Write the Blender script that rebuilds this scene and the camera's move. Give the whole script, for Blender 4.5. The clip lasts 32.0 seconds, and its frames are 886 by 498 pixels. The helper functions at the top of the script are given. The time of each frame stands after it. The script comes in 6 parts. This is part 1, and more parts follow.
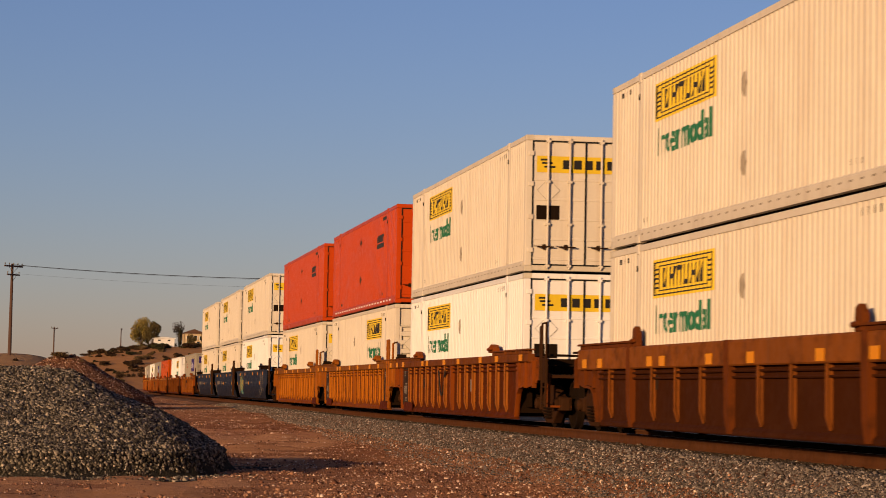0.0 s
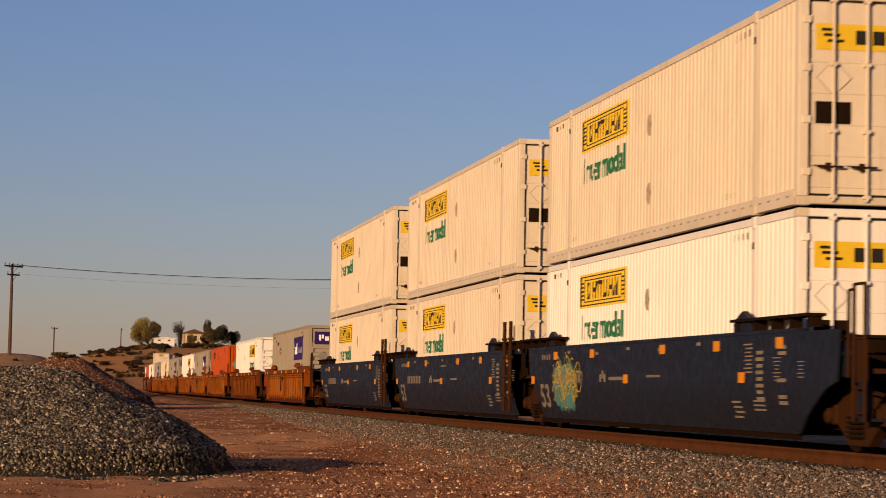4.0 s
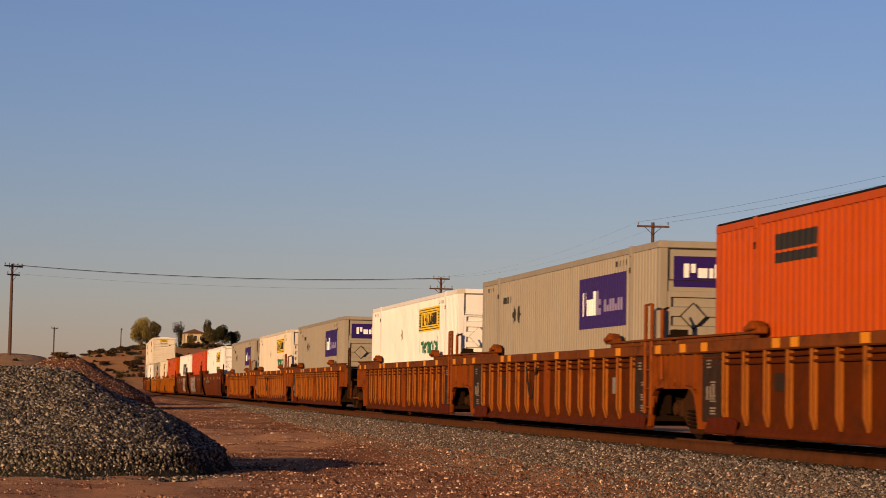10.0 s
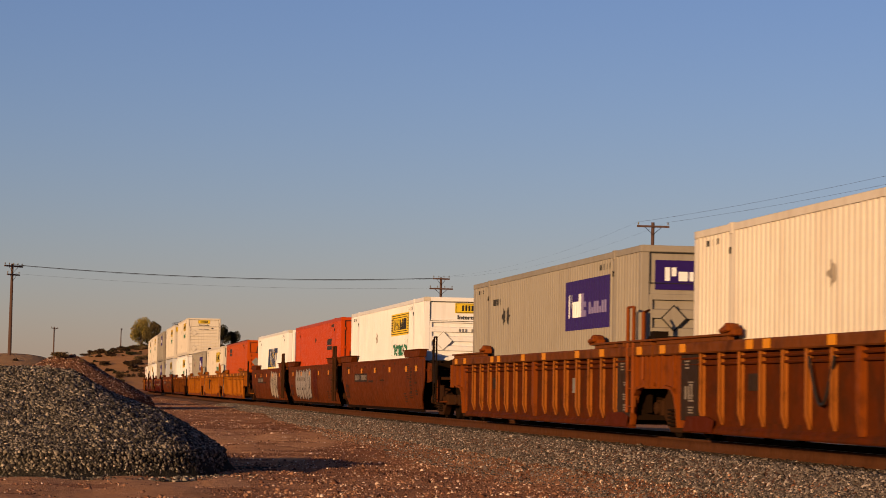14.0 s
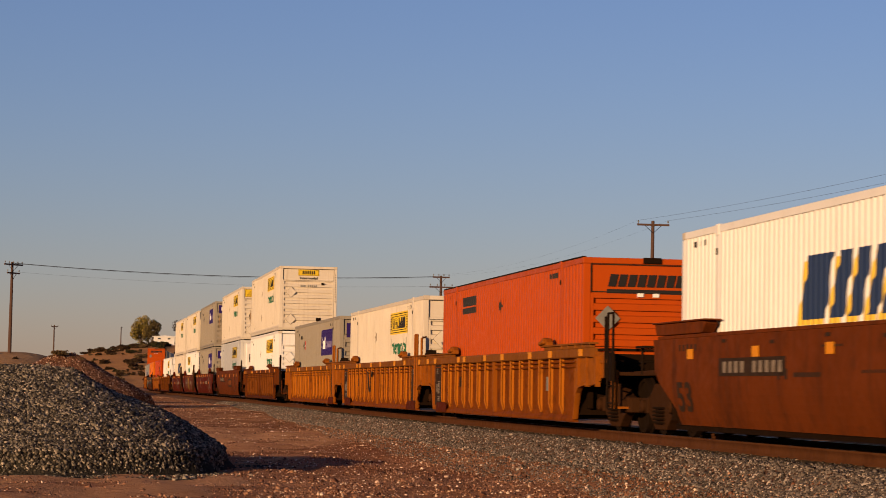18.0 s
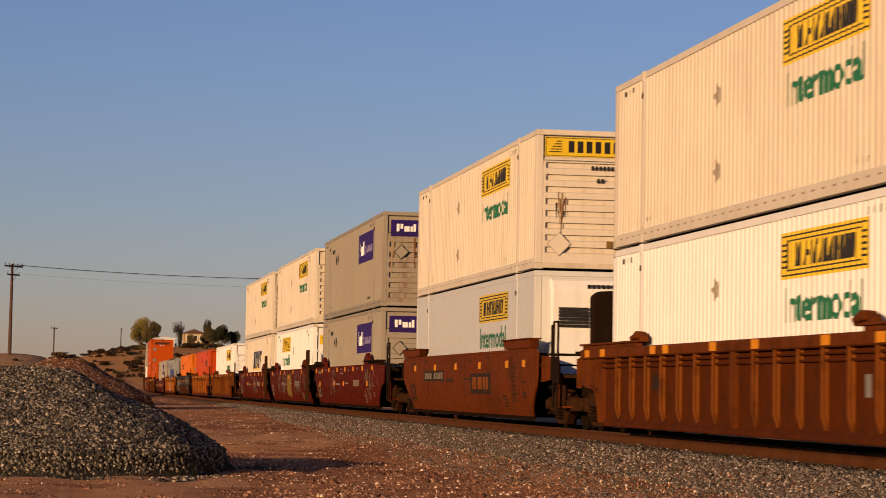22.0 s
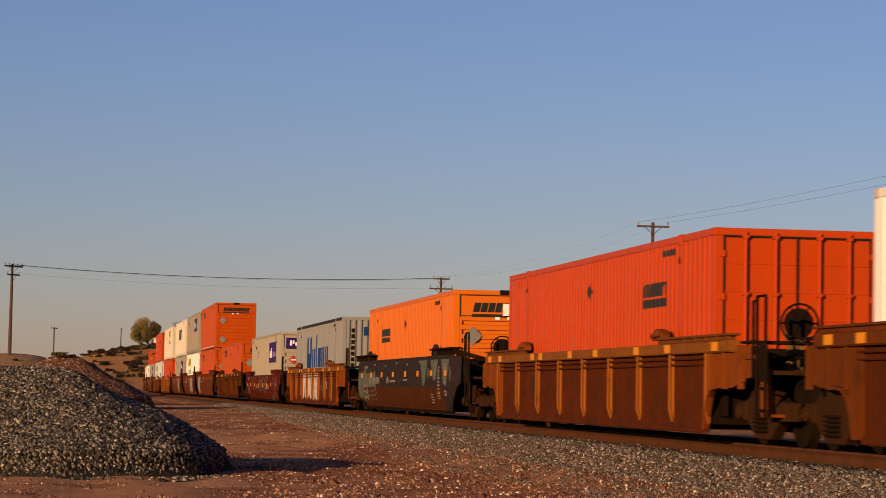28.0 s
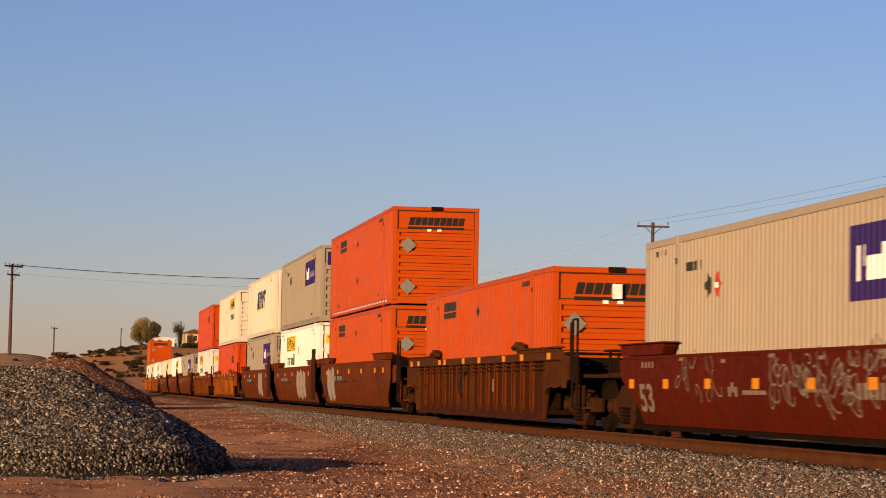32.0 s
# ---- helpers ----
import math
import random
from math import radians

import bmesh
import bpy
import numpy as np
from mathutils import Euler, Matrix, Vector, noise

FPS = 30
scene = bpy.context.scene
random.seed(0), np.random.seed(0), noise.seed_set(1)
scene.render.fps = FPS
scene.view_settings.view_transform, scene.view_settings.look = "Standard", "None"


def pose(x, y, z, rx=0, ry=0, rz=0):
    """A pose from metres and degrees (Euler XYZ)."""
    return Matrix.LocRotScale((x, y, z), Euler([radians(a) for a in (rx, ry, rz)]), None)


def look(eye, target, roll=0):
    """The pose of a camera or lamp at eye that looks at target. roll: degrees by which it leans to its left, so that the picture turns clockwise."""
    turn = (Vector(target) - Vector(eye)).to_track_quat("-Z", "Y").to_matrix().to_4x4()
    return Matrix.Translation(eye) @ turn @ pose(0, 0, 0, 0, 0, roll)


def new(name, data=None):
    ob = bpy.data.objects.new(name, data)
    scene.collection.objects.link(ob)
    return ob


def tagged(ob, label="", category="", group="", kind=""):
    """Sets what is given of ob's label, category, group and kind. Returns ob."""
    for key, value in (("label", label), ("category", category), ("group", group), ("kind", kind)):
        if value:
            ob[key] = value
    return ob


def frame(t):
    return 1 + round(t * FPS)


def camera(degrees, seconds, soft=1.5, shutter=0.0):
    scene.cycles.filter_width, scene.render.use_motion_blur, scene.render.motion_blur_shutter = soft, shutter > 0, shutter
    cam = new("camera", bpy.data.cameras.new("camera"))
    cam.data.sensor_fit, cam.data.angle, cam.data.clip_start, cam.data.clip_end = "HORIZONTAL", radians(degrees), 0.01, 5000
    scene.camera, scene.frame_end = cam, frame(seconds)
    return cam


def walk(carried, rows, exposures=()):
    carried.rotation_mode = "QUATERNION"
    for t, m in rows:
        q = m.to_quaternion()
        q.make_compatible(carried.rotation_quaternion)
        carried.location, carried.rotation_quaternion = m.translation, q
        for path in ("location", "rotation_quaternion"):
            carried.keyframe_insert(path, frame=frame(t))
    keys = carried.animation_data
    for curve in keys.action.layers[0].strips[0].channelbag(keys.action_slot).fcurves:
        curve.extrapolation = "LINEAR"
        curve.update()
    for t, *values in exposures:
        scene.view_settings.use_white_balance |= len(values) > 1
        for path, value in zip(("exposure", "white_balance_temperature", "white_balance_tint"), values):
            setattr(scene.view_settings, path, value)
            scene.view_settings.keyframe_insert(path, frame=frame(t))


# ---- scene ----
HEIGHT = 0.6855            # the lens above the rail heads
cam = camera(21.31, 32.0, soft=0.8, shutter=0.2)
TILT = 93.475


def view(tilt=0.0):
    return pose(0, 0, HEIGHT, TILT + tilt, -1.03, 0)


walk(cam, [(0, view()), (16.5, view()), (17.5, view(0.01)), (18.0, view(-0.04)), (18.5, view(-0.035)),
           (19.0, view()), (20.0, view(0.025)), (21.5, view(0.025)), (22.0, view()), (32.0, view())],
     exposures=[(0, 0.30), (9.2, 0.30), (10, 0.36), (11, 0.52), (12, 0.36), (13, 0.31), (26.5, 0.31), (29, 0.45), (32, 0.68)])

# ---- sky and sun ----
SUN_FROM = Vector((-0.53, -0.848, 0.0)).normalized()
SUN_UP = radians(10.0)
world = bpy.data.worlds.new("sky")
scene.world = world
world.use_nodes = True
wn = world.node_tree.nodes
wn.clear()
sky = wn.new("ShaderNodeTexSky")
sky.sky_type = "NISHITA"
sky.sun_disc = False
sky.sun_elevation = SUN_UP
sky.sun_rotation = math.atan2(SUN_FROM.x, SUN_FROM.y)
sky.altitude = 600
sky.air_density, sky.dust_density, sky.ozone_density = 1.25, 0.3, 4.0
back = wn.new("ShaderNodeBackground")
back.inputs["Strength"].default_value = 0.064
wout = wn.new("ShaderNodeOutputWorld")
haze = wn.new("ShaderNodeMix")          # the dusty desert air warms the whole sky
haze.data_type, haze.blend_type = "RGBA", "MULTIPLY"
haze.inputs[0].default_value = 1.0
haze.inputs[7].default_value = (1.24, 1.0, 1.28, 1)
world.node_tree.links.new(sky.outputs[0], haze.inputs[6])
world.node_tree.links.new(haze.outputs[2], back.inputs[0])
world.node_tree.links.new(back.outputs[0], wout.inputs[0])

lamp = bpy.data.lights.new("sun", "SUN")
lamp.energy, lamp.angle, lamp.color = 5.0, radians(0.5), (1.0, 0.63, 0.32)
sun = new("sun", lamp)
sun.matrix_world = look(SUN_FROM * 200 * math.cos(SUN_UP) + Vector((0, 0, 200 * math.sin(SUN_UP))), (0, 0, 0))

# ---- materials ----


def shader(name):
    m = bpy.data.materials.new(name)
    m.use_nodes = True
    nt = m.node_tree
    return m, nt, nt.nodes["Principled BSDF"]


def link(nt, a, b):
    nt.links.new(a, b)


def mix_rgb(nt, fac, a, b):
    n = nt.nodes.new("ShaderNodeMix")
    n.data_type = "RGBA"
    for sock, v in ((n.inputs[0], fac), (n.inputs[6], a), (n.inputs[7], b)):
        if isinstance(v, bpy.types.NodeSocket):
            nt.links.new(v, sock)
        elif isinstance(v, (int, float)):
            sock.default_value = v
        else:
            sock.default_value = (*v, 1)
    return n.outputs[2]


def coords(nt, scale=(1, 1, 1), shift=True):
    tc = nt.nodes.new("ShaderNodeTexCoord")
    mp = nt.nodes.new("ShaderNodeMapping")
    mp.inputs["Scale"].default_value = scale
    nt.links.new(tc.outputs["Object"], mp.inputs["Vector"])
    if shift:
        oi = nt.nodes.new("ShaderNodeObjectInfo")
        mu = nt.nodes.new("ShaderNodeMath")
        mu.operation = "MULTIPLY"
        mu.inputs[1].default_value = 60.0
        nt.links.new(oi.outputs["Random"], mu.inputs[0])
        nt.links.new(mu.outputs[0], mp.inputs["Location"])
    return mp.outputs[0]


def grain(nt, vec, scale, lo, hi, detail=5.0, rough=0.6):
    n = nt.nodes.new("ShaderNodeTexNoise")
    n.inputs["Scale"].default_value = scale
    n.inputs["Detail"].default_value = detail
    n.inputs["Roughness"].default_value = rough
    nt.links.new(vec, n.inputs["Vector"])
    r = nt.nodes.new("ShaderNodeMapRange")
    r.inputs[1].default_value, r.inputs[2].default_value = lo, hi
    nt.links.new(n.outputs[0], r.inputs[0])
    return r.outputs[0], n.outputs[0]


def times(nt, a, k):
    n = nt.nodes.new("ShaderNodeMath")
    n.operation = "MULTIPLY"
    nt.links.new(a, n.inputs[0])
    n.inputs[1].default_value = k
    return n.outputs[0]


def bump(nt, b, h, strength, distance):
    n = nt.nodes.new("ShaderNodeBump")
    n.inputs["Strength"].default_value, n.inputs["Distance"].default_value = strength, distance
    nt.links.new(h, n.inputs["Height"])
    nt.links.new(n.outputs[0], b.inputs["Normal"])


def paint(name, colour, dirt=(0.16, 0.10, 0.06), amount=0.35, rough=0.45, rust=0.0, metal=0.0, gloss=0.30):
    """Weathered paint: broad dirt, run-down streaks, fine speckle and, where asked for, rust patches."""
    m, nt, b = shader(name)
    v = coords(nt)
    broad, _ = grain(nt, v, 0.75, 0.40, 0.70, 7.0, 0.65)
    streak, _ = grain(nt, coords(nt, (5.0, 5.0, 0.35)), 1.0, 0.52, 0.80, 4.0)
    fine, raw = grain(nt, v, 22.0, 0.35, 0.75, 6.0, 0.7)
    c = mix_rgb(nt, times(nt, broad, amount), colour, [x * 0.72 + d * 0.12 for x, d in zip(colour, dirt)])
    c = mix_rgb(nt, times(nt, streak, amount * 0.9), c, dirt)
    c = mix_rgb(nt, times(nt, fine, amount * 0.25), c, dirt)
    if rust:
        spot, _ = grain(nt, v, 2.2, 0.62 - 0.18 * rust, 0.80 - 0.14 * rust, 7.0, 0.68)
        c = mix_rgb(nt, times(nt, spot, min(1.0, 0.55 + 0.4 * rust)), c, (0.042, 0.013, 0.004))
    link(nt, c, b.inputs["Base Color"])
    r, _ = grain(nt, v, 6.0, 0.3, 0.7)
    rr = nt.nodes.new("ShaderNodeMapRange")
    rr.inputs[3].default_value, rr.inputs[4].default_value = rough - 0.1, rough + 0.18
    link(nt, r, rr.inputs[0])
    link(nt, rr.outputs[0], b.inputs["Roughness"])
    b.inputs["Metallic"].default_value = metal
    b.inputs["Specular IOR Level"].default_value = gloss if not rust else min(gloss, 0.14)
    bump(nt, b, raw, 0.25, 0.004)
    return m


def earth(name, colours, scale=1.0, depth=0.03, spot=0.5):
    m, nt, b = shader(name)
    v = coords(nt, (scale, scale, scale), False)
    a, _ = grain(nt, v, 0.10, 0.38, 0.64, 6.0)
    c, _ = grain(nt, v, 1.3, 0.40, 0.66, 8.0, 0.7)
    d, raw = grain(nt, v, 14.0, 0.42, 0.66, 6.0, 0.75)
    col = mix_rgb(nt, a, colours[0], colours[1])
    col = mix_rgb(nt, times(nt, c, 0.7), col, colours[2])
    col = mix_rgb(nt, times(nt, d, spot), col, colours[3])
    link(nt, col, b.inputs["Base Color"])
    b.inputs["Roughness"].default_value = 1.0
    b.inputs["Specular IOR Level"].default_value = 0.03
    swell, raw2 = grain(nt, v, 2.2, 0.3, 0.7, 5.0, 0.65)
    both = nt.nodes.new("ShaderNodeMath")
    both.operation = "MULTIPLY_ADD"
    both.inputs[1].default_value = 3.0
    link(nt, raw2, both.inputs[0])
    link(nt, raw, both.inputs[2])
    bump(nt, b, both.outputs[0], 0.8, depth)
    return m


def stones(name, colours, rough=0.9):
    """Loose stones, each with a tone of its own."""
    m, nt, b = shader(name)
    g = nt.nodes.new("ShaderNodeNewGeometry")
    ramp = nt.nodes.new("ShaderNodeValToRGB")
    el = ramp.color_ramp.elements
    while len(el) < len(colours):
        el.new(0.5)
    for i, c in enumerate(colours):
        el[i].position = (0.0, 0.38, 0.84, 1.0)[i] if len(colours) == 4 else i / (len(colours) - 1)
        el[i].color = (*c, 1)
    link(nt, g.outputs["Random Per Island"], ramp.inputs[0])
    d, raw = grain(nt, coords(nt, (1, 1, 1), False), 40.0, 0.3, 0.7, 4.0)
    col = mix_rgb(nt, times(nt, d, 0.35), ramp.outputs[0], [x * 0.45 for x in colours[0]])
    link(nt, col, b.inputs["Base Color"])
    b.inputs["Roughness"].default_value = rough
    b.inputs["Specular IOR Level"].default_value = 0.15
    bump(nt, b, raw, 0.5, 0.01)
    return m


def plain(name, colour, rough=0.5, metal=0.0, vary=0.2, gloss=0.08):
    m, nt, b = shader(name)
    f, raw = grain(nt, coords(nt), 9.0, 0.3, 0.7)
    link(nt, mix_rgb(nt, times(nt, f, vary), colour, [x * 0.55 for x in colour]), b.inputs["Base Color"])
    b.inputs["Roughness"].default_value, b.inputs["Metallic"].default_value = rough, metal
    b.inputs["Specular IOR Level"].default_value = gloss
    return m


M = {
    "cream": paint("cream_paint", (0.565, 0.505, 0.41), (0.22, 0.12, 0.06), amount=0.36, rough=0.5, gloss=0.08),
    "white": paint("white_paint", (0.67, 0.65, 0.615), (0.22, 0.14, 0.08), amount=0.20, rough=0.45, gloss=0.10),
    "cool": paint("cool_white_paint", (0.50, 0.50, 0.48), amount=0.16, rough=0.38),
    "grey": paint("grey_paint", (0.262, 0.229, 0.178), (0.12, 0.075, 0.04), amount=0.35, rough=0.5, gloss=0.06),
    "pale": paint("pale_grey_paint", (0.300, 0.258, 0.196), amount=0.25, rough=0.5, gloss=0.06),
    "silver_grey": paint("silver_grey_paint", (0.205, 0.205, 0.200), amount=0.4, rough=0.45, gloss=0.15),
    "rail": paint("rail_grey", (0.50, 0.44, 0.34), amount=0.45, rough=0.5),
    "orange": paint("orange_paint", (0.375, 0.057, 0.004), (0.24, 0.045, 0.012), amount=0.38, rough=0.38, gloss=0.04),
    "red_orange": paint("red_orange_paint", (0.40, 0.046, 0.0045), (0.22, 0.030, 0.008), amount=0.34, rough=0.36, gloss=0.05),
    "light_orange": paint("light_orange_paint", (0.52, 0.122, 0.008), (0.35, 0.10, 0.03), amount=0.30, rough=0.38, gloss=0.05),
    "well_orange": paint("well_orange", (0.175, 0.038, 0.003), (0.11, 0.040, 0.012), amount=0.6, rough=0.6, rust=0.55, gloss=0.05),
    # Sheets are rustier and darkened, rib coats lightened: relief shading put into the paint.
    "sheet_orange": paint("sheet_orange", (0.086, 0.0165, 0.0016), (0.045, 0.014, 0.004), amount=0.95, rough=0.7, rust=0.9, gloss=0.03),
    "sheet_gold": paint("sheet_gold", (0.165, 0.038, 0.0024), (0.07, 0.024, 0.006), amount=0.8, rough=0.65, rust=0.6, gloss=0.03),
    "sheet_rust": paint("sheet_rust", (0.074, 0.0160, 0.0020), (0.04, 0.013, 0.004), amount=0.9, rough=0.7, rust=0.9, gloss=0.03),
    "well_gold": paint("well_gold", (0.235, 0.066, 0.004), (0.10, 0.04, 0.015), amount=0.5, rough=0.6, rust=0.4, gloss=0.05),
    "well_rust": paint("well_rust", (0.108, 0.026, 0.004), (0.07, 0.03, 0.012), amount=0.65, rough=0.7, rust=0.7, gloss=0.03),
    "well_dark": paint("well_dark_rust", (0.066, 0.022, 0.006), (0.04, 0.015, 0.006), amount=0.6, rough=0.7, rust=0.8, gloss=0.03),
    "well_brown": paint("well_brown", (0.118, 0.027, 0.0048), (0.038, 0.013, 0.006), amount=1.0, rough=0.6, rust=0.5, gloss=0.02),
    "well_red": paint("well_oxide_red", (0.082, 0.0090, 0.0021), (0.030, 0.010, 0.005), amount=0.95, rough=0.55, rust=0.2, gloss=0.02),
    "well_navy": paint("well_navy", (0.0072, 0.0115, 0.0245), (0.014, 0.009, 0.007), amount=0.8, rough=0.5, rust=0.08),
    "well_slate": paint("well_slate", (0.021, 0.0175, 0.016), (0.05, 0.018, 0.010), amount=0.7, rough=0.6, rust=0.3, gloss=0.03),
    # Near black for grime and, on bulkheads and sills, for the shade there.
    "grime_shade": paint("black_grime_shade", (0.010, 0.0050, 0.0025), (0.028, 0.014, 0.007), amount=0.5, rough=0.8, gloss=0.02),
    # Rib coats: worn paint, lightened further for the light on their edges.
    "rib_orange": paint("worn_lit_rib_orange", (0.30, 0.092, 0.012), (0.16, 0.06, 0.02), amount=0.55, rough=0.6, rust=0.40, gloss=0.05),
    "rib_gold": paint("worn_lit_rib_gold", (0.40, 0.128, 0.009), (0.16, 0.06, 0.02), amount=0.4, rough=0.6, rust=0.25, gloss=0.05),
    "rib_rust": paint("worn_lit_rib_rust", (0.185, 0.054, 0.008), (0.08, 0.03, 0.012), amount=0.6, rough=0.7, rust=0.55, gloss=0.04),
    "dry_bush": stones("dry_bush_leaf", [(0.060, 0.036, 0.015), (0.11, 0.070, 0.030), (0.18, 0.120, 0.055)], 0.9),
    "stained_cream": paint("rust_stained_cream", (0.58, 0.50, 0.36), (0.13, 0.045, 0.012), amount=1.0, rough=0.5, rust=0.42),
    "stained_grey": paint("rust_stained_grey", (0.28, 0.24, 0.18), (0.11, 0.040, 0.012), amount=1.0, rough=0.5, rust=0.38),
    "spray_gold": paint("spray_gold", (0.42, 0.33, 0.06), (0.12, 0.09, 0.03), amount=0.6, rough=0.6, gloss=0.1),
    "spray_aqua": paint("spray_aqua", (0.07, 0.20, 0.20), (0.03, 0.05, 0.05), amount=0.6, rough=0.6, gloss=0.1),
    "rust_stain": paint("rust_stain", (0.17, 0.078, 0.032), (0.05, 0.018, 0.006), amount=0.7, rough=0.85, gloss=0.03),
    "stain_soft": paint("pale_rust_stain", (0.33, 0.215, 0.115), (0.15, 0.07, 0.03), amount=0.8, rough=0.8, gloss=0.05),
    "spray_white": paint("spray_white", (0.50, 0.44, 0.42), (0.2, 0.1, 0.08), amount=0.5, rough=0.6, gloss=0.1),
    "chord_orange": paint("chord_brown_orange", (0.135, 0.037, 0.006), (0.08, 0.035, 0.015), amount=0.7, rough=0.65, rust=0.7, gloss=0.04),
    "chord_gold": paint("chord_worn_gold", (0.185, 0.060, 0.008), (0.09, 0.04, 0.016), amount=0.65, rough=0.65, rust=0.5, gloss=0.04),
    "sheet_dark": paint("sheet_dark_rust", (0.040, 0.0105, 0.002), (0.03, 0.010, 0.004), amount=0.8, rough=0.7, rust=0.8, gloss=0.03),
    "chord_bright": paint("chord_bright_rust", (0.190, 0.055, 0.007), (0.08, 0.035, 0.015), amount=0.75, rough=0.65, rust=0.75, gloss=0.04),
    "panel": paint("panel_brown", (0.022, 0.013, 0.008), (0.07, 0.035, 0.015), amount=0.6, rough=0.7, rust=0.3, gloss=0.08),
    "seal": plain("door_seal", (0.012, 0.011, 0.010), 0.8),
    "stencil": plain("stencil_paint", (0.22, 0.175, 0.135), 0.7, 0.0, 0.9),
    "faded": plain("faded_placard", (0.30, 0.25, 0.19), 0.7, 0.0, 0.8),
    "placard": plain("weathered_placard", (0.032, 0.029, 0.025), 0.7, 0.0, 0.7),
    "spray_black": paint("spray_black", (0.020, 0.018, 0.014), (0.06, 0.05, 0.02), amount=0.5, rough=0.7, gloss=0.1),
    "faded_red": paint("faded_red_paint", (0.072, 0.011, 0.002), (0.06, 0.02, 0.008), amount=0.7, rough=0.6, rust=0.4, gloss=0.03),
    "well_foot": paint("rusted_sill", (0.062, 0.019, 0.006), (0.035, 0.014, 0.006), amount=0.8, rough=0.8, rust=0.9, gloss=0.02),
    "worn_yellow": paint("worn_yellow_brown", (0.16, 0.095, 0.02), (0.05, 0.025, 0.01), amount=0.7, rough=0.7, rust=0.5),
    "steel": plain("worn_steel", (0.42, 0.40, 0.38), 0.3, 1.0),
    "dark": paint("dark_steel", (0.0095, 0.0052, 0.0028), (0.022, 0.011, 0.005), amount=0.6, rough=0.8, gloss=0.04),
    "black": plain("black_lettering", (0.020, 0.018, 0.017), 0.5),
    "yellow": plain("yellow_film", (0.60, 0.41, 0.025), 0.42),
    "amber": plain("amber_reflector", (0.58, 0.215, 0.004), 0.45),
    "green": plain("green_lettering", (0.020, 0.125, 0.062), 0.45),
    "purple": plain("purple_film", (0.024, 0.0105, 0.098), 0.5),
    "lilac": plain("lilac_lettering", (0.17, 0.14, 0.26), 0.5),
    "bogie": paint("rusty_bogie", (0.036, 0.0145, 0.0055), (0.02, 0.010, 0.005), amount=0.7, rough=0.85, rust=0.3, gloss=0.03),
    "soot": paint("soot_stain", (0.030, 0.014, 0.006), (0.012, 0.007, 0.004), amount=0.8, rough=0.9, gloss=0.02),
    "leaf_olive": stones("foliage_olive", [(0.050, 0.036, 0.012), (0.090, 0.066, 0.022), (0.140, 0.100, 0.036)], 0.8),
    "letter_white": plain("white_lettering", (0.74, 0.73, 0.70), 0.5),
    "letter_red": plain("red_lettering", (0.36, 0.030, 0.014), 0.6),
    "blue": plain("blue_lettering", (0.008, 0.032, 0.135), 0.6),
    "navy_ink": plain("navy_lettering", (0.014, 0.030, 0.085), 0.45),
    "gold_ink": plain("gold_shadow", (0.62, 0.42, 0.05), 0.5),
    "silver": plain("silver_placard", (0.19, 0.18, 0.16), 0.45, 0.0, 0.5),
    "spray": paint("spray_silver", (0.27, 0.235, 0.205), (0.12, 0.09, 0.07), amount=0.6, rough=0.6, gloss=0.1),
    "spray_cream": paint("spray_cream", (0.40, 0.33, 0.25), (0.15, 0.10, 0.07), amount=0.5, rough=0.6, gloss=0.1),
    "spray_yellow": paint("spray_yellow", (0.20, 0.125, 0.026), (0.08, 0.025, 0.008), amount=1.0, rough=0.7, rust=0.3, gloss=0.05),
    "spray_teal": paint("spray_teal", (0.085, 0.100, 0.078), (0.05, 0.04, 0.03), amount=0.8, rough=0.7, gloss=0.1),
    "spray_red": paint("spray_red", (0.20, 0.03, 0.02), (0.08, 0.02, 0.02), amount=0.7, rough=0.6),
    "rust_rail": paint("rusty_rail", (0.078, 0.027, 0.009), (0.05, 0.024, 0.012), amount=0.6, rough=0.8, rust=0.6, gloss=0.1),
    "tie": paint("tie_timber", (0.045, 0.030, 0.020), (0.03, 0.02, 0.012), amount=0.7, rough=0.9, gloss=0.05),
    "pole": paint("pole_timber", (0.075, 0.040, 0.028), (0.06, 0.035, 0.025), amount=0.6, rough=0.85),
    "porcelain": plain("insulator", (0.12, 0.11, 0.10), 0.3),
    "wire": plain("wire_black", (0.03, 0.03, 0.032), 0.6),
    "stucco": paint("stucco", (0.50, 0.38, 0.23), amount=0.6, rough=0.9, gloss=0.05),
    "roof": paint("roof_shingle", (0.085, 0.045, 0.030), amount=0.5, rough=0.9, gloss=0.05),
    "glass_dark": plain("window_glass", (0.02, 0.025, 0.03), 0.08, gloss=0.5),
    "bark": paint("bark", (0.11, 0.08, 0.055), amount=0.5, rough=0.95),
    "leaf": stones("foliage_green", [(0.014, 0.014, 0.006), (0.030, 0.029, 0.010), (0.060, 0.050, 0.017)], 0.8),
    "leaf_pale": stones("foliage_pale", [(0.085, 0.066, 0.014), (0.19, 0.145, 0.028), (0.33, 0.24, 0.050)], 0.8),
    "scrub": stones("scrub_leaf", [(0.022, 0.012, 0.006), (0.046, 0.026, 0.012), (0.080, 0.048, 0.022)], 0.9),
    "dirt": earth("dirt", [(0.215, 0.080, 0.035), (0.40, 0.195, 0.092), (0.115, 0.042, 0.019), (0.42, 0.235, 0.135)], 1.0, 0.05, 0.6),
    "dry_grass": earth("dry_grass", [(0.40, 0.185, 0.066), (0.46, 0.225, 0.080), (0.25, 0.110, 0.040), (0.50, 0.29, 0.125)], 0.35, 0.10),
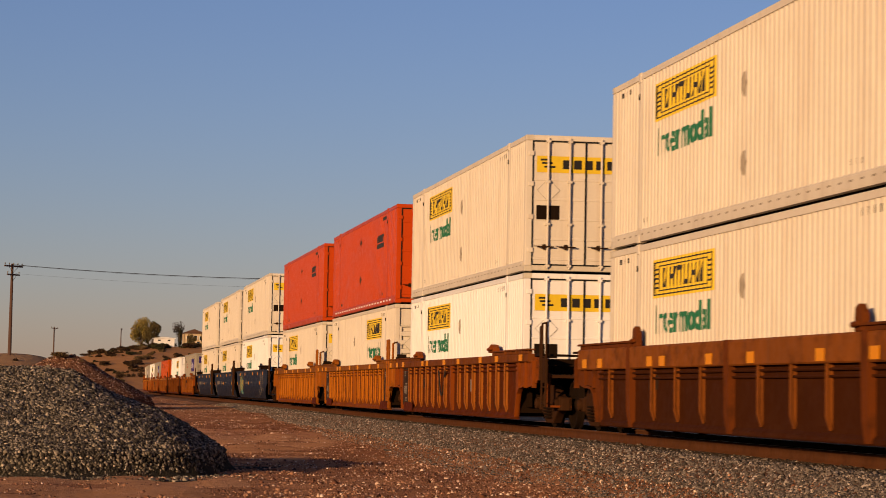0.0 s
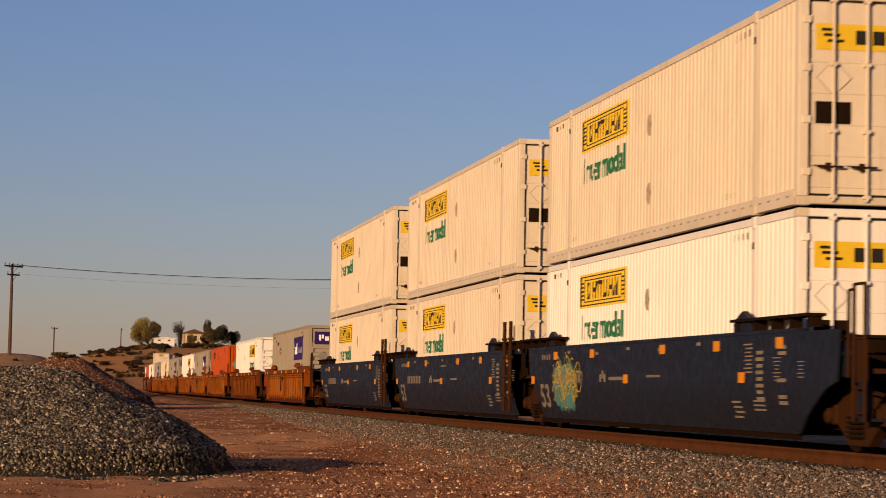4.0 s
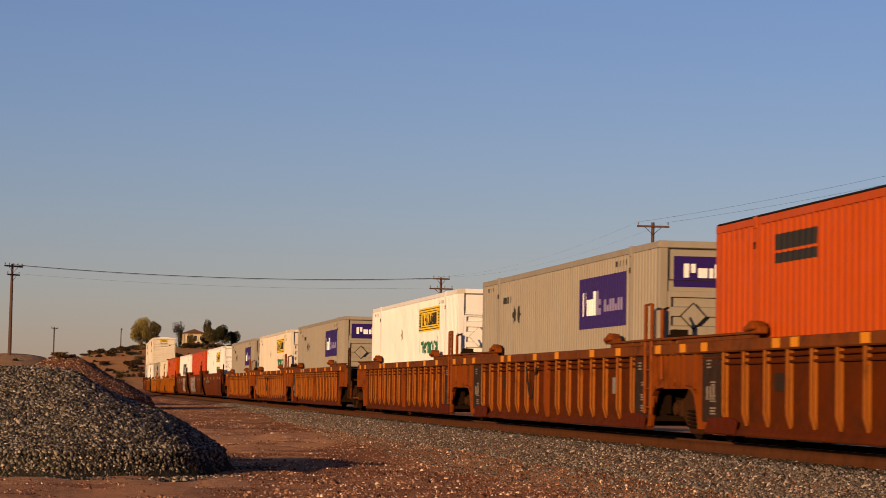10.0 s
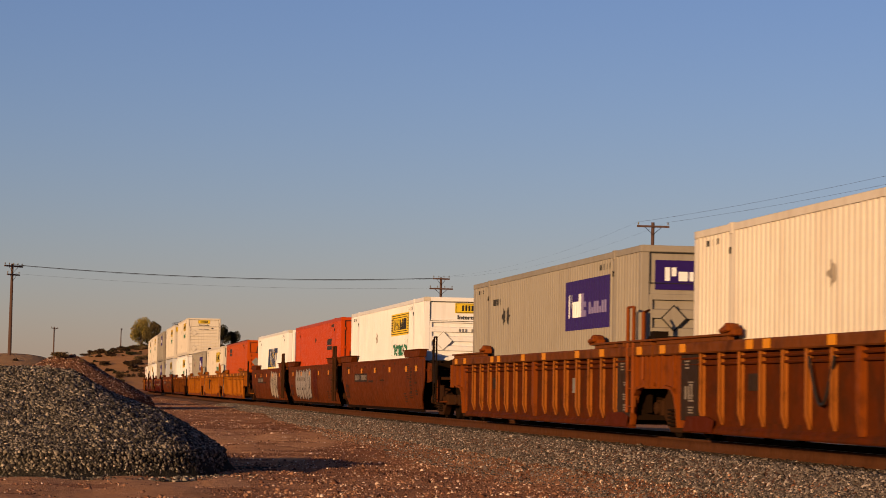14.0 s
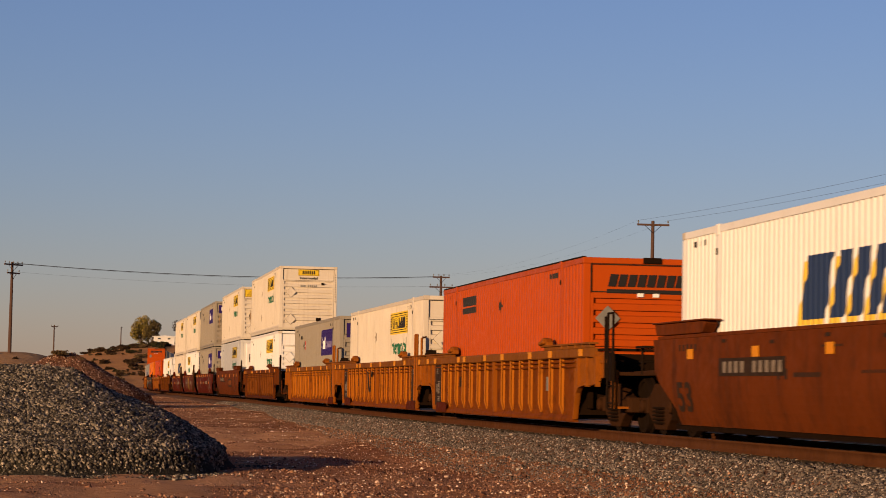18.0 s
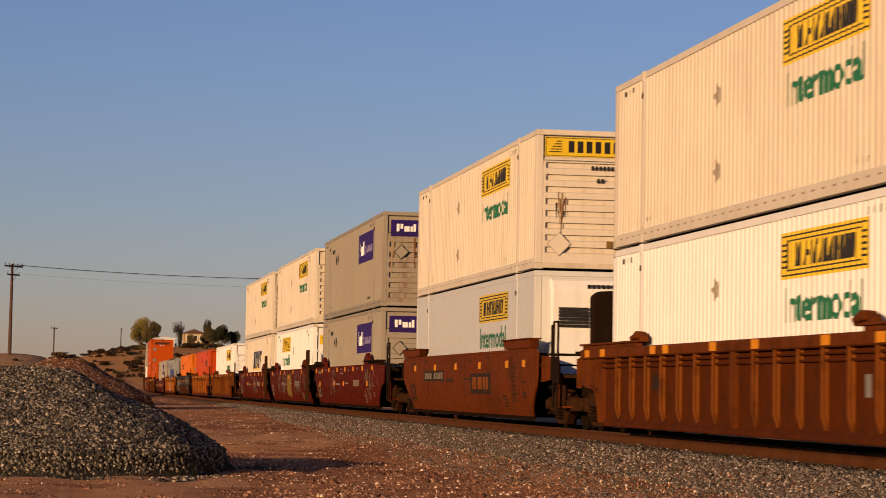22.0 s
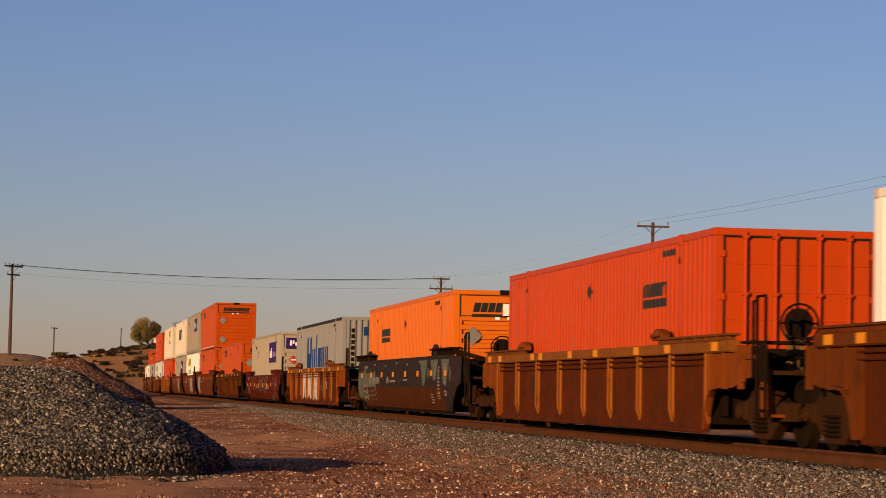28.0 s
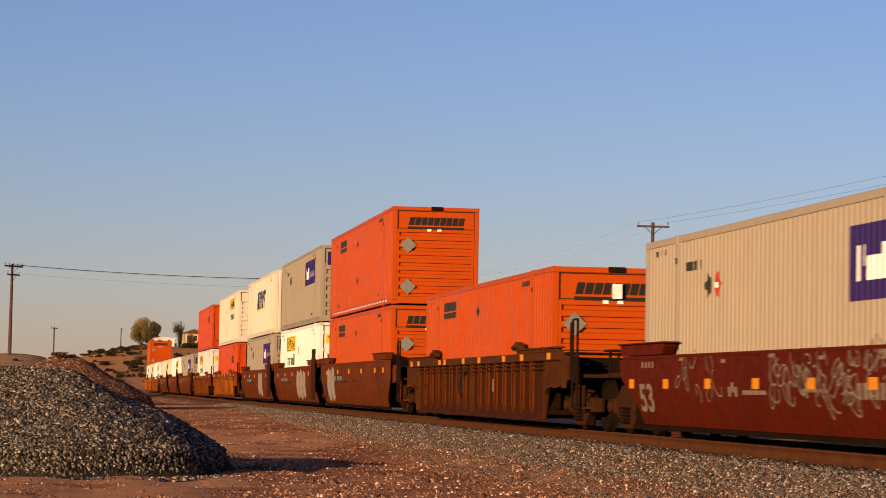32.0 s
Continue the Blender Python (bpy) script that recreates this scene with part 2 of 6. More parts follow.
    "sand": earth("sandy_bank", [(0.34, 0.19, 0.085), (0.38, 0.225, 0.105), (0.24, 0.125, 0.055), (0.44, 0.28, 0.15)], 1.0, 0.05),
    "tan_dirt": earth("tan_dirt", [(0.40, 0.190, 0.083), (0.52, 0.275, 0.135), (0.26, 0.112, 0.050), (0.54, 0.31, 0.175)], 1.0, 0.06, 0.6),
    "ballast": earth("ballast", [(0.110, 0.055, 0.033), (0.140, 0.070, 0.041), (0.062, 0.030, 0.018), (0.21, 0.13, 0.088)], 1.0, 0.04, 0.7),
    # Core darkened to stand for the shade in gaps between the stones.
    "pile_core": earth("pile_grit_shade", [(0.022, 0.020, 0.015), (0.03, 0.026, 0.02), (0.012, 0.011, 0.008), (0.05, 0.045, 0.034)], 1.0, 0.04, 0.7),
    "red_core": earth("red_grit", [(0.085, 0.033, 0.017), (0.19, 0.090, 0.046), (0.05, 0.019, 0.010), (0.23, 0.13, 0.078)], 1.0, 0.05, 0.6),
    "pile_stone": stones("grey_crushed_rock", [(0.009, 0.0075, 0.0058), (0.060, 0.050, 0.038), (0.225, 0.188, 0.140), (0.50, 0.41, 0.305)]),
    "red_stone": stones("red_rubble", [(0.040, 0.016, 0.010), (0.115, 0.047, 0.028), (0.25, 0.125, 0.076), (0.66, 0.48, 0.35)]),
    "ballast_stone": stones("ballast_stones", [(0.030, 0.024, 0.020), (0.098, 0.078, 0.063), (0.195, 0.155, 0.125), (0.50, 0.41, 0.33)]),
    "dirt_stone": stones("dirt_stones", [(0.045, 0.018, 0.010), (0.19, 0.080, 0.043), (0.40, 0.215, 0.125), (0.90, 0.69, 0.51)]),
}

# ---- the line of the track: z = 0 on the rail heads, s metres along it from abeam the lens ----
STEP = 1.0
SGRID = np.arange(-420.0, 1040.0, STEP)
BEND = np.interp(SGRID, (0, 100, 200, 300, 450), (1.8e-4, 2.0e-5, -2.0e-5, 4.6e-4, 8.6e-4))
HEADING = np.cumsum(BEND) * STEP
HEADING += -0.16918 - np.interp(0.0, SGRID, HEADING)
TRACK_X = np.cumsum(np.sin(HEADING)) * STEP
TRACK_Y = np.cumsum(np.cos(HEADING)) * STEP
TRACK_X += 11.09683 * math.cos(-0.16918) - np.interp(0.0, SGRID, TRACK_X)
TRACK_Y += -11.09683 * math.sin(-0.16918) - np.interp(0.0, SGRID, TRACK_Y)


def on_track(s, lat=0.0):
    """Place and heading at s; lat is to the right of the way ahead."""
    h = float(np.interp(s, SGRID, HEADING))
    x = float(np.interp(s, SGRID, TRACK_X)) + lat * math.cos(h)
    y = float(np.interp(s, SGRID, TRACK_Y)) - lat * math.sin(h)
    return x, y, h


def travelled(t):
    d = t - 16.0
    return 20.22343 * d + 0.01159 * d * d / 2 + 0.00218 * d ** 3 / 6


def train_pose(place, t):
    """The pose of a piece of the train whose middle is at place along it; +x is the way it runs."""
    x, y, h = on_track(place - travelled(t))
    return pose(x, y, 0, 0, 0, -90 - math.degrees(h))


# ---- mesh helpers ----


def box(bm, x0, x1, y0, y1, z0, z1):
    v = [bm.verts.new(p) for p in ((x0, y0, z0), (x1, y0, z0), (x1, y1, z0), (x0, y1, z0),
                                   (x0, y0, z1), (x1, y0, z1), (x1, y1, z1), (x0, y1, z1))]
    for f in ((3, 2, 1, 0), (4, 5, 6, 7), (0, 1, 5, 4), (1, 2, 6, 5), (2, 3, 7, 6), (3, 0, 4, 7)):
        bm.faces.new([v[i] for i in f])


def prism(bm, outline, a0, a1, axis="y"):
    """An outline extruded along an axis: y takes (x, z) points, x takes (y, z), z takes (x, y)."""
    def put(p, a):
        return {"y": (p[0], a, p[1]), "x": (a, p[0], p[1]), "z": (p[0], p[1], a)}[axis]
    n = len(outline)
    lo = [bm.verts.new(put(p, a0)) for p in outline]
    hi = [bm.verts.new(put(p, a1)) for p in outline]
    bm.faces.new(lo)
    bm.faces.new(hi[::-1])
    for i in range(n):
        j = (i + 1) % n
        bm.faces.new((lo[j], lo[i], hi[i], hi[j]))


def rod(bm, a, b, r, sides=8):
    a, b = Vector(a), Vector(b)
    q = (b - a).to_track_quat("Z", "Y")
    ring = [q @ Vector((r * math.cos(2 * math.pi * i / sides), r * math.sin(2 * math.pi * i / sides), 0)) for i in range(sides)]
    lo = [bm.verts.new(a + p) for p in ring]
    hi = [bm.verts.new(b + p) for p in ring]
    bm.faces.new(lo[::-1])
    bm.faces.new(hi)
    for i in range(sides):
        j = (i + 1) % sides
        bm.faces.new((lo[i], lo[j], hi[j], hi[i]))


def hoop(bm, centre, radius, r, normal="x", sides=20):
    for i in range(sides):
        p = []
        for k in (i, i + 1):
            a = 2 * math.pi * k / sides
            u, w = radius * math.cos(a), radius * math.sin(a)
            p.append(Vector(centre) + Vector((0, u, w) if normal == "x" else (u, 0, w)))
        rod(bm, p[0], p[1], r, 6)


def finish(bm, bevel=0.0):
    bmesh.ops.recalc_face_normals(bm, faces=bm.faces)
    if bevel:
        bmesh.ops.bevel(bm, geom=list(bm.edges), offset=bevel, segments=1, affect="EDGES", clamp_overlap=True)
    me = bpy.data.meshes.new("mesh")
    bm.to_mesh(me)
    bm.free()
    return me


CACHE = {}


def shared(key, build, bevel=0.0):
    """One mesh for all alike pieces."""
    if key not in CACHE:
        bm = bmesh.new()
        build(bm)
        CACHE[key] = finish(bm, bevel)
    return CACHE[key]


def part(name, me, material, parent, label="", at=None):
    """One mesh object under a thing or a part. Meshes are shared, so the material hangs on the object."""
    if isinstance(me, bmesh.types.BMesh):
        me = finish(me)
    if not me.materials:
        me.materials.append(None)
    ob = new(name, me)
    ob.material_slots[0].link = "OBJECT"
    ob.material_slots[0].material = M[material]
    ob.parent = parent
    if at is not None:
        ob.matrix_basis = at
    if label:
        tagged(ob, label)
    if name in ("logo", "tagline", "marking", "logo_shape", "graffiti"):
        tagged(ob, kind="stuff")
    return ob


def thing(name, label, category, group="", kind="", m=None):
    ob = new(name)
    ob.empty_display_size = 0.3
    if m is not None:
        ob.matrix_basis = m
    return tagged(ob, label, category, group, kind)


def cloud_mesh(verts, faces):
    me = bpy.data.meshes.new("mesh")
    me.vertices.add(len(verts))
    me.vertices.foreach_set("co", np.asarray(verts, np.float32).ravel())
    n = len(faces)
    k = faces.shape[1]
    me.loops.add(n * k)
    me.loops.foreach_set("vertex_index", np.asarray(faces, np.int32).ravel())
    me.polygons.add(n)
    me.polygons.foreach_set("loop_start", np.arange(0, n * k, k, dtype=np.int32))
    me.update(calc_edges=True)
    me.validate()
    return me


ROCK_FACES = np.array([(0, 2, 1), (0, 3, 2), (4, 5, 6), (4, 6, 7), (0, 1, 5), (0, 5, 4), (1, 2, 6), (1, 6, 5),
                       (2, 3, 7), (2, 7, 6), (3, 0, 4), (3, 4, 7)])


def rubble(places, sizes, rng):
    """Angular stones, one island each."""
    n = len(places)
    cube = np.array([(-1, -1, -1), (1, -1, -1), (1, 1, -1), (-1, 1, -1), (-1, -1, 1), (1, -1, 1), (1, 1, 1), (-1, 1, 1)], float)
    v = cube[None] * rng.uniform(0.35, 1.0, (n, 8, 3)) * rng.uniform(0.6, 1.0, (n, 1, 3))
    a = rng.normal(size=(n, 4))
    a /= np.linalg.norm(a, axis=1, keepdims=True)
    w, x, y, z = a.T
    rot = np.stack([np.stack([1 - 2 * (y * y + z * z), 2 * (x * y - z * w), 2 * (x * z + y * w)], 1),
                    np.stack([2 * (x * y + z * w), 1 - 2 * (x * x + z * z), 2 * (y * z - x * w)], 1),
                    np.stack([2 * (x * z - y * w), 2 * (y * z + x * w), 1 - 2 * (x * x + y * y)], 1)], 1)
    v = np.einsum("nij,nkj->nki", rot, v) * (np.asarray(sizes)[:, None, None] * 0.62) + np.asarray(places)[:, None, :]
    f = ROCK_FACES[None] + 8 * np.arange(n)[:, None, None]
    return cloud_mesh(v.reshape(-1, 3), f.reshape(-1, 3))


# ---- ground ----
FLOOR = -0.80


def ground_height(x, y):
    x, y = np.asarray(x, float), np.asarray(y, float)
    z = np.full(np.broadcast(x, y).shape, FLOOR)
    # the hill with the houses, falling off towards the line
    ridge = 13.6 * np.exp(-((y - 700) / 115.0) ** 2)
    side = 1 / (1 + np.exp(np.clip((x + 52) / 3.6, -60, 60))) * (0.60 + 0.40 / (1 + np.exp(np.clip(-(x + 100) / 7.0, -60, 60)))) / (1 + np.exp(np.clip(-(x + 260) / 30.0, -60, 60)))
    z = z + ridge * side
    # the sandy bank under the first pole
    z = z + 4.1 * np.exp(-((y - 226) / 20.0) ** 2) / (1 + np.exp(np.clip((x + 35.5) / 1.5, -60, 60)))
    # the dirt climbs towards the rails as the line runs off
    beside = np.interp(y, TRACK_Y, TRACK_X)
    far = np.clip((y - 50) / 75, 0, 1)
    z = z + 0.44 * far * far * (3 - 2 * far) * np.clip((x - beside + 22) / 10, 0, 1) * np.clip((beside + 14 - x) / 8, 0, 1)
    near = np.hypot(x, y)
    # trodden, rutted dirt in front of the line
    rough = 0.030 * np.sin(x * 1.9 + 0.7 * y + 0.4) * np.sin(y * 0.83 - 0.5 * x) + 0.022 * np.sin(x * 3.3 - 1.1 * y) * np.sin(1.7 * y + 0.9 * x + 1.0) + 0.018 * np.sin(0.55 * y + 2.6 * x)
    z = z + rough * np.clip((x + 26) / 6, 0, 1) * np.clip((9 - x) / 3, 0, 1) * np.clip((y - 20) / 8, 0, 1) * np.clip((120 - y) / 30, 0, 1)
    z = z + 0.05 * np.sin(x * 0.31 + 1.3) * np.sin(y * 0.23) * np.clip(near / 60, 0, 1)
    return z


def spread(stops):
    """Grid lines that widen outwards."""
    out = []
    for a, b, d in stops:
        out += list(np.arange(a, b, d))
    return np.array(out)


gx = spread([(-4200, -600, 300), (-600, -280, 40), (-280, -140, 10), (-140, -20, 1.5), (-20, 12, 0.35), (12, 100, 8), (100, 600, 50), (600, 4500, 300)])
gy = spread([(-4200, -200, 400), (-200, 20, 20), (20, 80, 0.5), (80, 300, 2.5), (300, 450, 10), (450, 900, 6), (900, 1500, 50), (1500, 4700, 300)])
XX, YY = np.meshgrid(gx, gy)
ZZ = ground_height(XX, YY)
idx = np.arange(XX.size).reshape(XX.shape)
quads = np.stack([idx[:-1, :-1], idx[:-1, 1:], idx[1:, 1:], idx[1:, :-1]], -1).reshape(-1, 4)
ground = part("ground", cloud_mesh(np.stack([XX, YY, ZZ], -1).reshape(-1, 3), quads), "dirt", None)
ground.data.polygons.foreach_set("use_smooth", np.ones(len(quads), bool))
tagged(ground, "reddish brown dry dirt with scattered light gravel", "ground", kind="structure")

def skin(name, label, category, x0, x1, y0, y1, n, m, material, sink, lift=0.12, ragged=0.0):
    """A patch of other ground that lies on the sheet and dips under it at its edges."""
    xs, ys = np.linspace(x0, x1, n), np.linspace(y0, y1, m)
    px, py = np.meshgrid(xs, ys)
    edge = np.minimum(np.minimum(px - x0, x1 - px) / (x1 - x0), np.minimum(py - y0, y1 - py) / (y1 - y0))
    pz = ground_height(px, py) + lift - sink * np.clip(1 - edge / 0.06, 0, 1) + ragged * np.sin(px * 1.3 + 0.6 * py) * np.sin(py * 1.1 - 0.4 * px + 1.0) + 0.6 * ragged * np.sin(px * 3.1 - py) * np.sin(2.3 * py + px)
    ids = np.arange(px.size).reshape(px.shape)
    f = np.stack([ids[:-1, :-1], ids[:-1, 1:], ids[1:, 1:], ids[1:, :-1]], -1).reshape(-1, 4)
    ob = part(name, cloud_mesh(np.stack([px, py, pz], -1).reshape(-1, 3), f), material, None)
    return tagged(ob, label, category, kind="structure")


skin("hillside", "dry golden brown hillside dotted with shrubs", "hillside", -230, -50, 480, 860, 121, 77, "dry_grass", 1.2)
skin("sand_bank", "pale sandy bank of bare earth", "sand bank", -75, -27, 188, 262, 49, 38, "sand", 0.8)

skin("bare_dirt", "trodden tan bare dirt with few stones", "dirt", -22, -2.2, 26, 39.5, 100, 68, "tan_dirt", 0.10, 0.012, 0.022)
skin("bare_dirt", "trodden tan bare dirt with few stones", "dirt", -8.5, -2.5, 47, 78, 40, 90, "tan_dirt", 0.10, 0.006, 0.026)

# ---- track: bed, ties, rails ----


def sweep(profile, s0, s1, ds, closed=True):
    ss = np.arange(s0, s1 + ds / 2, ds)
    n = len(profile)
    verts = []
    for s in ss:
        for lat, z in profile:
            x, y, _ = on_track(s, lat)
            verts.append((x, y, z))
    faces = []
    for i in range(len(ss) - 1):
        for j in range(n if closed else n - 1):
            k = (j + 1) % n
            faces.append((i * n + j, (i + 1) * n + j, (i + 1) * n + k, i * n + k))
    return cloud_mesh(np.array(verts), np.array(faces))


bed = part("ballast_bed", sweep([(-2.45, -0.57), (-1.65, -0.22), (-1.45, -0.20), (1.45, -0.20), (1.65, -0.22), (2.45, -0.57)], -80, 760, 4.0, False), "ballast", None)
for k in (-1, 1):
    bank = part("embankment", sweep([(k * 3.7, -0.86), (k * 3.0, -0.745), (k * 2.2, -0.475), (k * 2.1, -0.50)][::k], -80, 760, 4.0, False), "dirt", None)
    tagged(bank, "low reddish dirt shoulder along the track bed", "embankment", kind="structure")
tagged(bed, "grey crushed stone bed under the railway track", "ballast", kind="structure")
RAIL = [(-0.075, -0.185), (0.075, -0.185), (0.075, -0.172), (0.012, -0.150), (0.010, -0.045), (0.036, -0.036), (0.036, -0.006), (0.028, 0.0),
        (-0.028, 0.0), (-0.036, -0.006), (-0.036, -0.036), (-0.010, -0.045), (-0.012, -0.150), (-0.075, -0.172)]
track = thing("railway_track", "rusty steel rails spiked to weathered timber ties", "railway track", kind="structure")
for lat in (-0.755, 0.755):
    rail = part("rail", sweep([(lat + a, b) for a, b in RAIL], -80, 760, 4.0), "rust_rail", track, "rusty rail with a brown web")
    part("rail_head", sweep([(lat - 0.026, 0.0), (lat + 0.026, 0.0), (lat + 0.024, 0.003), (lat - 0.024, 0.003)], -80, 760, 4.0), "steel", rail, "polished running surface")

# ---- piles of stone ----
rng = np.random.default_rng(7)


def bumpy(x, y, k, seed):
    return noise.noise(Vector((x * k + seed, y * k - seed, seed * 0.37)))


def pile_height(x, y, cx, cy, half, flat, width, top, seed):
    """A windrow along x with round ends: flat half length, then a slope of the given width."""
    dx = max(0.0, abs(x - cx) - flat)
    d = math.hypot(dx / half, (y - cy) / width)
    d *= 1 + 0.10 * bumpy(x, y, 0.5, seed)
    if d >= 1:
        return 0.0
    t = 1 - d
    fall = 1 - 0.12 * min(1.0, max(0.0, (x - cx) / 5.2))
    return top * fall * (0.16 * min(1.0, t / 0.05) + 0.84 * t ** 0.82) * (1 + 0.07 * bumpy(x, y, 0.9, seed + 3))


def stone_pile(name, label, cx, cy, half, flat, width, top, seed, core, coat, count, size, front, lean):
    t = thing(name, label, "gravel pile", m=pose(cx, cy, float(ground_height(cx, cy)) - 0.04))
    n = 90
    xs = np.linspace(-(flat + half) * 1.12, (flat + half) * 1.12, n)
    ys = np.linspace(-width * 1.12, width * 1.12, 60)
    verts = [(x, y, pile_height(x + cx, y + cy, cx, cy, half, flat, width, top, seed)) for y in ys for x in xs]
    ids = np.arange(n * 60).reshape(60, n)
    f = np.stack([ids[:-1, :-1], ids[:-1, 1:], ids[1:, 1:], ids[1:, :-1]], -1).reshape(-1, 4)
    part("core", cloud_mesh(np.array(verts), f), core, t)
    pts = []
    while len(pts) < count:
        x = rng.uniform(xs[0] if rng.random() < 0.15 else xs[-1] * lean, xs[-1])
        y = rng.uniform(ys[0], ys[-1])
        if rng.random() < front and y > width * 0.35:
            continue
        h = pile_height(x + cx, y + cy, cx, cy, half, flat, width, top, seed)
        if h > 0.02 or rng.random() < 0.05:
            pts.append((x, y, h))
    ob = part("stone_cover", rubble(np.array(pts), size * rng.lognormal(0, 0.26, count), rng), coat, t)
    tagged(ob, kind="stuff")
    return t


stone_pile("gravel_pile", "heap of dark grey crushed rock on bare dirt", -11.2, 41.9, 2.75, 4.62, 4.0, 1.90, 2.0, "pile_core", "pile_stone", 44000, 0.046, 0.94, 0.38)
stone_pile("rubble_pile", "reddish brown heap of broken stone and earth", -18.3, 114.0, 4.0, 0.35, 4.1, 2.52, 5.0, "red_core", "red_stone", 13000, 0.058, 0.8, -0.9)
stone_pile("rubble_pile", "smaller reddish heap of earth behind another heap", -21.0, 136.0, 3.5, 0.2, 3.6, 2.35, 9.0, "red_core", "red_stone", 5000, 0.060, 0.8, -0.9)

RUBBLE_TOP = (-18.45, 113.4, 1.94)

# ---- loose stones on the bed and the dirt ----


def strewn(name, label, count, size, material, lat0, lat1, s0, s1, height, power=1.6):
    s = s0 + (s1 - s0) * rng.random(count) ** power
    lat = rng.uniform(lat0, lat1, count)
    h = np.interp(s, SGRID, HEADING)
    x = np.interp(s, SGRID, TRACK_X) + lat * np.cos(h)
    y = np.interp(s, SGRID, TRACK_Y) - lat * np.sin(h)
    keep = ~((x < -2.6 - 0.5 * np.sin(y)) & (y < 39.5) & (rng.random(count) < 0.5))
    s, lat, x, y = s[keep], lat[keep], x[keep], y[keep]
    count = len(x)
    z = height(lat, x, y)
    ob = part(name, rubble(np.stack([x, y, z], 1), size * rng.lognormal(0, 0.34, count), rng), material, None)
    return tagged(ob, label, "stones", kind="stuff")


def bed_height(lat, x, y):
    return np.interp(np.abs(lat), (0, 1.45, 1.65, 2.2, 3.0, 3.7), (-0.20, -0.20, -0.22, -0.46, -0.745, -0.86))


strewn("ballast_stones", "grey brown crushed stone along the rails", 54000, 0.031, "ballast_stone", -2.45, -0.86, 24, 140, bed_height, 2.0)
strewn("gravel", "grey and rust coloured gravel beside the line", 14000, 0.028, "ballast_stone", -3.6, -2.2, 26, 120, bed_height, 2.0)
strewn("rubble", "broken reddish and pale stones lying on dirt", 6000, 0.042, "dirt_stone", -13.0, -2.4, 27, 120, lambda lat, x, y: np.maximum(ground_height(x, y), bed_height(lat, x, y)), 1.8)
strewn("dirt_stones", "pale chips and reddish stones strewn over dirt", 66000, 0.025, "dirt_stone", -15.0, -1.9, 26, 230, lambda lat, x, y: np.maximum(ground_height(x, y), bed_height(lat, x, y)), 2.0)

# ---- poles and wires ----


def utility_pole(x, y, top, arms, label, lean=0.0, turn=0.0):
    base = float(ground_height(x, y))
    t = thing("utility_pole", label, "utility pole", "poles along the line", m=pose(x, y, base, 0, lean, turn))
    h = top - base
    bm = bmesh.new()
    rings = []
    for i in range(9):
        f = i / 8
        r = 0.19 - 0.07 * f
        rings.append([bm.verts.new((r * math.cos(a), r * math.sin(a), -0.5 + (h + 0.5) * f)) for a in [2 * math.pi * k / 12 for k in range(12)]])
    for a, b in zip(rings, rings[1:]):
        for k in range(12):
            bm.faces.new((a[k], a[(k + 1) % 12], b[(k + 1) % 12], b[k]))
    bm.faces.new(rings[-1])
    part("shaft", bm, "pole", t)
    for drop, length, n in arms:
        bm = bmesh.new()
        box(bm, -length / 2, length / 2, -0.23, -0.12, h - drop - 0.07, h - drop + 0.07)
        arm = part("crossarm", bm, "pole", t)
        bm = bmesh.new()
        rod(bm, (-length * 0.28, -0.16, h - drop), (0, -0.14, h - drop - 0.6), 0.02, 5)
        rod(bm, (length * 0.28, -0.16, h - drop), (0, -0.14, h - drop - 0.6), 0.02, 5)
        part("brace", bm, "dark", t)
        for k in range(n):
            u = (k / (n - 1) - 0.5) * length * 0.92
            me = shared("insulator", lambda b: (rod(b, (0, 0, 0), (0, 0, 0.12), 0.02, 6), rod(b, (0, 0, 0.10), (0, 0, 0.16), 0.06, 8), rod(b, (0, 0, 0.17), (0, 0, 0.24), 0.05, 8)))
            part("insulator", me, "porcelain", arm, at=pose(u, -0.17, h - drop + 0.07))
    return t


utility_pole(-40.9, 222.0, 12.05, [(0.25, 2.4, 5), (1.05, 1.6, 2)], "tall weathered timber utility pole with two crossarms on sand", 0.3, 55)
utility_pole(-0.4, 236.0, 12.15, [(0.15, 1.7, 4), (1.15, 2.4, 4)], "timber utility pole with two crossarms behind the train", 0.0, 12)
utility_pole(14.9, 170.0, 13.2, [(0.30, 2.35, 2)], "timber utility pole with one wide crossarm", 0.3, 4)
utility_pole(34.0, 92.0, 13.6, [(0.30, 2.35, 2)], "timber utility pole with one wide crossarm", 0.0, 20)
utility_pole(-78.5, 474.0, 12.4, [(0.3, 1.6, 3)], "distant slim utility pole on the plain", 0.2, 40)
utility_pole(-94.6, 690.0, 17.6, [(0.3, 0.7, 2)], "far slim utility pole on the hill", 0.0, 60)


def wire(a, b, sag, r):
    bm = bmesh.new()
    a, b = Vector(a), Vector(b)
    rings = []
    for k in range(25):
        p = a.lerp(b, k / 24) - Vector((0, 0, sag * 4 * (k / 24) * (1 - k / 24)))
        side = Vector((b.y - a.y, a.x - b.x, 0)).normalized()
        rings.append([bm.verts.new(p + side * r * math.cos(c) + Vector((0, 0, r * math.sin(c)))) for c in (0, 1.26, 2.51, 3.77, 5.03)])
    for p, q in zip(rings, rings[1:]):
        for i in range(5):
            bm.faces.new((p[i], p[(i + 1) % 5], q[(i + 1) % 5], q[i]))
    ob = part("power_line", bm, "wire", None)
    return tagged(ob, "thin dark overhead wire strung between poles", "wire", "overhead wires")


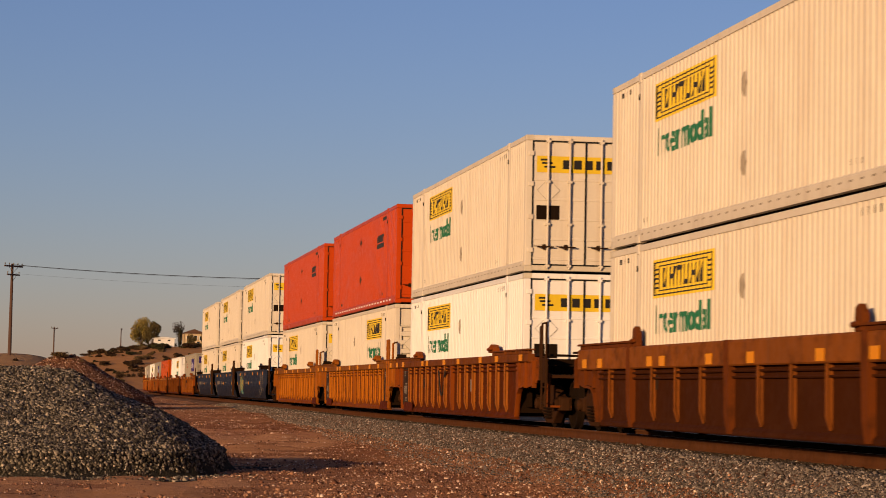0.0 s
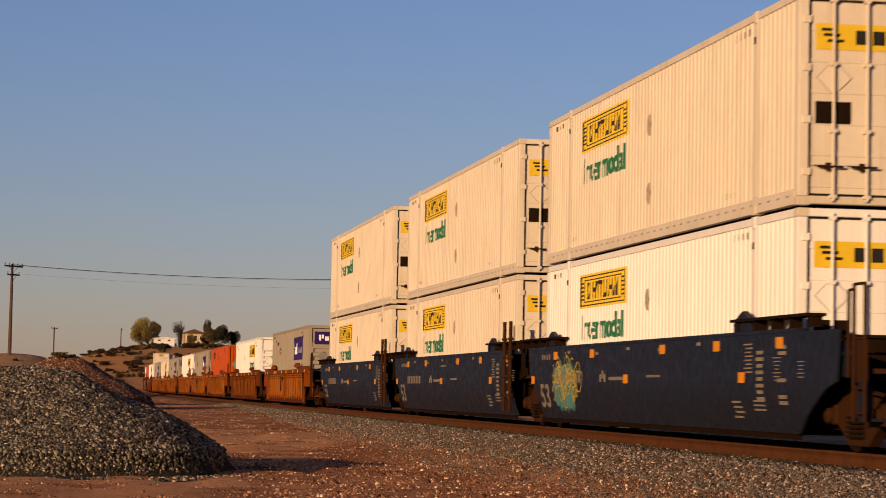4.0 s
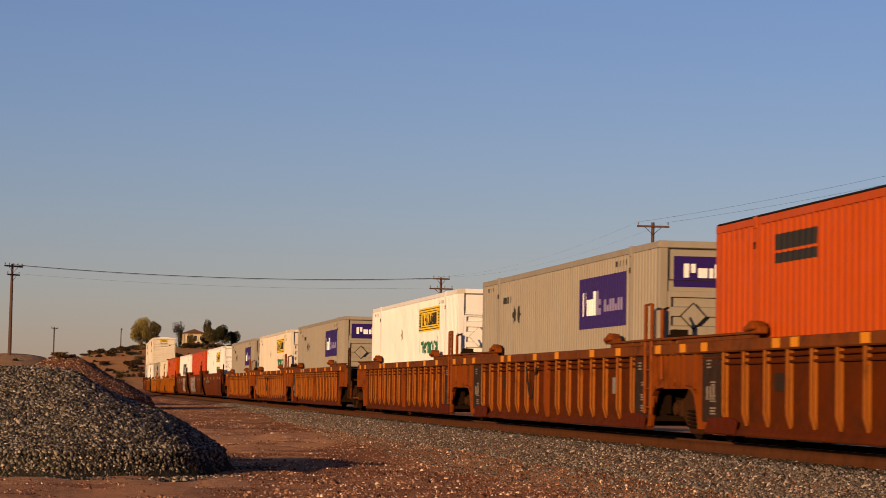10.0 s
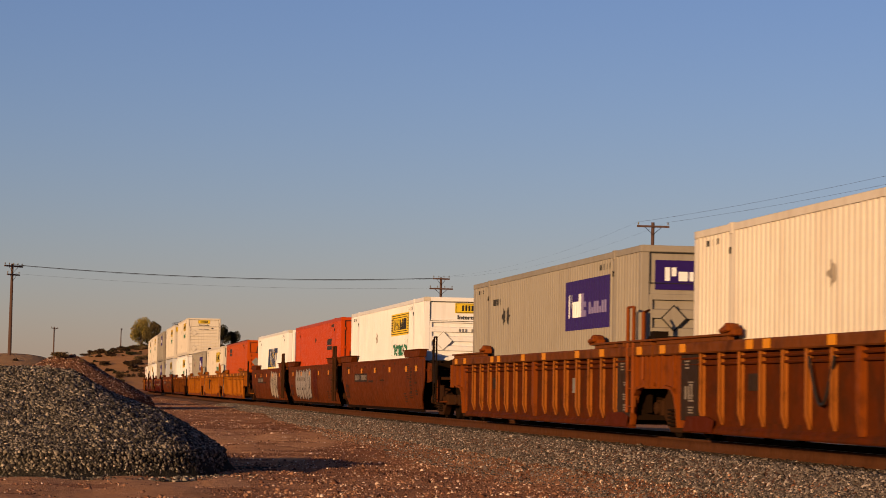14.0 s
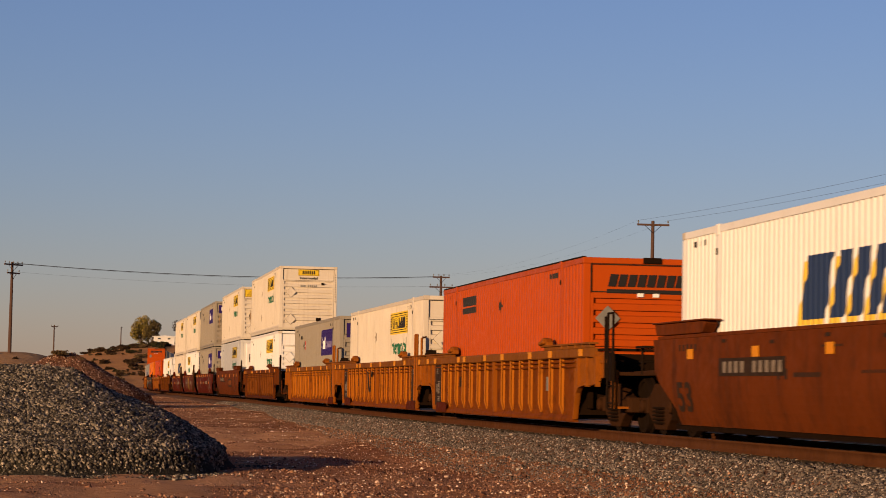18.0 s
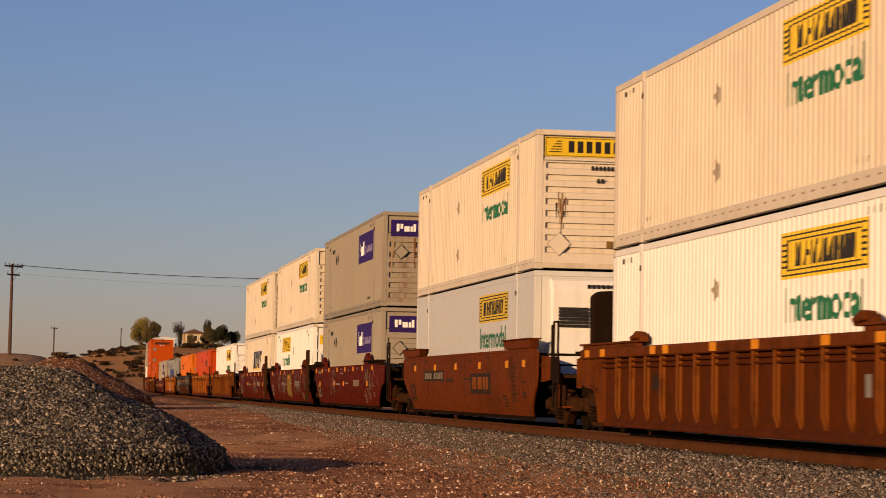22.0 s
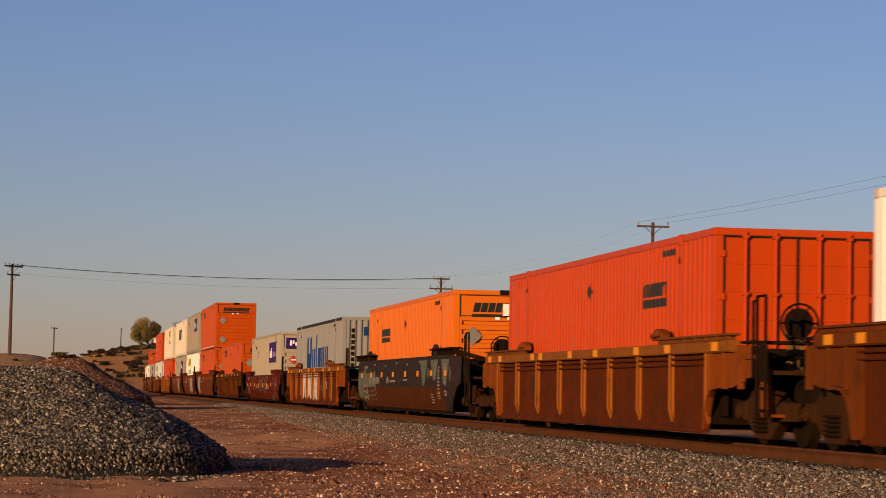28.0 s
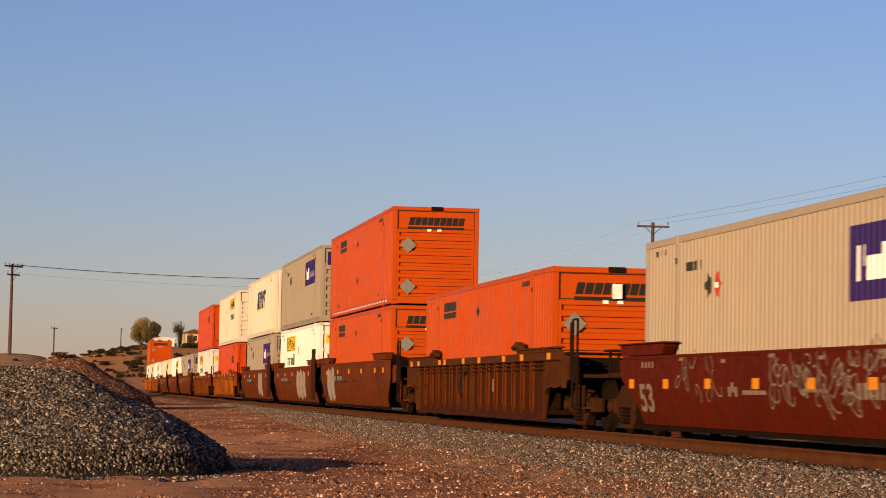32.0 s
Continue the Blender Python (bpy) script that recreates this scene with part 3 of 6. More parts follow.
wire((-40.9, 221.8, 11.95), (-0.9, 235.8, 12.05), 0.60, 0.030)
wire((-40.9, 222.2, 11.92), (0.2, 235.8, 12.02), 0.66, 0.006)
wire((-40.9, 222.0, 11.15), (-0.4, 235.8, 11.1), 0.55, 0.006)
for dx in (-1.05, 1.05):
    wire((14.9 + dx, 169.8, 13.2), (34.0 + dx, 91.8, 13.6), 0.5, 0.007)
    wire((-0.4 + dx * 0.7, 235.8, 12.2), (14.9 + dx, 169.8, 13.2), 0.9, 0.003)
    wire((34.0 + dx, 91.8, 13.6), (52.0 + dx, 16.0, 13.6), 0.5, 0.007)
utility_pole(52.0, 16.2, 13.6, [(0.30, 2.35, 2)], "timber utility pole with one wide crossarm", 0.0, 20)

# ---- trees, scrub and houses on the hill ----


def crown_mesh(rad, count, size, seed, lobes=7, flat=0.8):
    """A crown of many small leaves gathered in uneven lobes."""
    g = np.random.default_rng(seed)
    c = g.normal(size=(lobes, 3))
    c /= np.linalg.norm(c, axis=1, keepdims=True)
    c *= g.uniform(0.25, 0.72, (lobes, 1)) * np.array(rad)
    r = g.uniform(0.30, 0.55, lobes)
    k = g.integers(0, lobes, count)
    d = g.normal(size=(count, 3))
    d /= np.linalg.norm(d, axis=1, keepdims=True)
    p = c[k] + d * (r[k] * g.random(count) ** 0.35)[:, None] * np.array(rad)
    p[:, 2] *= flat
    u = g.normal(size=(count, 3))
    u /= np.linalg.norm(u, axis=1, keepdims=True)
    w = np.cross(u, g.normal(size=(count, 3)))
    w /= np.linalg.norm(w, axis=1, keepdims=True)
    s = (size * g.uniform(0.5, 1.3, count))[:, None]
    v = np.stack([p - u * s, p + w * s * 0.6, p + u * s, p - w * s * 0.6], 1)
    return cloud_mesh(v.reshape(-1, 3), np.arange(count * 4).reshape(-1, 4))


def tree(x, y, height, rad, leaf, seed, label, count=2600, trunk=0.45, size=0.20):
    z = float(ground_height(x, y))
    t = thing("tree", label, "tree", "trees on the hill", m=pose(x, y, z))
    g = random.Random(seed)
    bm = bmesh.new()
    base = height * trunk
    rod(bm, (0, 0, -0.3), (0.1, 0.05, base), 0.20, 8)
    for i in range(7):
        a = g.uniform(0, 6.28)
        e = (math.cos(a) * rad * g.uniform(0.3, 0.75), math.sin(a) * rad * g.uniform(0.3, 0.75), base + (height - base) * g.uniform(0.25, 0.75))
        rod(bm, (0.1, 0.05, base * g.uniform(0.6, 1.0)), e, 0.07, 6)
    part("trunk", bm, "bark", t)
    half = (height - base * 0.5) / 2
    part("crown", crown_mesh((rad, rad, half / 0.8), count, size, seed), leaf, t, at=pose(0, 0, height - half))
    return t


tree(-89.0, 690, 10.4, 4.3, "leaf_pale", 11, "pale olive broad tree with open branches on the hilltop", 3600, 0.16, 0.26)
tree(-85.0, 688, 8.6, 3.0, "leaf_olive", 12, "olive brown tree beside a house on the hilltop", 2400, 0.14, 0.24)
tree(-86.8, 692, 6.8, 1.9, "leaf", 13, "small dark green tree on the hilltop", 1300, 0.3)
tree(-79.0, 705, 8.2, 2.5, "scrub", 14, "bare grey brown tree behind a low house", 1100, 0.4)
tree(-71.4, 712, 9.4, 1.6, "leaf", 15, "tall dark tree behind the stucco house", 1500, 0.5)
tree(-68.6, 690, 7.6, 3.0, "leaf_olive", 16, "dense olive brown tree on the hilltop", 6000, 0.08)
tree(-65.2, 688, 7.6, 3.2, "leaf", 17, "dense dark green tree on the hilltop", 7000, 0.08)
tree(-62.2, 692, 6.2, 2.3, "leaf", 18, "rounded dark green tree at the hill's edge", 5000, 0.08)
tree(-77.4, 690, 6.0, 0.9, "leaf", 19, "narrow dark cypress between two houses", 900, 0.1)
tree(-73.4, 684, 4.2, 1.7, "leaf_olive", 20, "low olive tree before the stucco house", 1500, 0.1)


def shrub(x, y, rad, leaf, seed):
    key = ("shrub", leaf, seed % 5)
    if key not in CACHE:
        CACHE[key] = crown_mesh((1, 1, 0.8), 420, 0.16, 40 + seed % 5, 6)
    t = thing("shrub", "low dry dark desert shrub on bare slope", "shrub", "shrubs on the hill", m=pose(x, y, float(ground_height(x, y)) + rad * 0.35, 0, 0, seed * 47))
    ob = part("foliage", CACHE[key], leaf, t)
    ob.scale = (rad, rad, rad * 0.8)
    return t


g = random.Random(4)
for i in range(95):
    y = g.uniform(540, 700)
    x = g.uniform(-0.153, -0.098) * y
    if x > -60:
        continue
    shrub(x, y, g.uniform(0.7, 2.0) * (1.2 if y > 640 else 0.9), g.choice(("dry_bush", "scrub", "scrub", "dry_bush", "leaf")), i)
for i in range(40):
    x = g.uniform(-92, -58)
    shrub(x, g.uniform(668, 690), g.uniform(0.9, 1.7), g.choice(("leaf", "leaf_olive", "scrub")), i)
for i in range(26):
    x = g.uniform(-88, -60)
    shrub(x, g.uniform(682, 686.5), g.uniform(1.0, 1.8), ("leaf", "scrub", "leaf_olive", "dry_bush")[i % 4], i)
for i in range(30):
    y = g.uniform(560, 690)
    shrub(g.uniform(-0.150, -0.122) * y, y, g.uniform(0.9, 1.9), "scrub", i)
for i in range(9):
    shrub(g.uniform(-43.5, -36.0), g.uniform(212, 224), g.uniform(0.25, 0.6), "scrub", i + 3)
shrub(-36.9, 222.0, 0.95, "scrub", 2)
for dx, dy, rad in ((0.0, 0.0, 0.46), (0.55, 0.3, 0.20), (-0.45, 0.4, 0.22), (1.0, 0.2, 0.16)):
    bush = shrub(RUBBLE_TOP[0] + dx, RUBBLE_TOP[1] + dy, rad, "dry_bush", int(rad * 20))
    bush.location.z = RUBBLE_TOP[2] + rad * 0.40 - abs(dx) * 0.12


def house(name, x, y, w, d, h, roof, label, windows, turn, wall="stucco", lift=0.0):
    z = float(ground_height(x, y)) + lift
    t = thing(name, label, "house", m=pose(x, y, z, 0, 0, turn))
    bm = bmesh.new()
    box(bm, -w / 2, w / 2, -d / 2, d / 2, -1.5, h)
    part("wall", bm, wall, t)
    bm = bmesh.new()
    prism(bm, [(-w / 2 - 0.4, h), (w / 2 + 0.4, h), (w / 2 + 0.4, h + 0.15), (0, h + roof), (-w / 2 - 0.4, h + 0.15)], -d / 2 - 0.4, d / 2 + 0.4)
    part("roof", bm, "roof" if roof > 0.5 else "white", t)
    for u, v, ww, hh in windows:
        bm = bmesh.new()
        box(bm, u - ww / 2, u + ww / 2, -d / 2 - 0.05, -d / 2 - 0.004, v - hh / 2, v + hh / 2)
        win = part("window", bm, "glass_dark", t)
        bm = bmesh.new()
        for s in (-1, 1):
            box(bm, u + s * ww / 2 - 0.05, u + s * ww / 2 + 0.05, -d / 2 - 0.08, -d / 2 - 0.002, v - hh / 2 - 0.05, v + hh / 2 + 0.05)
        box(bm, u - ww / 2, u + ww / 2, -d / 2 - 0.08, -d / 2 - 0.002, v - hh / 2 - 0.05, v - hh / 2 + 0.03)
        part("window_frame", bm, "white", win)
    return t


house("house", -73.9, 694, 5.6, 7.0, 3.9, 1.3, "two storey tan stucco house with a low gabled roof among trees",
      [(-1.7, 2.7, 1.1, 1.0), (0.3, 2.7, 1.1, 1.0), (1.9, 2.5, 0.8, 1.2), (-1.6, 0.9, 1.4, 1.1), (1.2, 0.8, 1.0, 1.4)], 12)
house("mobile_home", -81.0, 682, 5.6, 3.6, 1.0, 0.42, "low white flat roofed mobile home on the hilltop", [(-1.6, 0.45, 0.9, 0.4), (1.2, 0.45, 0.9, 0.4)], 14, "white", 1.55)

# ---- containers: +x is the nose, -x the doors, z = 0 the underside ----
HALF, WIDE, TALL = 8.077, 1.295, 2.89
LIFT_POST = 6.096
RIBS = {"jb": (0.215, 0.030), "fx": (0.205, 0.025), "sch": (0.26, 0.034), "swift": (0.215, 0.030), "mat": (0.275, 0.045), "reefer": (16.0, 0.0)}


FLANK = {"jb": 0.12, "swift": 0.12, "fx": 0.10, "sch": 0.04, "mat": 0.17}


def rib_profile(kind):
    """Breaks of the corrugated side: x along it and the depth below its outer face."""
    pitch, deep = RIBS[kind]
    out = [(-HALF + 0.14, 0.0)]
    if deep:
        for a, b in ((-HALF + 0.2, -LIFT_POST - 0.13), (-LIFT_POST + 0.13, LIFT_POST - 0.13), (LIFT_POST + 0.13, HALF - 0.2)):
            n = max(1, round((b - a) / pitch))
            p = (b - a) / n
            for i in range(n):
                x = a + i * p
                f = FLANK.get(kind, 0.075)
                out += [(x, 0.0), (x + f * p, deep), (x + 0.50 * p, deep), (x + (0.50 + f) * p, 0.0)]
    return out + [(HALF - 0.14, 0.0)]


PROFILE = {k: rib_profile(k) for k in RIBS}


def depth_at(kind, x):
    p = PROFILE[kind]
    return float(np.interp(x, [a for a, _ in p], [d for _, d in p]))


def side_mesh(bm, kind):
    p = PROFILE[kind]
    z0, z1 = 0.17, TALL - 0.09
    rows = [[bm.verts.new((x, WIDE - 0.008 - d, z)) for x, d in p] for z in (z0, z1)]
    inner = [[bm.verts.new((x, WIDE - 0.075, z)) for x, d in (p[0], p[-1])] for z in (z0, z1)]
    for i in range(len(p) - 1):
        bm.faces.new((rows[0][i], rows[1][i], rows[1][i + 1], rows[0][i + 1]))
    bm.faces.new((inner[0][0], inner[0][1], inner[1][1], inner[1][0]))
    for r, q in zip(rows, inner):
        bm.faces.new([*r, q[1], q[0]])
    for e in (0, -1):
        bm.faces.new((rows[0][e], rows[1][e], inner[1][e], inner[0][e]))


def letters(text, width, height):
    """A word in the built-in font as a flat bmesh, u from 0 to width and z from 0 to height."""
    cu = bpy.data.curves.new("word", "FONT")
    cu.body = text
    cu.offset = 0.022
    ob = bpy.data.objects.new("word", cu)
    scene.collection.objects.link(ob)
    bpy.context.view_layer.update()
    me = bpy.data.meshes.new_from_object(ob.evaluated_get(bpy.context.evaluated_depsgraph_get()))
    bpy.data.objects.remove(ob)
    bm = bmesh.new()
    bm.from_mesh(me)
    bpy.data.meshes.remove(me)
    xs = [v.co.x for v in bm.verts]
    ys = [v.co.y for v in bm.verts]
    for v in bm.verts:
        v.co = Vector(((v.co.x - min(xs)) / (max(xs) - min(xs)) * width, 0, (v.co.y - min(ys)) / (max(ys) - min(ys)) * height))
    return bm


def flat_shapes(shapes):
    """Outlines in (u, z) as flat faces."""
    bm = bmesh.new()
    for s in shapes:
        bm.faces.new([bm.verts.new((u, 0, z)) for u, z in s])
    return bm


def drape(bm, kind, side, lift, solid=0.0):
    """Lays a flat film in reading coordinates onto a corrugated side."""
    us = [v.co.x for v in bm.verts]
    for x, _ in PROFILE[kind]:
        u = -x
        if min(us) + 0.002 < u < max(us) - 0.002:
            bmesh.ops.bisect_plane(bm, geom=bm.verts[:] + bm.edges[:] + bm.faces[:], plane_co=(u, 0, 0), plane_no=(1, 0, 0))
    for v in bm.verts:
        x = v.co.x if side < 0 else -v.co.x
        v.co = Vector((x, side * (WIDE - 0.008 - depth_at(kind, x * side) + lift), v.co.z))
    bmesh.ops.recalc_face_normals(bm, faces=bm.faces)
    for f in bm.faces:
        f.normal_update()
        if f.normal.y * side < 0:
            f.normal_flip()
    me = bpy.data.meshes.new("film")
    bm.to_mesh(me)
    bm.free()
    return me


def on_end(bm, end, lift):
    """Lays a flat film in reading coordinates onto an end: +1 the nose, -1 the doors."""
    for v in bm.verts:
        v.co = Vector((end * (HALF - 0.02 + lift), end * v.co.x, v.co.z))
    for f in bm.faces:
        f.normal_update()
        if f.normal.x * end < 0:
            f.normal_flip()
    me = bpy.data.meshes.new("film")
    bm.to_mesh(me)
    bm.free()
    return me


def rect(u0, u1, z0, z1, slant=0.0):
    return [(u0, z0), (u1, z0), (u1 + slant, z1), (u0 + slant, z1)]


def edge_lines(u0, u1, z0, z1, w):
    return [rect(u0, u1, z0, z0 + w), rect(u0, u1, z1 - w, z1), rect(u0, u0 + w, z0 + w, z1 - w), rect(u1 - w, u1, z0 + w, z1 - w)]


def diamond(u, z, r):
    return [(u - r, z), (u, z - r), (u + r, z), (u, z + r)]


def film(key, build):
    if key not in CACHE:
        CACHE[key] = build()
    return CACHE[key]


def side_marks(t, kind, side, low=False, red=False):
    """The logo and lettering of one long side."""
    def add(name, material, shapes, lift, label="", parent=t):
        return part(name, film((kind, side, name, material, lift, low), lambda: drape(flat_shapes(shapes), kind, side, lift)), material, parent, label)
    nose = 1 if side < 0 else -1
    if kind in ("jb", "reefer"):
        u0, u1 = (1.62, 5.16) if nose > 0 else (-5.08, -1.48)
        sign = add("logo_panel", "yellow", [rect(u0, u1, 1.95, 2.58)], 0.004, "yellow logo panel with black bars")
        bars = edge_lines(u0 + 0.06, u1 - 0.06, 1.99, 2.54, 0.022) + edge_lines(u0 + 0.30, u1 - 0.30, 2.055, 2.475, 0.02)
        bars += [rect(u0 + 0.06, u0 + 0.30, 2.10 + 0.075 * i, 2.13 + 0.075 * i) for i in range(5)]
        bars += [rect(u1 - 0.30, u1 - 0.06, 2.10 + 0.075 * i, 2.13 + 0.075 * i) for i in range(5)]
        w = (u1 - u0 - 1.1) / 6.4
        for i, k in enumerate((0.75, 0.95, 0.95, 0.95, 0.95, 0.85)):
            a = u0 + 0.55 + i * w * 1.08
            bars += [rect(a, a + w * 0.34, 2.11, 2.42, 0.05), rect(a + w * (k - 0.34), a + w * k, 2.11, 2.42, 0.05), rect(a + w * 0.34, a + w * (k - 0.34), 2.11 + 0.12 * (i % 3), 2.19 + 0.12 * (i % 3))]
        add("logo", "black", bars, 0.008, "", sign)
        key = (kind, side, "word")
        if key not in CACHE:
            bm = letters("Intermodal", u1 - u0 - 0.38, 0.47)
            for v in bm.verts:
                v.co.x += u0 + 0.16
                v.co.z += 1.36
            CACHE[key] = drape(bm, kind, side, 0.004)
        part("word", CACHE[key], "green", t, "green word Intermodal")
    elif kind == "fx":
        u0, u1 = (2.12, 5.82) if nose > 0 else (-5.6, -2.05)
        sign = add("logo_panel", "purple", [rect(u0, u1, 1.56, 2.50)], 0.004, "purple logo panel with white bars")
        blocks = [rect(u0 + 0.24, u0 + 0.42, 1.80, 2.24), rect(u0 + 0.46, u0 + 0.58, 1.98, 2.24), rect(u0 + 0.64, u0 + 0.92, 1.80, 2.10), rect(u0 + 0.97, u0 + 1.10, 1.80, 2.10), rect(u0 + 1.13, u0 + 1.28, 1.80, 2.24)]
        add("logo", "letter_white", blocks, 0.008, "", sign)
        add("logo", "lilac", [rect(u0 + 1.36, u0 + 1.52, 1.80, 2.24), rect(u0 + 1.58, u0 + 1.78, 1.80, 1.92), rect(u0 + 1.62, u0 + 1.80, 1.98, 2.08)], 0.008, "", sign)
        add("tagline", "lilac", [rect(u0 + 2.02 + 0.21 * i, u0 + 2.10 + 0.21 * i, 1.84, 1.96 + 0.10 * (i % 3 != 1)) for i in range(7)], 0.008, "", sign)
        u = -LIFT_POST + 1.80 if nose > 0 else LIFT_POST - 2.2
        for dx, mat in ((0.0, "placard"), (0.50, "letter_red" if red else "placard")):
            add("placard", mat, [diamond(u + dx, 2.03, 0.20)], 0.006 + dx * 0.001, "red diamond placard" if mat == "letter_red" else "dark grey diamond placard")
        if red:
            add("placard_label", "letter_white", [rect(u + 0.40, u + 0.60, 1.98, 2.06)], 0.012)
    elif kind == "sch":
        u0, u1 = (-5.22, -3.44) if nose > 0 else (3.72, 5.30)
        z = 2.19 if low else 1.80
        w = (u1 - u0) / 7
        bars = [rect(u0 + w * i, u0 + w * (i + 0.78), z + 0.18, z + 0.40, 0.04) for i in range(7)]
        add("logo", "black", bars + [rect(u0, u1, z, z + 0.14)], 0.005, "black logo bars")
        for k, z in enumerate((2.24, 1.02)):
            add("placard", "placard", [diamond(-0.3, z, 0.19)], 0.006 + 0.0004 * k, "dull dark diamond placard")
    elif kind == "swift":
        for lift, mat, du, dz in ((0.004, "gold_ink", -0.14, -0.07), (0.008, "navy_ink", 0.0, 0.0)):
            z0, z1 = 1.36, 2.20
            sh = [rect(-2.15, -1.15, z0, z1, 0.30), rect(-0.95, -0.45, z0, z1, 0.38), rect(-0.25, 0.20, z0, z1, 0.40), rect(0.42, 0.80, z0, z1, 0.42)]
            sh += [rect(0.95, 1.30, z0, z1, 0.42), rect(1.60, 2.70, z1 - 0.22, z1, 0.10), rect(1.72, 2.00, z0, z1 - 0.22, 0.30)]
            add("logo_shape", mat, [[(a + du, b + dz) for a, b in q] for q in sh], lift, "slanted blue logo shapes with gold shadow")
    elif kind == "mat":
        sh = [rect(-3.89, -3.36, 1.2, 2.38), rect(-3.30, -2.72, 1.2, 1.75), rect(-2.66, -2.13, 1.2, 2.38), rect(-1.92, -1.46, 1.2, 1.92), rect(-1.34, -0.82, 1.2, 1.92)]
        sh += [rect(-0.50, -0.10, 1.2, 2.44), rect(0.22, 0.62, 1.2, 1.92), rect(0.74, 1.14, 1.2, 1.92), rect(1.35, 1.76, 1.2, 1.94), rect(1.90, 2.31, 1.2, 1.94), rect(2.55, 2.98, 1.2, 1.94), rect(3.12, 3.57, 1.2, 1.94)]
        add("logo_shape", "blue", sh, 0.005, "large blue logo shapes")
    if kind != "reefer":
        ends = [rect(-5.6 + 0.26 * i, -5.6 + 0.16 + 0.26 * i, 2.30, 2.44) for i in range(4)] if kind == "fx" else []
        ends += [rect(-7.4 + 0.28 * i, -7.32 + 0.28 * i, 2.62, 2.71) for i in range(3)] + [rect(5.0 + 0.24 * i, 5.10 + 0.24 * i, 2.60, 2.70) for i in range(4)]
        ends += [rect(4.6 + 0.2 * i, 4.68 + 0.2 * i, 0.33, 0.41) for i in range(3)] + [rect(-5.8 + 0.2 * i, -5.72 + 0.2 * i, 0.33, 0.41) for i in range(3)]
        add("marking", "placard" if kind != "sch" else "black", ends, 0.005, "small dark marking bars")
    if kind == "jb":
        u = -1.6 if nose > 0 else 0.0
        for k, z in enumerate((1.95, 0.80)):
            add("placard", "faded", [diamond(u, z, 0.19)], 0.006 + 0.0004 * k, "faded grey diamond placard")


def nose_marks(t, kind, door, coat, red=False, face=""):
    """Signs on the end that faces forward when the nose leads, or on the doors."""
    end = -1 if door else 1

    def add(name, material, shapes, lift, label="", parent=t):
        return part(name, film((kind, end, name, material, lift, red, face), lambda: on_end(flat_shapes(shapes), end, lift)), material, parent, label)

    if kind in ("jb", "reefer"):
        if door:
            sign = add("logo_panel", "yellow", [rect(-1.06, 1.06, 2.10, 2.45)], 0.010, "yellow logo banner with black bars")
            sh = [rect(-0.50 + 0.24 * i, -0.33 + 0.24 * i, 2.18, 2.37) for i in range(7)] + [rect(-0.98, -0.80, 2.35, 2.39), rect(-0.95, -0.72, 2.28, 2.32), rect(-0.9, -0.66, 2.2, 2.24)]
            add("logo", "black", sh, 0.014, "", sign)
            add("notice", "dark", [rect(-1.06, -0.56, 1.10, 1.40)], 0.010, "dark warning notices")
            add("placard_rim", "silver", [diamond(-0.8, 1.72, 0.25)], 0.010, "thin diamond rim")
            add("placard", coat, [diamond(-0.8, 1.72, 0.238)], 0.013, "faded diamond placard")
        elif face == "banner":
            sign = add("logo_panel", "yellow", [rect(-1.12, 1.12, 2.33, 2.74)], 0.008, "wide yellow logo banner with black bars")
            sh = [rect(-0.62 + 0.19 * i, -0.50 + 0.19 * i, 2.42, 2.66) for i in range(7)] + edge_lines(-1.10, 1.10, 2.345, 2.725, 0.012)
            sh += [rect(-1.04 + 0.04 * i, -0.76, 2.42 + 0.055 * i, 2.44 + 0.055 * i) for i in range(5)] + [rect(0.78, 1.02 - 0.04 * i, 2.42 + 0.055 * i, 2.44 + 0.055 * i) for i in range(5)]
            add("logo", "black", sh, 0.012, "", sign)
            add("marking", "placard", [rect(-0.14 + 0.085 * i, -0.08 + 0.085 * i, 2.06, 2.15) for i in range(6)] + [rect(-0.02 + 0.09 * i, 0.05 + 0.09 * i, 1.80, 1.89) for i in range(2)], 0.036)
            add("placard_rim", "silver", [diamond(-0.80, 0.52, 0.25)], 0.036, "white diamond placard holder")
            add("placard", coat, [diamond(-0.80, 0.52, 0.238)], 0.040, "white diamond placard")
            add("plate", "dark", [rect(0.36, 0.58, 0.42, 0.62), rect(0.58, 0.70, 2.20, 2.30), rect(0.86, 1.02, 0.38, 0.74)], 0.036, "dark plates")
            add("decal", "worn_yellow", [rect(0.20, 0.33, 0.46, 0.60)], 0.036, "worn yellow decal")
            g = random.Random(31)
            for k in range(26):
                left = k % 3 == 0
                u, z1 = g.gauss(-0.78 if left else 0.76, 0.05 if left else 0.07), g.uniform(1.3, 1.65) if left else g.choice((2.25, 2.0, 1.75, 1.5, 1.25))
                deep, w = g.uniform(0.25, 0.7), g.uniform(0.008, 0.030)
                shape = [(u - w, z1), (u + w, z1), (u + w * 0.7, z1 - deep * 0.5), (u + w * 0.1, z1 - deep), (u - w * 0.3, z1 - deep * 0.9), (u - w * 0.6, z1 - deep * 0.4)]
                part("soot_run", on_end(flat_shapes([shape]), 1, 0.012 + 0.0003 * k), "soot" if k % 4 == 2 else "rust_stain" if k % 2 else "stain_soft", t, "brown soot run")
        elif kind == "jb":
            sign = add("logo_panel", "yellow", [rect(-0.47, 0.47, 2.47, 2.74)], 0.008, "yellow logo sign with black bars")
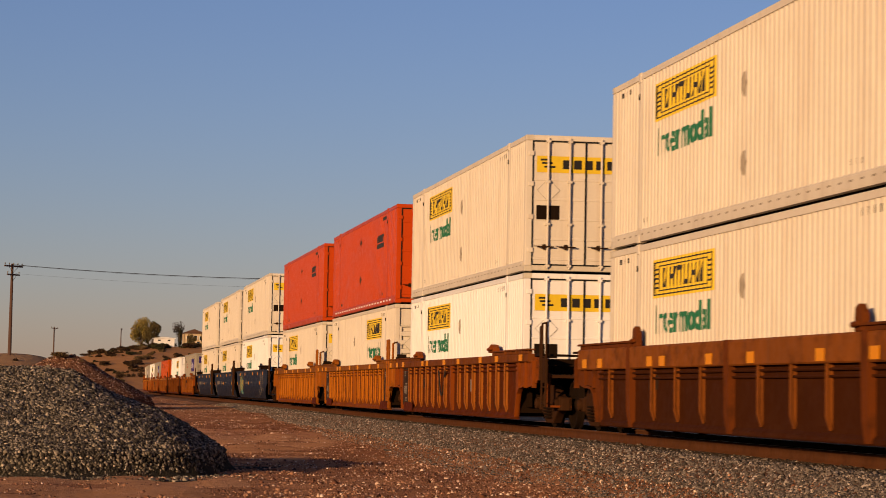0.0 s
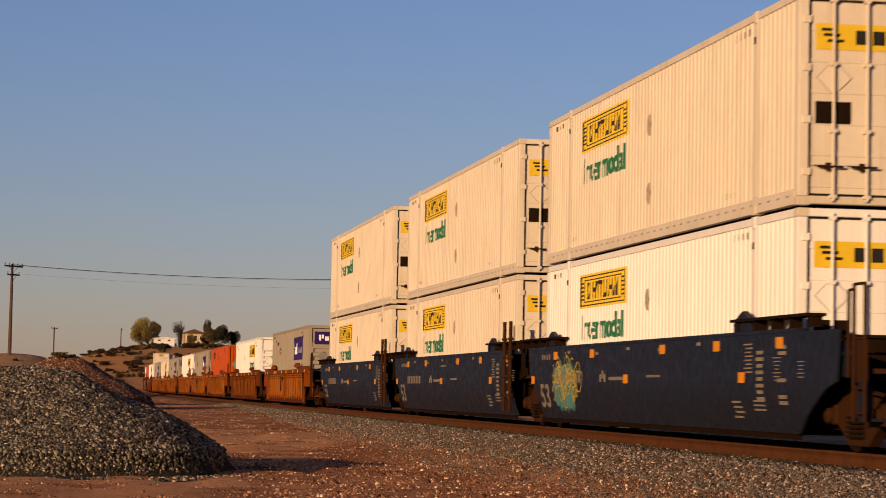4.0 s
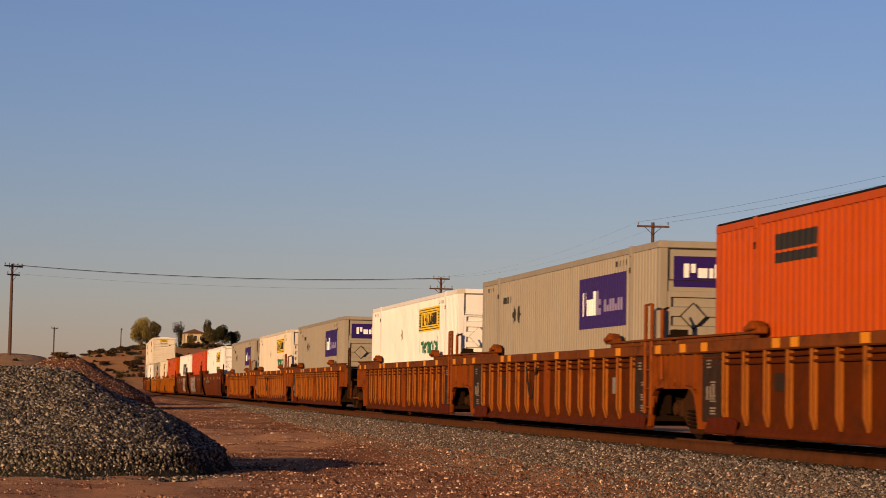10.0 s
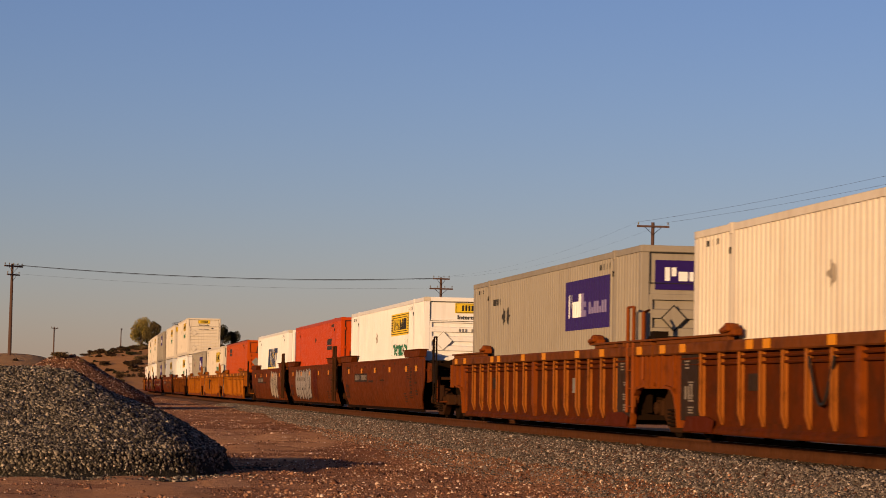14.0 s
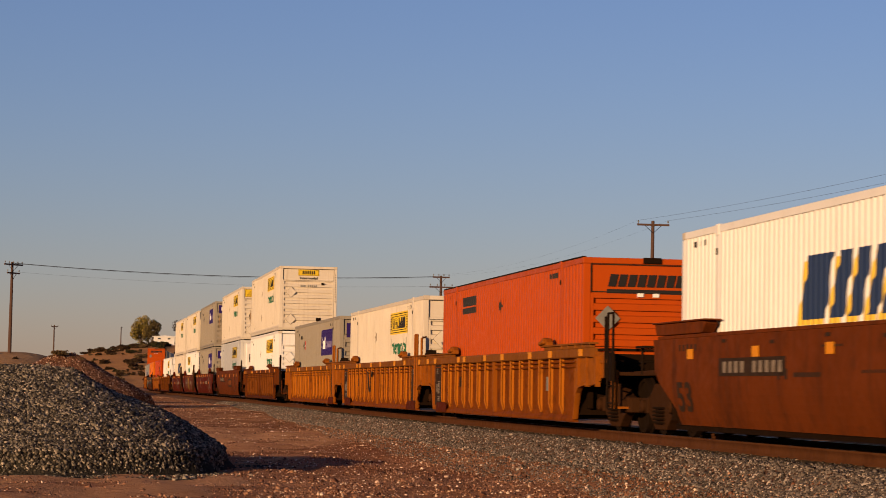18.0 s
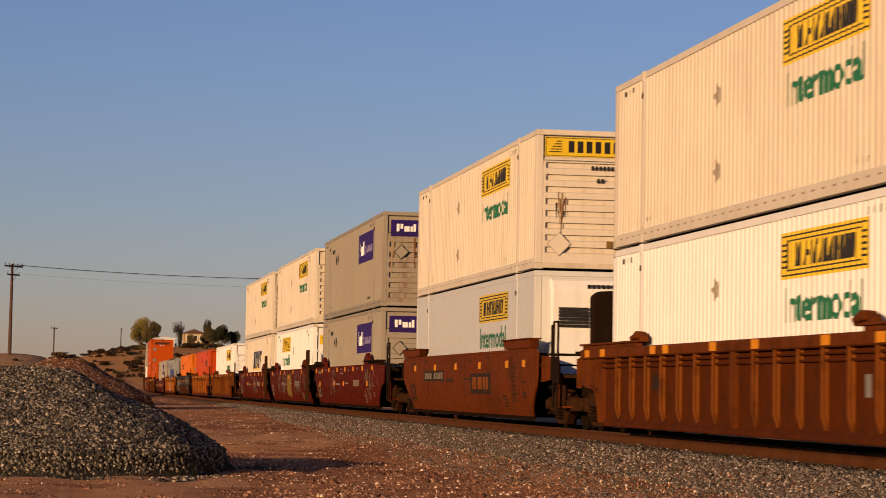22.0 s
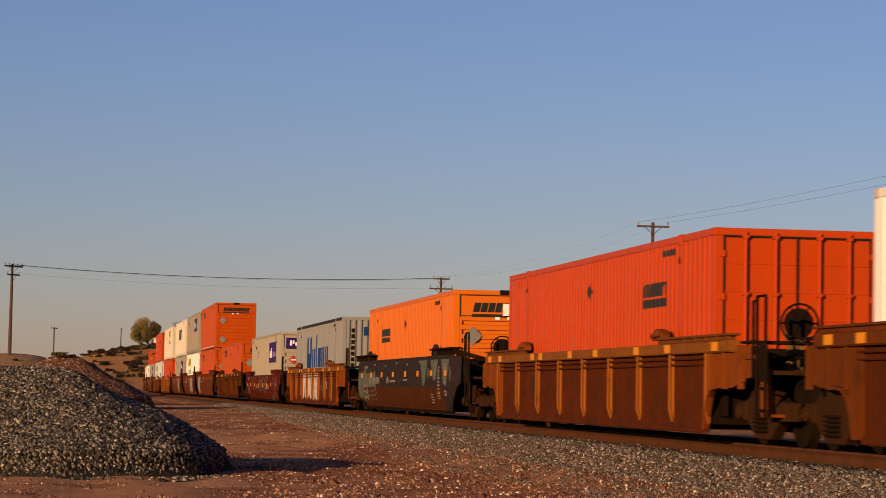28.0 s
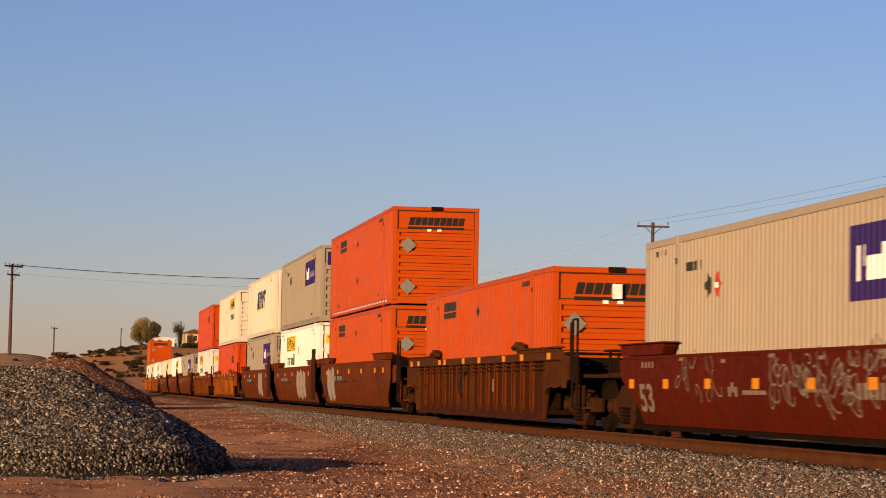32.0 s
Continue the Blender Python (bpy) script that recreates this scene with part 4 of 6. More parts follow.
            sh = [rect(-0.28 + 0.085 * i, -0.225 + 0.085 * i, 2.53, 2.68) for i in range(7)] + edge_lines(-0.45, 0.45, 2.485, 2.725, 0.012)
            add("logo", "black", sh, 0.012, "", sign)
            if "end_word" not in CACHE:
                bm = letters("Intermodal", 0.80, 0.12)
                for v in bm.verts:
                    v.co.x -= 0.40
                    v.co.z += 2.30
                CACHE["end_word"] = on_end(bm, 1, 0.008)
            part("word", CACHE["end_word"], "black", t, "dark word Intermodal")
            add("marking", "silver", [rect(-0.36 + 0.085 * i, -0.32 + 0.085 * i, 1.96, 2.05) for i in range(9) if i != 3] + [rect(1.20, 1.23, 2.5 - 0.11 * i, 2.56 - 0.11 * i) for i in range(12)], 0.036)
            for k, z in enumerate((1.72, 0.50)):
                add("placard_rim", "silver", [diamond(-0.78, z, 0.25)], 0.036 + 0.0004 * k, "white diamond placard holder")
                add("placard", coat, [diamond(-0.78, z, 0.238)], 0.040 + 0.0004 * k, "white diamond placard")
            add("plate", "dark", [rect(0.58, 0.72, 2.05, 2.15), rect(0.36, 0.58, 0.42, 0.58)], 0.036, "dark plates")
    elif kind == "fx":
        sign = add("logo_panel", "purple", [rect(-1.05, 1.12, 2.14, 2.64)], 0.008, "purple logo banner with white bars")
        add("logo", "letter_white", [rect(-0.88, -0.79, 2.29, 2.52), rect(-0.76, -0.68, 2.37, 2.52), rect(-0.64, -0.48, 2.29, 2.45), rect(-0.45, -0.38, 2.29, 2.45), rect(-0.36, -0.28, 2.29, 2.52)], 0.012, "", sign)
        add("logo", "letter_red" if red else "lilac", [rect(-0.22, -0.08, 2.29, 2.52), rect(-0.05, 0.12, 2.29, 2.45)], 0.012, "", sign)
        add("tagline", "silver", [rect(0.20 + 0.085 * i, 0.25 + 0.085 * i, 2.30, 2.42) for i in range(9)], 0.012, "", sign)
        for k, u in enumerate((-0.72, 0.0)):
            mat = "letter_red" if red and (k == 0) == (red == "left") else "silver"
            if not red:
                add("placard_rim", "placard", [diamond(u, 1.66, 0.23)], 0.036 + 0.0004 * k, "dark diamond placard holder")
                add("placard", coat, [diamond(u, 1.66, 0.20)], 0.040 + 0.0004 * k, "bare diamond placard")
                continue
            add("placard", mat, [diamond(u, 1.66, 0.20 if mat == "letter_red" else 0.22)], 0.036 + 0.0004 * k, "red diamond placard" if mat == "letter_red" else "grey diamond placard")
            if mat == "letter_red":
                add("placard_label", "letter_white", [rect(u - 0.11, u + 0.11, 1.635, 1.69)], 0.041)
    elif kind == "sch":
        sh = [rect(-0.82 + 0.185 * i, -0.665 + 0.185 * i, 2.35, 2.58, 0.05) for i in range(9)] + [rect(-0.84, 0.84, 2.22, 2.30)]
        add("logo", "black", sh, 0.008, "black logo bars")
        for k, z in enumerate((1.75, 0.52)):
            add("placard", "silver", [diamond(-0.82, z, 0.24)], 0.036 + 0.0004 * k, "silver diamond placard")
        add("plate", "letter_white", [rect(-0.26, -0.14, 2.16, 2.23), rect(0.04, 0.16, 2.16, 2.23)], 0.036)
    elif kind == "swift":
        add("logo_shape", "navy_ink", [rect(-0.05 + 0.26 * i, 0.12 + 0.26 * i, 2.2, 2.5, 0.1) for i in range(4)], 0.05, "slanted blue logo shapes")
    elif kind == "mat":
        add("logo_shape", "blue", [rect(-0.55 + 0.2 * i, -0.42 + 0.2 * i, 2.25, 2.42 + (0.13 if i == 0 else 0)) for i in range(6)], 0.05, "blue logo shapes")
        add("marking", "dark", [rect(-0.98, -0.86, 2.35 - 0.2 * i, 2.49 - 0.2 * i) for i in range(9)], 0.05)


def nose_mesh(bm, kind):
    x = HALF
    if kind in ("swift", "mat"):
        n = 9 if kind == "swift" else 11
        p = 2.3 / n
        pts = []
        for i in range(n):
            y = -1.15 + i * p
            pts += [(x - 0.035, y), (x + 0.02, y + 0.20 * p), (x + 0.02, y + 0.5 * p), (x - 0.035, y + 0.70 * p)]
        pts += [(x - 0.035, 1.15), (x - 0.10, 1.15), (x - 0.10, -1.15)]
        prism(bm, pts, 0.14, TALL - 0.1, "z")
        return
    if kind == "reefer":
        box(bm, x - 0.10, x - 0.02, -1.15, 1.15, 0.12, TALL - 0.1)
        return
    if kind == "sch_tall":
        pts = [(x - 0.14, -1.15), (x - 0.14, 1.15)]
        for i in reversed(range(5)):
            y = -1.0 + 0.5 * i
            pts += [(x - 0.03, y + 0.07), (x - 0.005, y + 0.05), (x - 0.005, y - 0.05), (x - 0.03, y - 0.07)]
        prism(bm, pts, 0.12, TALL - 0.1, "z")
        return
    top, p, h, n = {"jb": (2.21, 0.25, 0.11, 8), "fx": (1.97, 0.31, 0.15, 6), "sch": (2.13, 0.225, 0.09, 9)}[kind]
    pts = [(x - 0.14, TALL - 0.1), (x - 0.14, 0.12), (x - 0.012, 0.12)]
    for i in reversed(range(n)):
        z = top - i * p
        pts += [(x - 0.012, z - h - 0.02), (x - 0.070, z - h), (x - 0.070, z), (x - 0.012, z)]
    prism(bm, pts + [(x - 0.012, top + 0.09), (x - 0.03, top + 0.10), (x - 0.03, TALL - 0.1)], -1.15, 1.15)
    box(bm, x - 0.10, x - 0.008, -1.15, -1.09, 0.12, top + 0.09)
    box(bm, x - 0.10, x - 0.008, 1.09, 1.15, 0.12, top + 0.09)


def end_seal(bm, end, z0):
    """The dark joint line round an end panel or a pair of doors, one closed frame."""
    x = end * (HALF - 0.004)
    w = 0.006 if end > 0 else 0.014
    rings = []
    for dx in (-0.008, 0.008):
        for d in (-w, w):
            rings.append([bm.verts.new((x + dx, sy * (1.145 + d), z)) for sy, z in ((-1, z0 - d), (1, z0 - d), (1, TALL - 0.128 + d), (-1, TALL - 0.128 + d))])
    for p, q in ((0, 1), (1, 3), (3, 2), (2, 0)):
        for i in range(4):
            j = (i + 1) % 4
            bm.faces.new((rings[p][i], rings[p][j], rings[q][j], rings[q][i]))


def container(kind, coat, door_first, label, dashes=False, red=False, stained=False, face=""):
    t = thing("container", label, "shipping container", "containers on the train")
    trim = {"cream": "rail", "white": "rail", "cool": "cool", "grey": "grey", "pale": "pale"}.get(coat, coat)
    base = {"cream": "cream", "white": "rail"}.get(coat, trim)
    me = shared(("side", kind), lambda b: side_mesh(b, kind))
    part("side_panel", me, coat, t)
    part("side_panel", me, coat, t, at=pose(0, 0, 0, 0, 0, 180))
    part("roof", shared("roof", lambda b: (box(b, -HALF + 0.05, HALF - 0.05, -WIDE + 0.07, WIDE - 0.07, TALL - 0.07, TALL - 0.03),
                                          [box(b, -7.7 + 0.6 * i, -7.4 + 0.6 * i, -1.15, 1.15, TALL - 0.03, TALL - 0.015) for i in range(26)])), coat, t)
    part("floor_frame", shared("floor", lambda b: box(b, -HALF + 0.05, HALF - 0.05, -WIDE + 0.07, WIDE - 0.07, 0.05, 0.17)), "grime_shade", t)
    post = shared("corner_post", lambda b: prism(b, [(-0.15, -0.13), (0, -0.13), (0, 0), (-0.15, 0)], 0.12, TALL - 0.12, "z"), 0.012)
    cast = shared("casting", lambda b: box(b, -0.17, 0.004, -0.165, 0.004, 0, 0.118), 0.01)
    for sx, sy, turn in ((1, 1, 0), (-1, 1, 90), (-1, -1, 180), (1, -1, 270)):
        flip = pose(sx * HALF, sy * WIDE, 0, 0, 0, turn)
        part("corner_post", post, coat, t, at=flip)
        part("corner_casting", cast, trim, t, at=flip)
        part("corner_casting", cast, trim, t, at=pose(sx * HALF, sy * WIDE, TALL - 0.118, 0, 0, turn))
    lift = shared("lift_post", lambda b: (box(b, -0.10, 0.10, -0.05, 0.0, 0.24, TALL - 0.1), box(b, -0.09, 0.09, -0.12, 0.012, 0, 0.14), box(b, -0.08, 0.08, -0.12, 0.012, TALL - 0.16, TALL + 0.012)), 0.008)
    for sx in (-1, 1):
        for sy, turn in ((1, 0), (-1, 180)):
            part("lift_post", lift, coat, t, at=pose(sx * LIFT_POST, sy * (WIDE + 0.001), 0, 0, 0, turn))
    low = shared("bottom_rail", lambda b: prism(b, [(WIDE - 0.11, 0.02), (WIDE, 0.02), (WIDE + 0.004, 0.06), (WIDE + 0.004, 0.20), (WIDE - 0.02, 0.235), (WIDE - 0.11, 0.235)], -HALF + 0.16, HALF - 0.16, "x"))
    high = shared("top_rail", lambda b: prism(b, [(WIDE - 0.09, TALL - 0.11), (WIDE, TALL - 0.11), (WIDE, TALL - 0.01), (WIDE - 0.02, TALL), (WIDE - 0.09, TALL)], -HALF + 0.16, HALF - 0.16, "x"))
    for turn in (0, 180):
        part("bottom_rail", low, base, t, at=pose(0, 0, 0, 0, 0, turn))
        part("top_rail", high, "placard" if kind == "mat" else coat, t, at=pose(0, 0, 0, 0, 0, turn))
    head = shared("header", lambda b: box(b, HALF - 0.14, HALF + 0.001, -1.14, 1.14, TALL - 0.115, TALL - 0.002), 0.01)
    sill = shared("sill", lambda b: box(b, HALF - 0.14, HALF + 0.001, -1.14, 1.14, 0.02, 0.13), 0.01)
    for turn in (0, 180):
        part("end_header", head, coat, t, at=pose(0, 0, 0, 0, 0, turn))
        part("end_sill", sill, trim, t, at=pose(0, 0, 0, 0, 0, turn))
    part("nose_panel", shared(("nose", face if face == "sch_tall" else kind), lambda b: nose_mesh(b, face if face == "sch_tall" else kind)), {"cream": "stained_cream", "grey": "stained_grey"}[coat] if stained else coat, t, "rust streaked nose panel" if stained else "")
    leaf = shared("door_leaf", lambda b: prism(b, [(-HALF + 0.07, TALL - 0.125), (-HALF + 0.07, 0.14), (-HALF + 0.02, 0.14)]
                                              + [(-HALF + dx, 0.24 + 0.42 * i + dz) for i in range(6) for dx, dz in ((0.02, 0), (0.012, 0.01), (0.012, 0.05), (0.02, 0.06))]
                                              + [(-HALF + 0.02, TALL - 0.125)], 0.006, 1.15))
    for sy in (1, -1):
        d = part("door", leaf, coat, t, at=pose(0, 0, 0) if sy > 0 else pose(0, -1.156, 0))
        for y in (0.35, 0.82):
            r = part("lock_rod", shared(("lock_rod", y), lambda b: (rod(b, (-HALF - 0.045, y, 0.06), (-HALF - 0.045, y, TALL - 0.06), 0.022),
                     [box(b, -HALF - 0.065, -HALF + 0.02, y - 0.045, y + 0.045, z - 0.025, z + 0.025) for z in (0.12, 1.0, 1.9, 2.76)],
                     rod(b, (-HALF - 0.03, y, 0.55), (-HALF - 0.03, y + 0.3, 0.55), 0.014))), coat, d)
    if kind in ("jb", "fx", "sch"):
        part("panel_joint", shared("nose_seal", lambda b: end_seal(b, 1, 2.25)), "placard", t, "dark joint line")
    if stained:
        g = random.Random(len(STOCK))
        for k in range(7):
            u, z1, deep, w = g.uniform(-1.05, 0.9), g.choice((2.1, 1.85, 1.6, 1.35)), g.uniform(0.5, 1.3), g.uniform(0.012, 0.045)
            shape = [[(u - w, z1), (u + w, z1), (u + w * 0.7, z1 - deep * 0.5), (u + w * 0.1, z1 - deep), (u - w * 0.3, z1 - deep * 0.9), (u - w * 0.6, z1 - deep * 0.4)]]
            part("rust_run", on_end(flat_shapes(shape), 1, 0.012 + 0.0004 * k), "rust_stain" if k % 2 else "stain_soft", t, "brown rust run")
    part("door_seal", shared("door_seal", lambda b: end_seal(b, -1, 0.145)), "seal", t, "black rubber door seal")
    if door_first:
        part("door_joint", shared("door_joint", lambda b: box(b, -HALF - 0.004, -HALF + 0.012, -0.016, 0.016, 0.13, TALL - 0.13)), "seal", t, "black joint between the doors")
        grip = shared("lock_handle", lambda b: (rod(b, (-HALF - 0.07, -0.30, 0), (-HALF - 0.07, 0.04, 0), 0.016, 6), rod(b, (-HALF - 0.07, 0.04, 0), (-HALF, 0.04, 0), 0.014, 6), box(b, -HALF - 0.075, -HALF - 0.02, -0.12, -0.05, -0.05, 0.05)))
        for y in (-0.82, -0.35, 0.35, 0.82):
            part("lock_handle", grip, "soot", t, "dark door handle", at=pose(0, y + 0.16, 0.52))
    rivets = shared("rivet_line", lambda b: [box(b, -7.7 + 0.42 * i, -7.58 + 0.42 * i, WIDE + 0.002, WIDE + 0.008, 0.125, 0.15) for i in range(37)])
    if not dashes and kind in ("jb", "fx"):
        tagged(part("rivet_line", rivets, "faded" if kind == "jb" else "placard", t, at=pose(0, 0, 0, 0, 0, 0 if door_first else 180)), kind="stuff")
    hinge = shared("hinge", lambda b: box(b, -HALF - 0.02, -HALF + 0.03, -0.07, 0.05, -0.05, 0.05), 0.008)
    for sy in (-1, 1):
        for z in (0.45, 1.15, 1.85, 2.5):
            if door_first:
                part("hinge", hinge, coat, t, at=pose(0, sy * 1.19, z))
    lug = shared("lift_lug", lambda b: (box(b, -0.03, 0.03, -0.004, 0.016, 2.44, 2.54)), 0.006)
    near = 1 if door_first else -1
    for sx in (-1, 1):
        part("lift_lug", lug, "seal", t, "dark lifting lug", at=pose(sx * LIFT_POST, near * (WIDE + 0.004), 0, 0, 0, 0 if near > 0 else 180))
    side_marks(t, kind, 1 if door_first else -1, coat == "orange", red)
    nose_marks(t, kind, False, coat, red, face)
    if kind in ("jb", "reefer"):
        nose_marks(t, kind, True, coat)
    if kind == "reefer":
        def unit(b):
            prism(b, [(HALF - 0.02, 0.35), (HALF + 0.36, 0.45), (HALF + 0.40, 1.2), (HALF + 0.34, 2.5), (HALF + 0.2, 2.72), (HALF - 0.02, 2.74)], -1.02, 1.02)
        u = part("cooling_unit", shared("cooling_unit", unit, 0.05), "white", t, "white cooling unit on the nose")
        part("grille", shared("grille", lambda b: [box(b, HALF + 0.36, HALF + 0.42, -0.86, -0.24, 1.72 + 0.07 * i, 1.775 + 0.07 * i) for i in range(6)]), "black", u)
        part("fan_cover", shared("fan_cover", lambda b: prism(b, [(-0.20, 0.45), (1.0, 0.45), (1.0, 2.42), (0.86, 2.48), (0.40, 2.49), (-0.06, 2.46), (-0.20, 2.36)], HALF + 0.30, HALF + 0.52, "x"), 0.03), "dark", u, "dark fan cover")
        part("nameplate", shared("nameplate", lambda b: [box(b, HALF + 0.29, HALF + 0.34, -0.25 + 0.1 * i, -0.18 + 0.1 * i, 2.52, 2.6) for i in range(9)]), "black", u)
    if kind == "sch" and dashes:
        dash = shared("dash", lambda b: box(b, -0.14, 0.14, WIDE + 0.004, WIDE + 0.010, 0.10, 0.15))
        for i in range(22):
            part("tape", dash, "letter_white", t, at=pose(0.66 * i - 6.9, 0, 0, 0, 0, 0) if door_first else pose(0.66 * i - 6.9, 0, 0, 0, 0, 180))
    if face in ("sch_tall", "dark_top"):
        part("roof_edge", shared("roof_edge", lambda b: box(b, -HALF + 0.05, HALF - 0.05, WIDE - 0.07, WIDE + 0.004, TALL, TALL + 0.022)), "seal", t, "black roof edge strip", at=pose(0, 0, 0, 0, 0, 0 if door_first else 180))
    if face == "soot":
        g = random.Random(17)
        for k in range(16):
            u, z1, deep, w = g.gauss(0.05, 0.11), g.choice((1.95, 1.7, 1.45, 1.2)), g.uniform(0.2, 0.55), g.uniform(0.015, 0.045)
            shape = [(u - w, z1), (u + w, z1), (u + w * 0.7, z1 - deep * 0.5), (u + w * 0.1, z1 - deep), (u - w * 0.3, z1 - deep * 0.9), (u - w * 0.6, z1 - deep * 0.4)]
            part("soot_run", on_end(flat_shapes([shape]), 1, 0.012 + 0.0003 * k), "soot" if k % 3 else "rust_stain", t, "dark soot run")
    if coat == "light_orange" or face in ("sch_tall", "vent"):
        part("vent_box", shared("vent_box", lambda b: (box(b, HALF - 0.03, HALF + 0.10, -0.06, 0.12, 2.26, 2.56), box(b, HALF + 0.10, HALF + 0.11, -0.03, 0.09, 2.40, 2.53)), 0.01), "letter_white", t, "pale box on the nose")
    if kind == "fx" or kind == "sch":
        part("marker_box", shared("marker_box", lambda b: box(b, HALF, HALF + 0.04, -0.15, 0.2, TALL - 0.1, TALL + 0.01), 0.008), "dark", t)
    return t


# ---- well cars: origin amid the well on the rail heads, +x ahead ----
WALL, SHEET = 1.50, 1.404
FLOOR_Z, DECK = 0.30, 0.335


def brake_wheel(t, x, coat):
    st = part("brake_stand", shared(("brake_stand", x), lambda b: (box(b, x - 0.05, x + 0.05, -0.58, -0.50, 1.0, 1.62), box(b, x - 0.05, x + 0.05, -0.42, -0.34, 1.0, 1.62),
              box(b, x - 0.09, x + 0.09, -0.60, -0.32, 1.52, 1.79), prism(b, [(x - 0.05, 1.0), (x + 0.35, 1.0), (x + 0.02, 1.5), (x - 0.05, 1.5)], -0.48, -0.44)), 0.01), "worn_yellow", t, "worn yellow brown brake stand")
    part("brake_wheel", shared(("brake_wheel", x), lambda b: (hoop(b, (x + 0.18, -0.46, 1.76), 0.28, 0.018), rod(b, (x + 0.10, -0.46, 1.76), (x + 0.16, -0.46, 1.76), 0.22, 18), [rod(b, (x + 0.16, -0.46, 1.76), (x + 0.18, -0.46 + 0.28 * math.cos(a), 1.76 + 0.28 * math.sin(a)), 0.014, 5)
         for a in [i * 1.0472 for i in range(6)]], rod(b, (x, -0.46, 1.76), (x + 0.2, -0.46, 1.76), 0.05))), "dark", st, "dark spoked brake wheel")


WHEELS = []


def bogie(t, x, coat="bogie"):
    """A two-axle truck under a car end."""
    b0 = part("bogie", shared("bolster", lambda b: (box(b, -0.22, 0.22, -0.95, 0.95, 0.38, 0.72), box(b, -0.16, 0.16, -1.08, 1.08, 0.30, 0.50), box(b, -0.74, 0.74, -0.66, 0.66, 0.20, 0.52), [box(b, k * 0.36 - 0.05, k * 0.36 + 0.05, -0.9, 0.9, 0.26, 0.40) for k in (-1, 1)])), coat, t, "grimy two-axle bogie", at=pose(x, 0, 0))

    def frame_mesh(b):
        prism(b, [(-1.12, 0.36), (-1.12, 0.60), (-0.72, 0.66), (-0.40, 0.86), (0.40, 0.86), (0.72, 0.66), (1.12, 0.60), (1.12, 0.36), (0.78, 0.36), (0.52, 0.22), (0.34, 0.10),
                  (-0.34, 0.10), (-0.52, 0.22), (-0.78, 0.36)], -0.09, 0.09)
        for k in (-0.91, 0.91):
            box(b, k - 0.19, k + 0.19, -0.13, 0.13, 0.36, 0.62)
            rod(b, (k, -0.20, RADIUS), (k, 0.20, RADIUS), 0.11, 12)
            rod(b, (k, -0.215, RADIUS), (k, 0.215, RADIUS), 0.05, 8)
    fm = shared("side_frame", frame_mesh, 0.015)
    sp = shared("springs", lambda b: [[hoop_flat(b, (dx, 0, z), 0.075, 0.018) for z in (0.22, 0.28, 0.34, 0.40, 0.46)] for dx in (-0.17, 0.0, 0.17)])
    for y in (-1.02, 1.02):
        part("side_frame", fm, coat, b0, at=pose(0, y, 0))
        part("spring_set", sp, "dark", b0, at=pose(0, y * 1.10, 0))
    ws = shared("wheelset", wheelset_mesh)
    for dx in (-0.89, 0.89):
        w = part("wheelset", ws, "dark", b0, "steel wheels on an axle", at=pose(dx, 0, RADIUS))
        WHEELS.append((w, t, dx, x + dx))
    return b0


RADIUS = 0.4826


def hoop_flat(bm, c, radius, r):
    for i in range(8):
        a, b = 2 * math.pi * i / 8, 2 * math.pi * (i + 1) / 8
        rod(bm, (c[0] + radius * math.cos(a), c[1] + radius * math.sin(a), c[2]), (c[0] + radius * math.cos(b), c[1] + radius * math.sin(b), c[2]), r, 4)


def wheelset_mesh(bm):
    rod(bm, (0, -1.0, 0), (0, 1.0, 0), 0.085, 10)
    for s in (-1, 1):
        n = 28
        prof = [(0.685, RADIUS + 0.024), (0.715, RADIUS + 0.02), (0.722, RADIUS), (0.82, RADIUS - 0.004), (0.82, RADIUS - 0.06), (0.785, RADIUS - 0.07), (0.775, 0.14), (0.83, 0.11), (0.83, 0.0)]
        rings = []
        for y, r in prof:
            if r == 0:
                rings.append([bm.verts.new((0, s * y, 0))] * n)
            else:
                rings.append([bm.verts.new((r * math.cos(2 * math.pi * k / n), s * y, r * math.sin(2 * math.pi * k / n))) for k in range(n)])
        for a, b in zip(rings, rings[1:]):
            for k in range(n):
                j = (k + 1) % n
                if b[k] is b[j]:
                    bm.faces.new((a[k], a[j], b[k]))
                else:
                    bm.faces.new((a[k], a[j], b[j], b[k]))
        bm.faces.new(rings[0][::-1])


def ladder_mesh(bm, x, z0, z1, y, r=0.024):
    for dx in (-0.2, 0.2):
        rod(bm, (x + dx, y, z0), (x + dx, y, z1), r, 6)
    z = z0 + 0.1
    while z < min(z1, 1.5):
        rod(bm, (x - 0.2, y, z), (x + 0.2, y, z), 0.014, 6)
        z += 0.3


def pair(name, key, build, coat, t, label="", bevel=0.0):
    """The same part on both long sides."""
    me = shared(key, build, bevel)
    part(name, me, coat, t, label)
    part(name, me, coat, t, label, at=pose(0, 0, 0, 0, 0, 180))


def well_ends(t, coat, art_front, art_rear, seed=0, rim=1.34):
    """Decks, couplings and bogies beyond the well. Articulated units share the bogie with the next."""
    for sgn, art in ((1, art_front), (-1, art_rear)):
        turn = pose(0, 0, 0, 0, 0, 0 if sgn > 0 else 180)
        deep = 9.45 if art else 11.1
        # Bulkhead takes the near-black coat so the end gap reads as shaded.
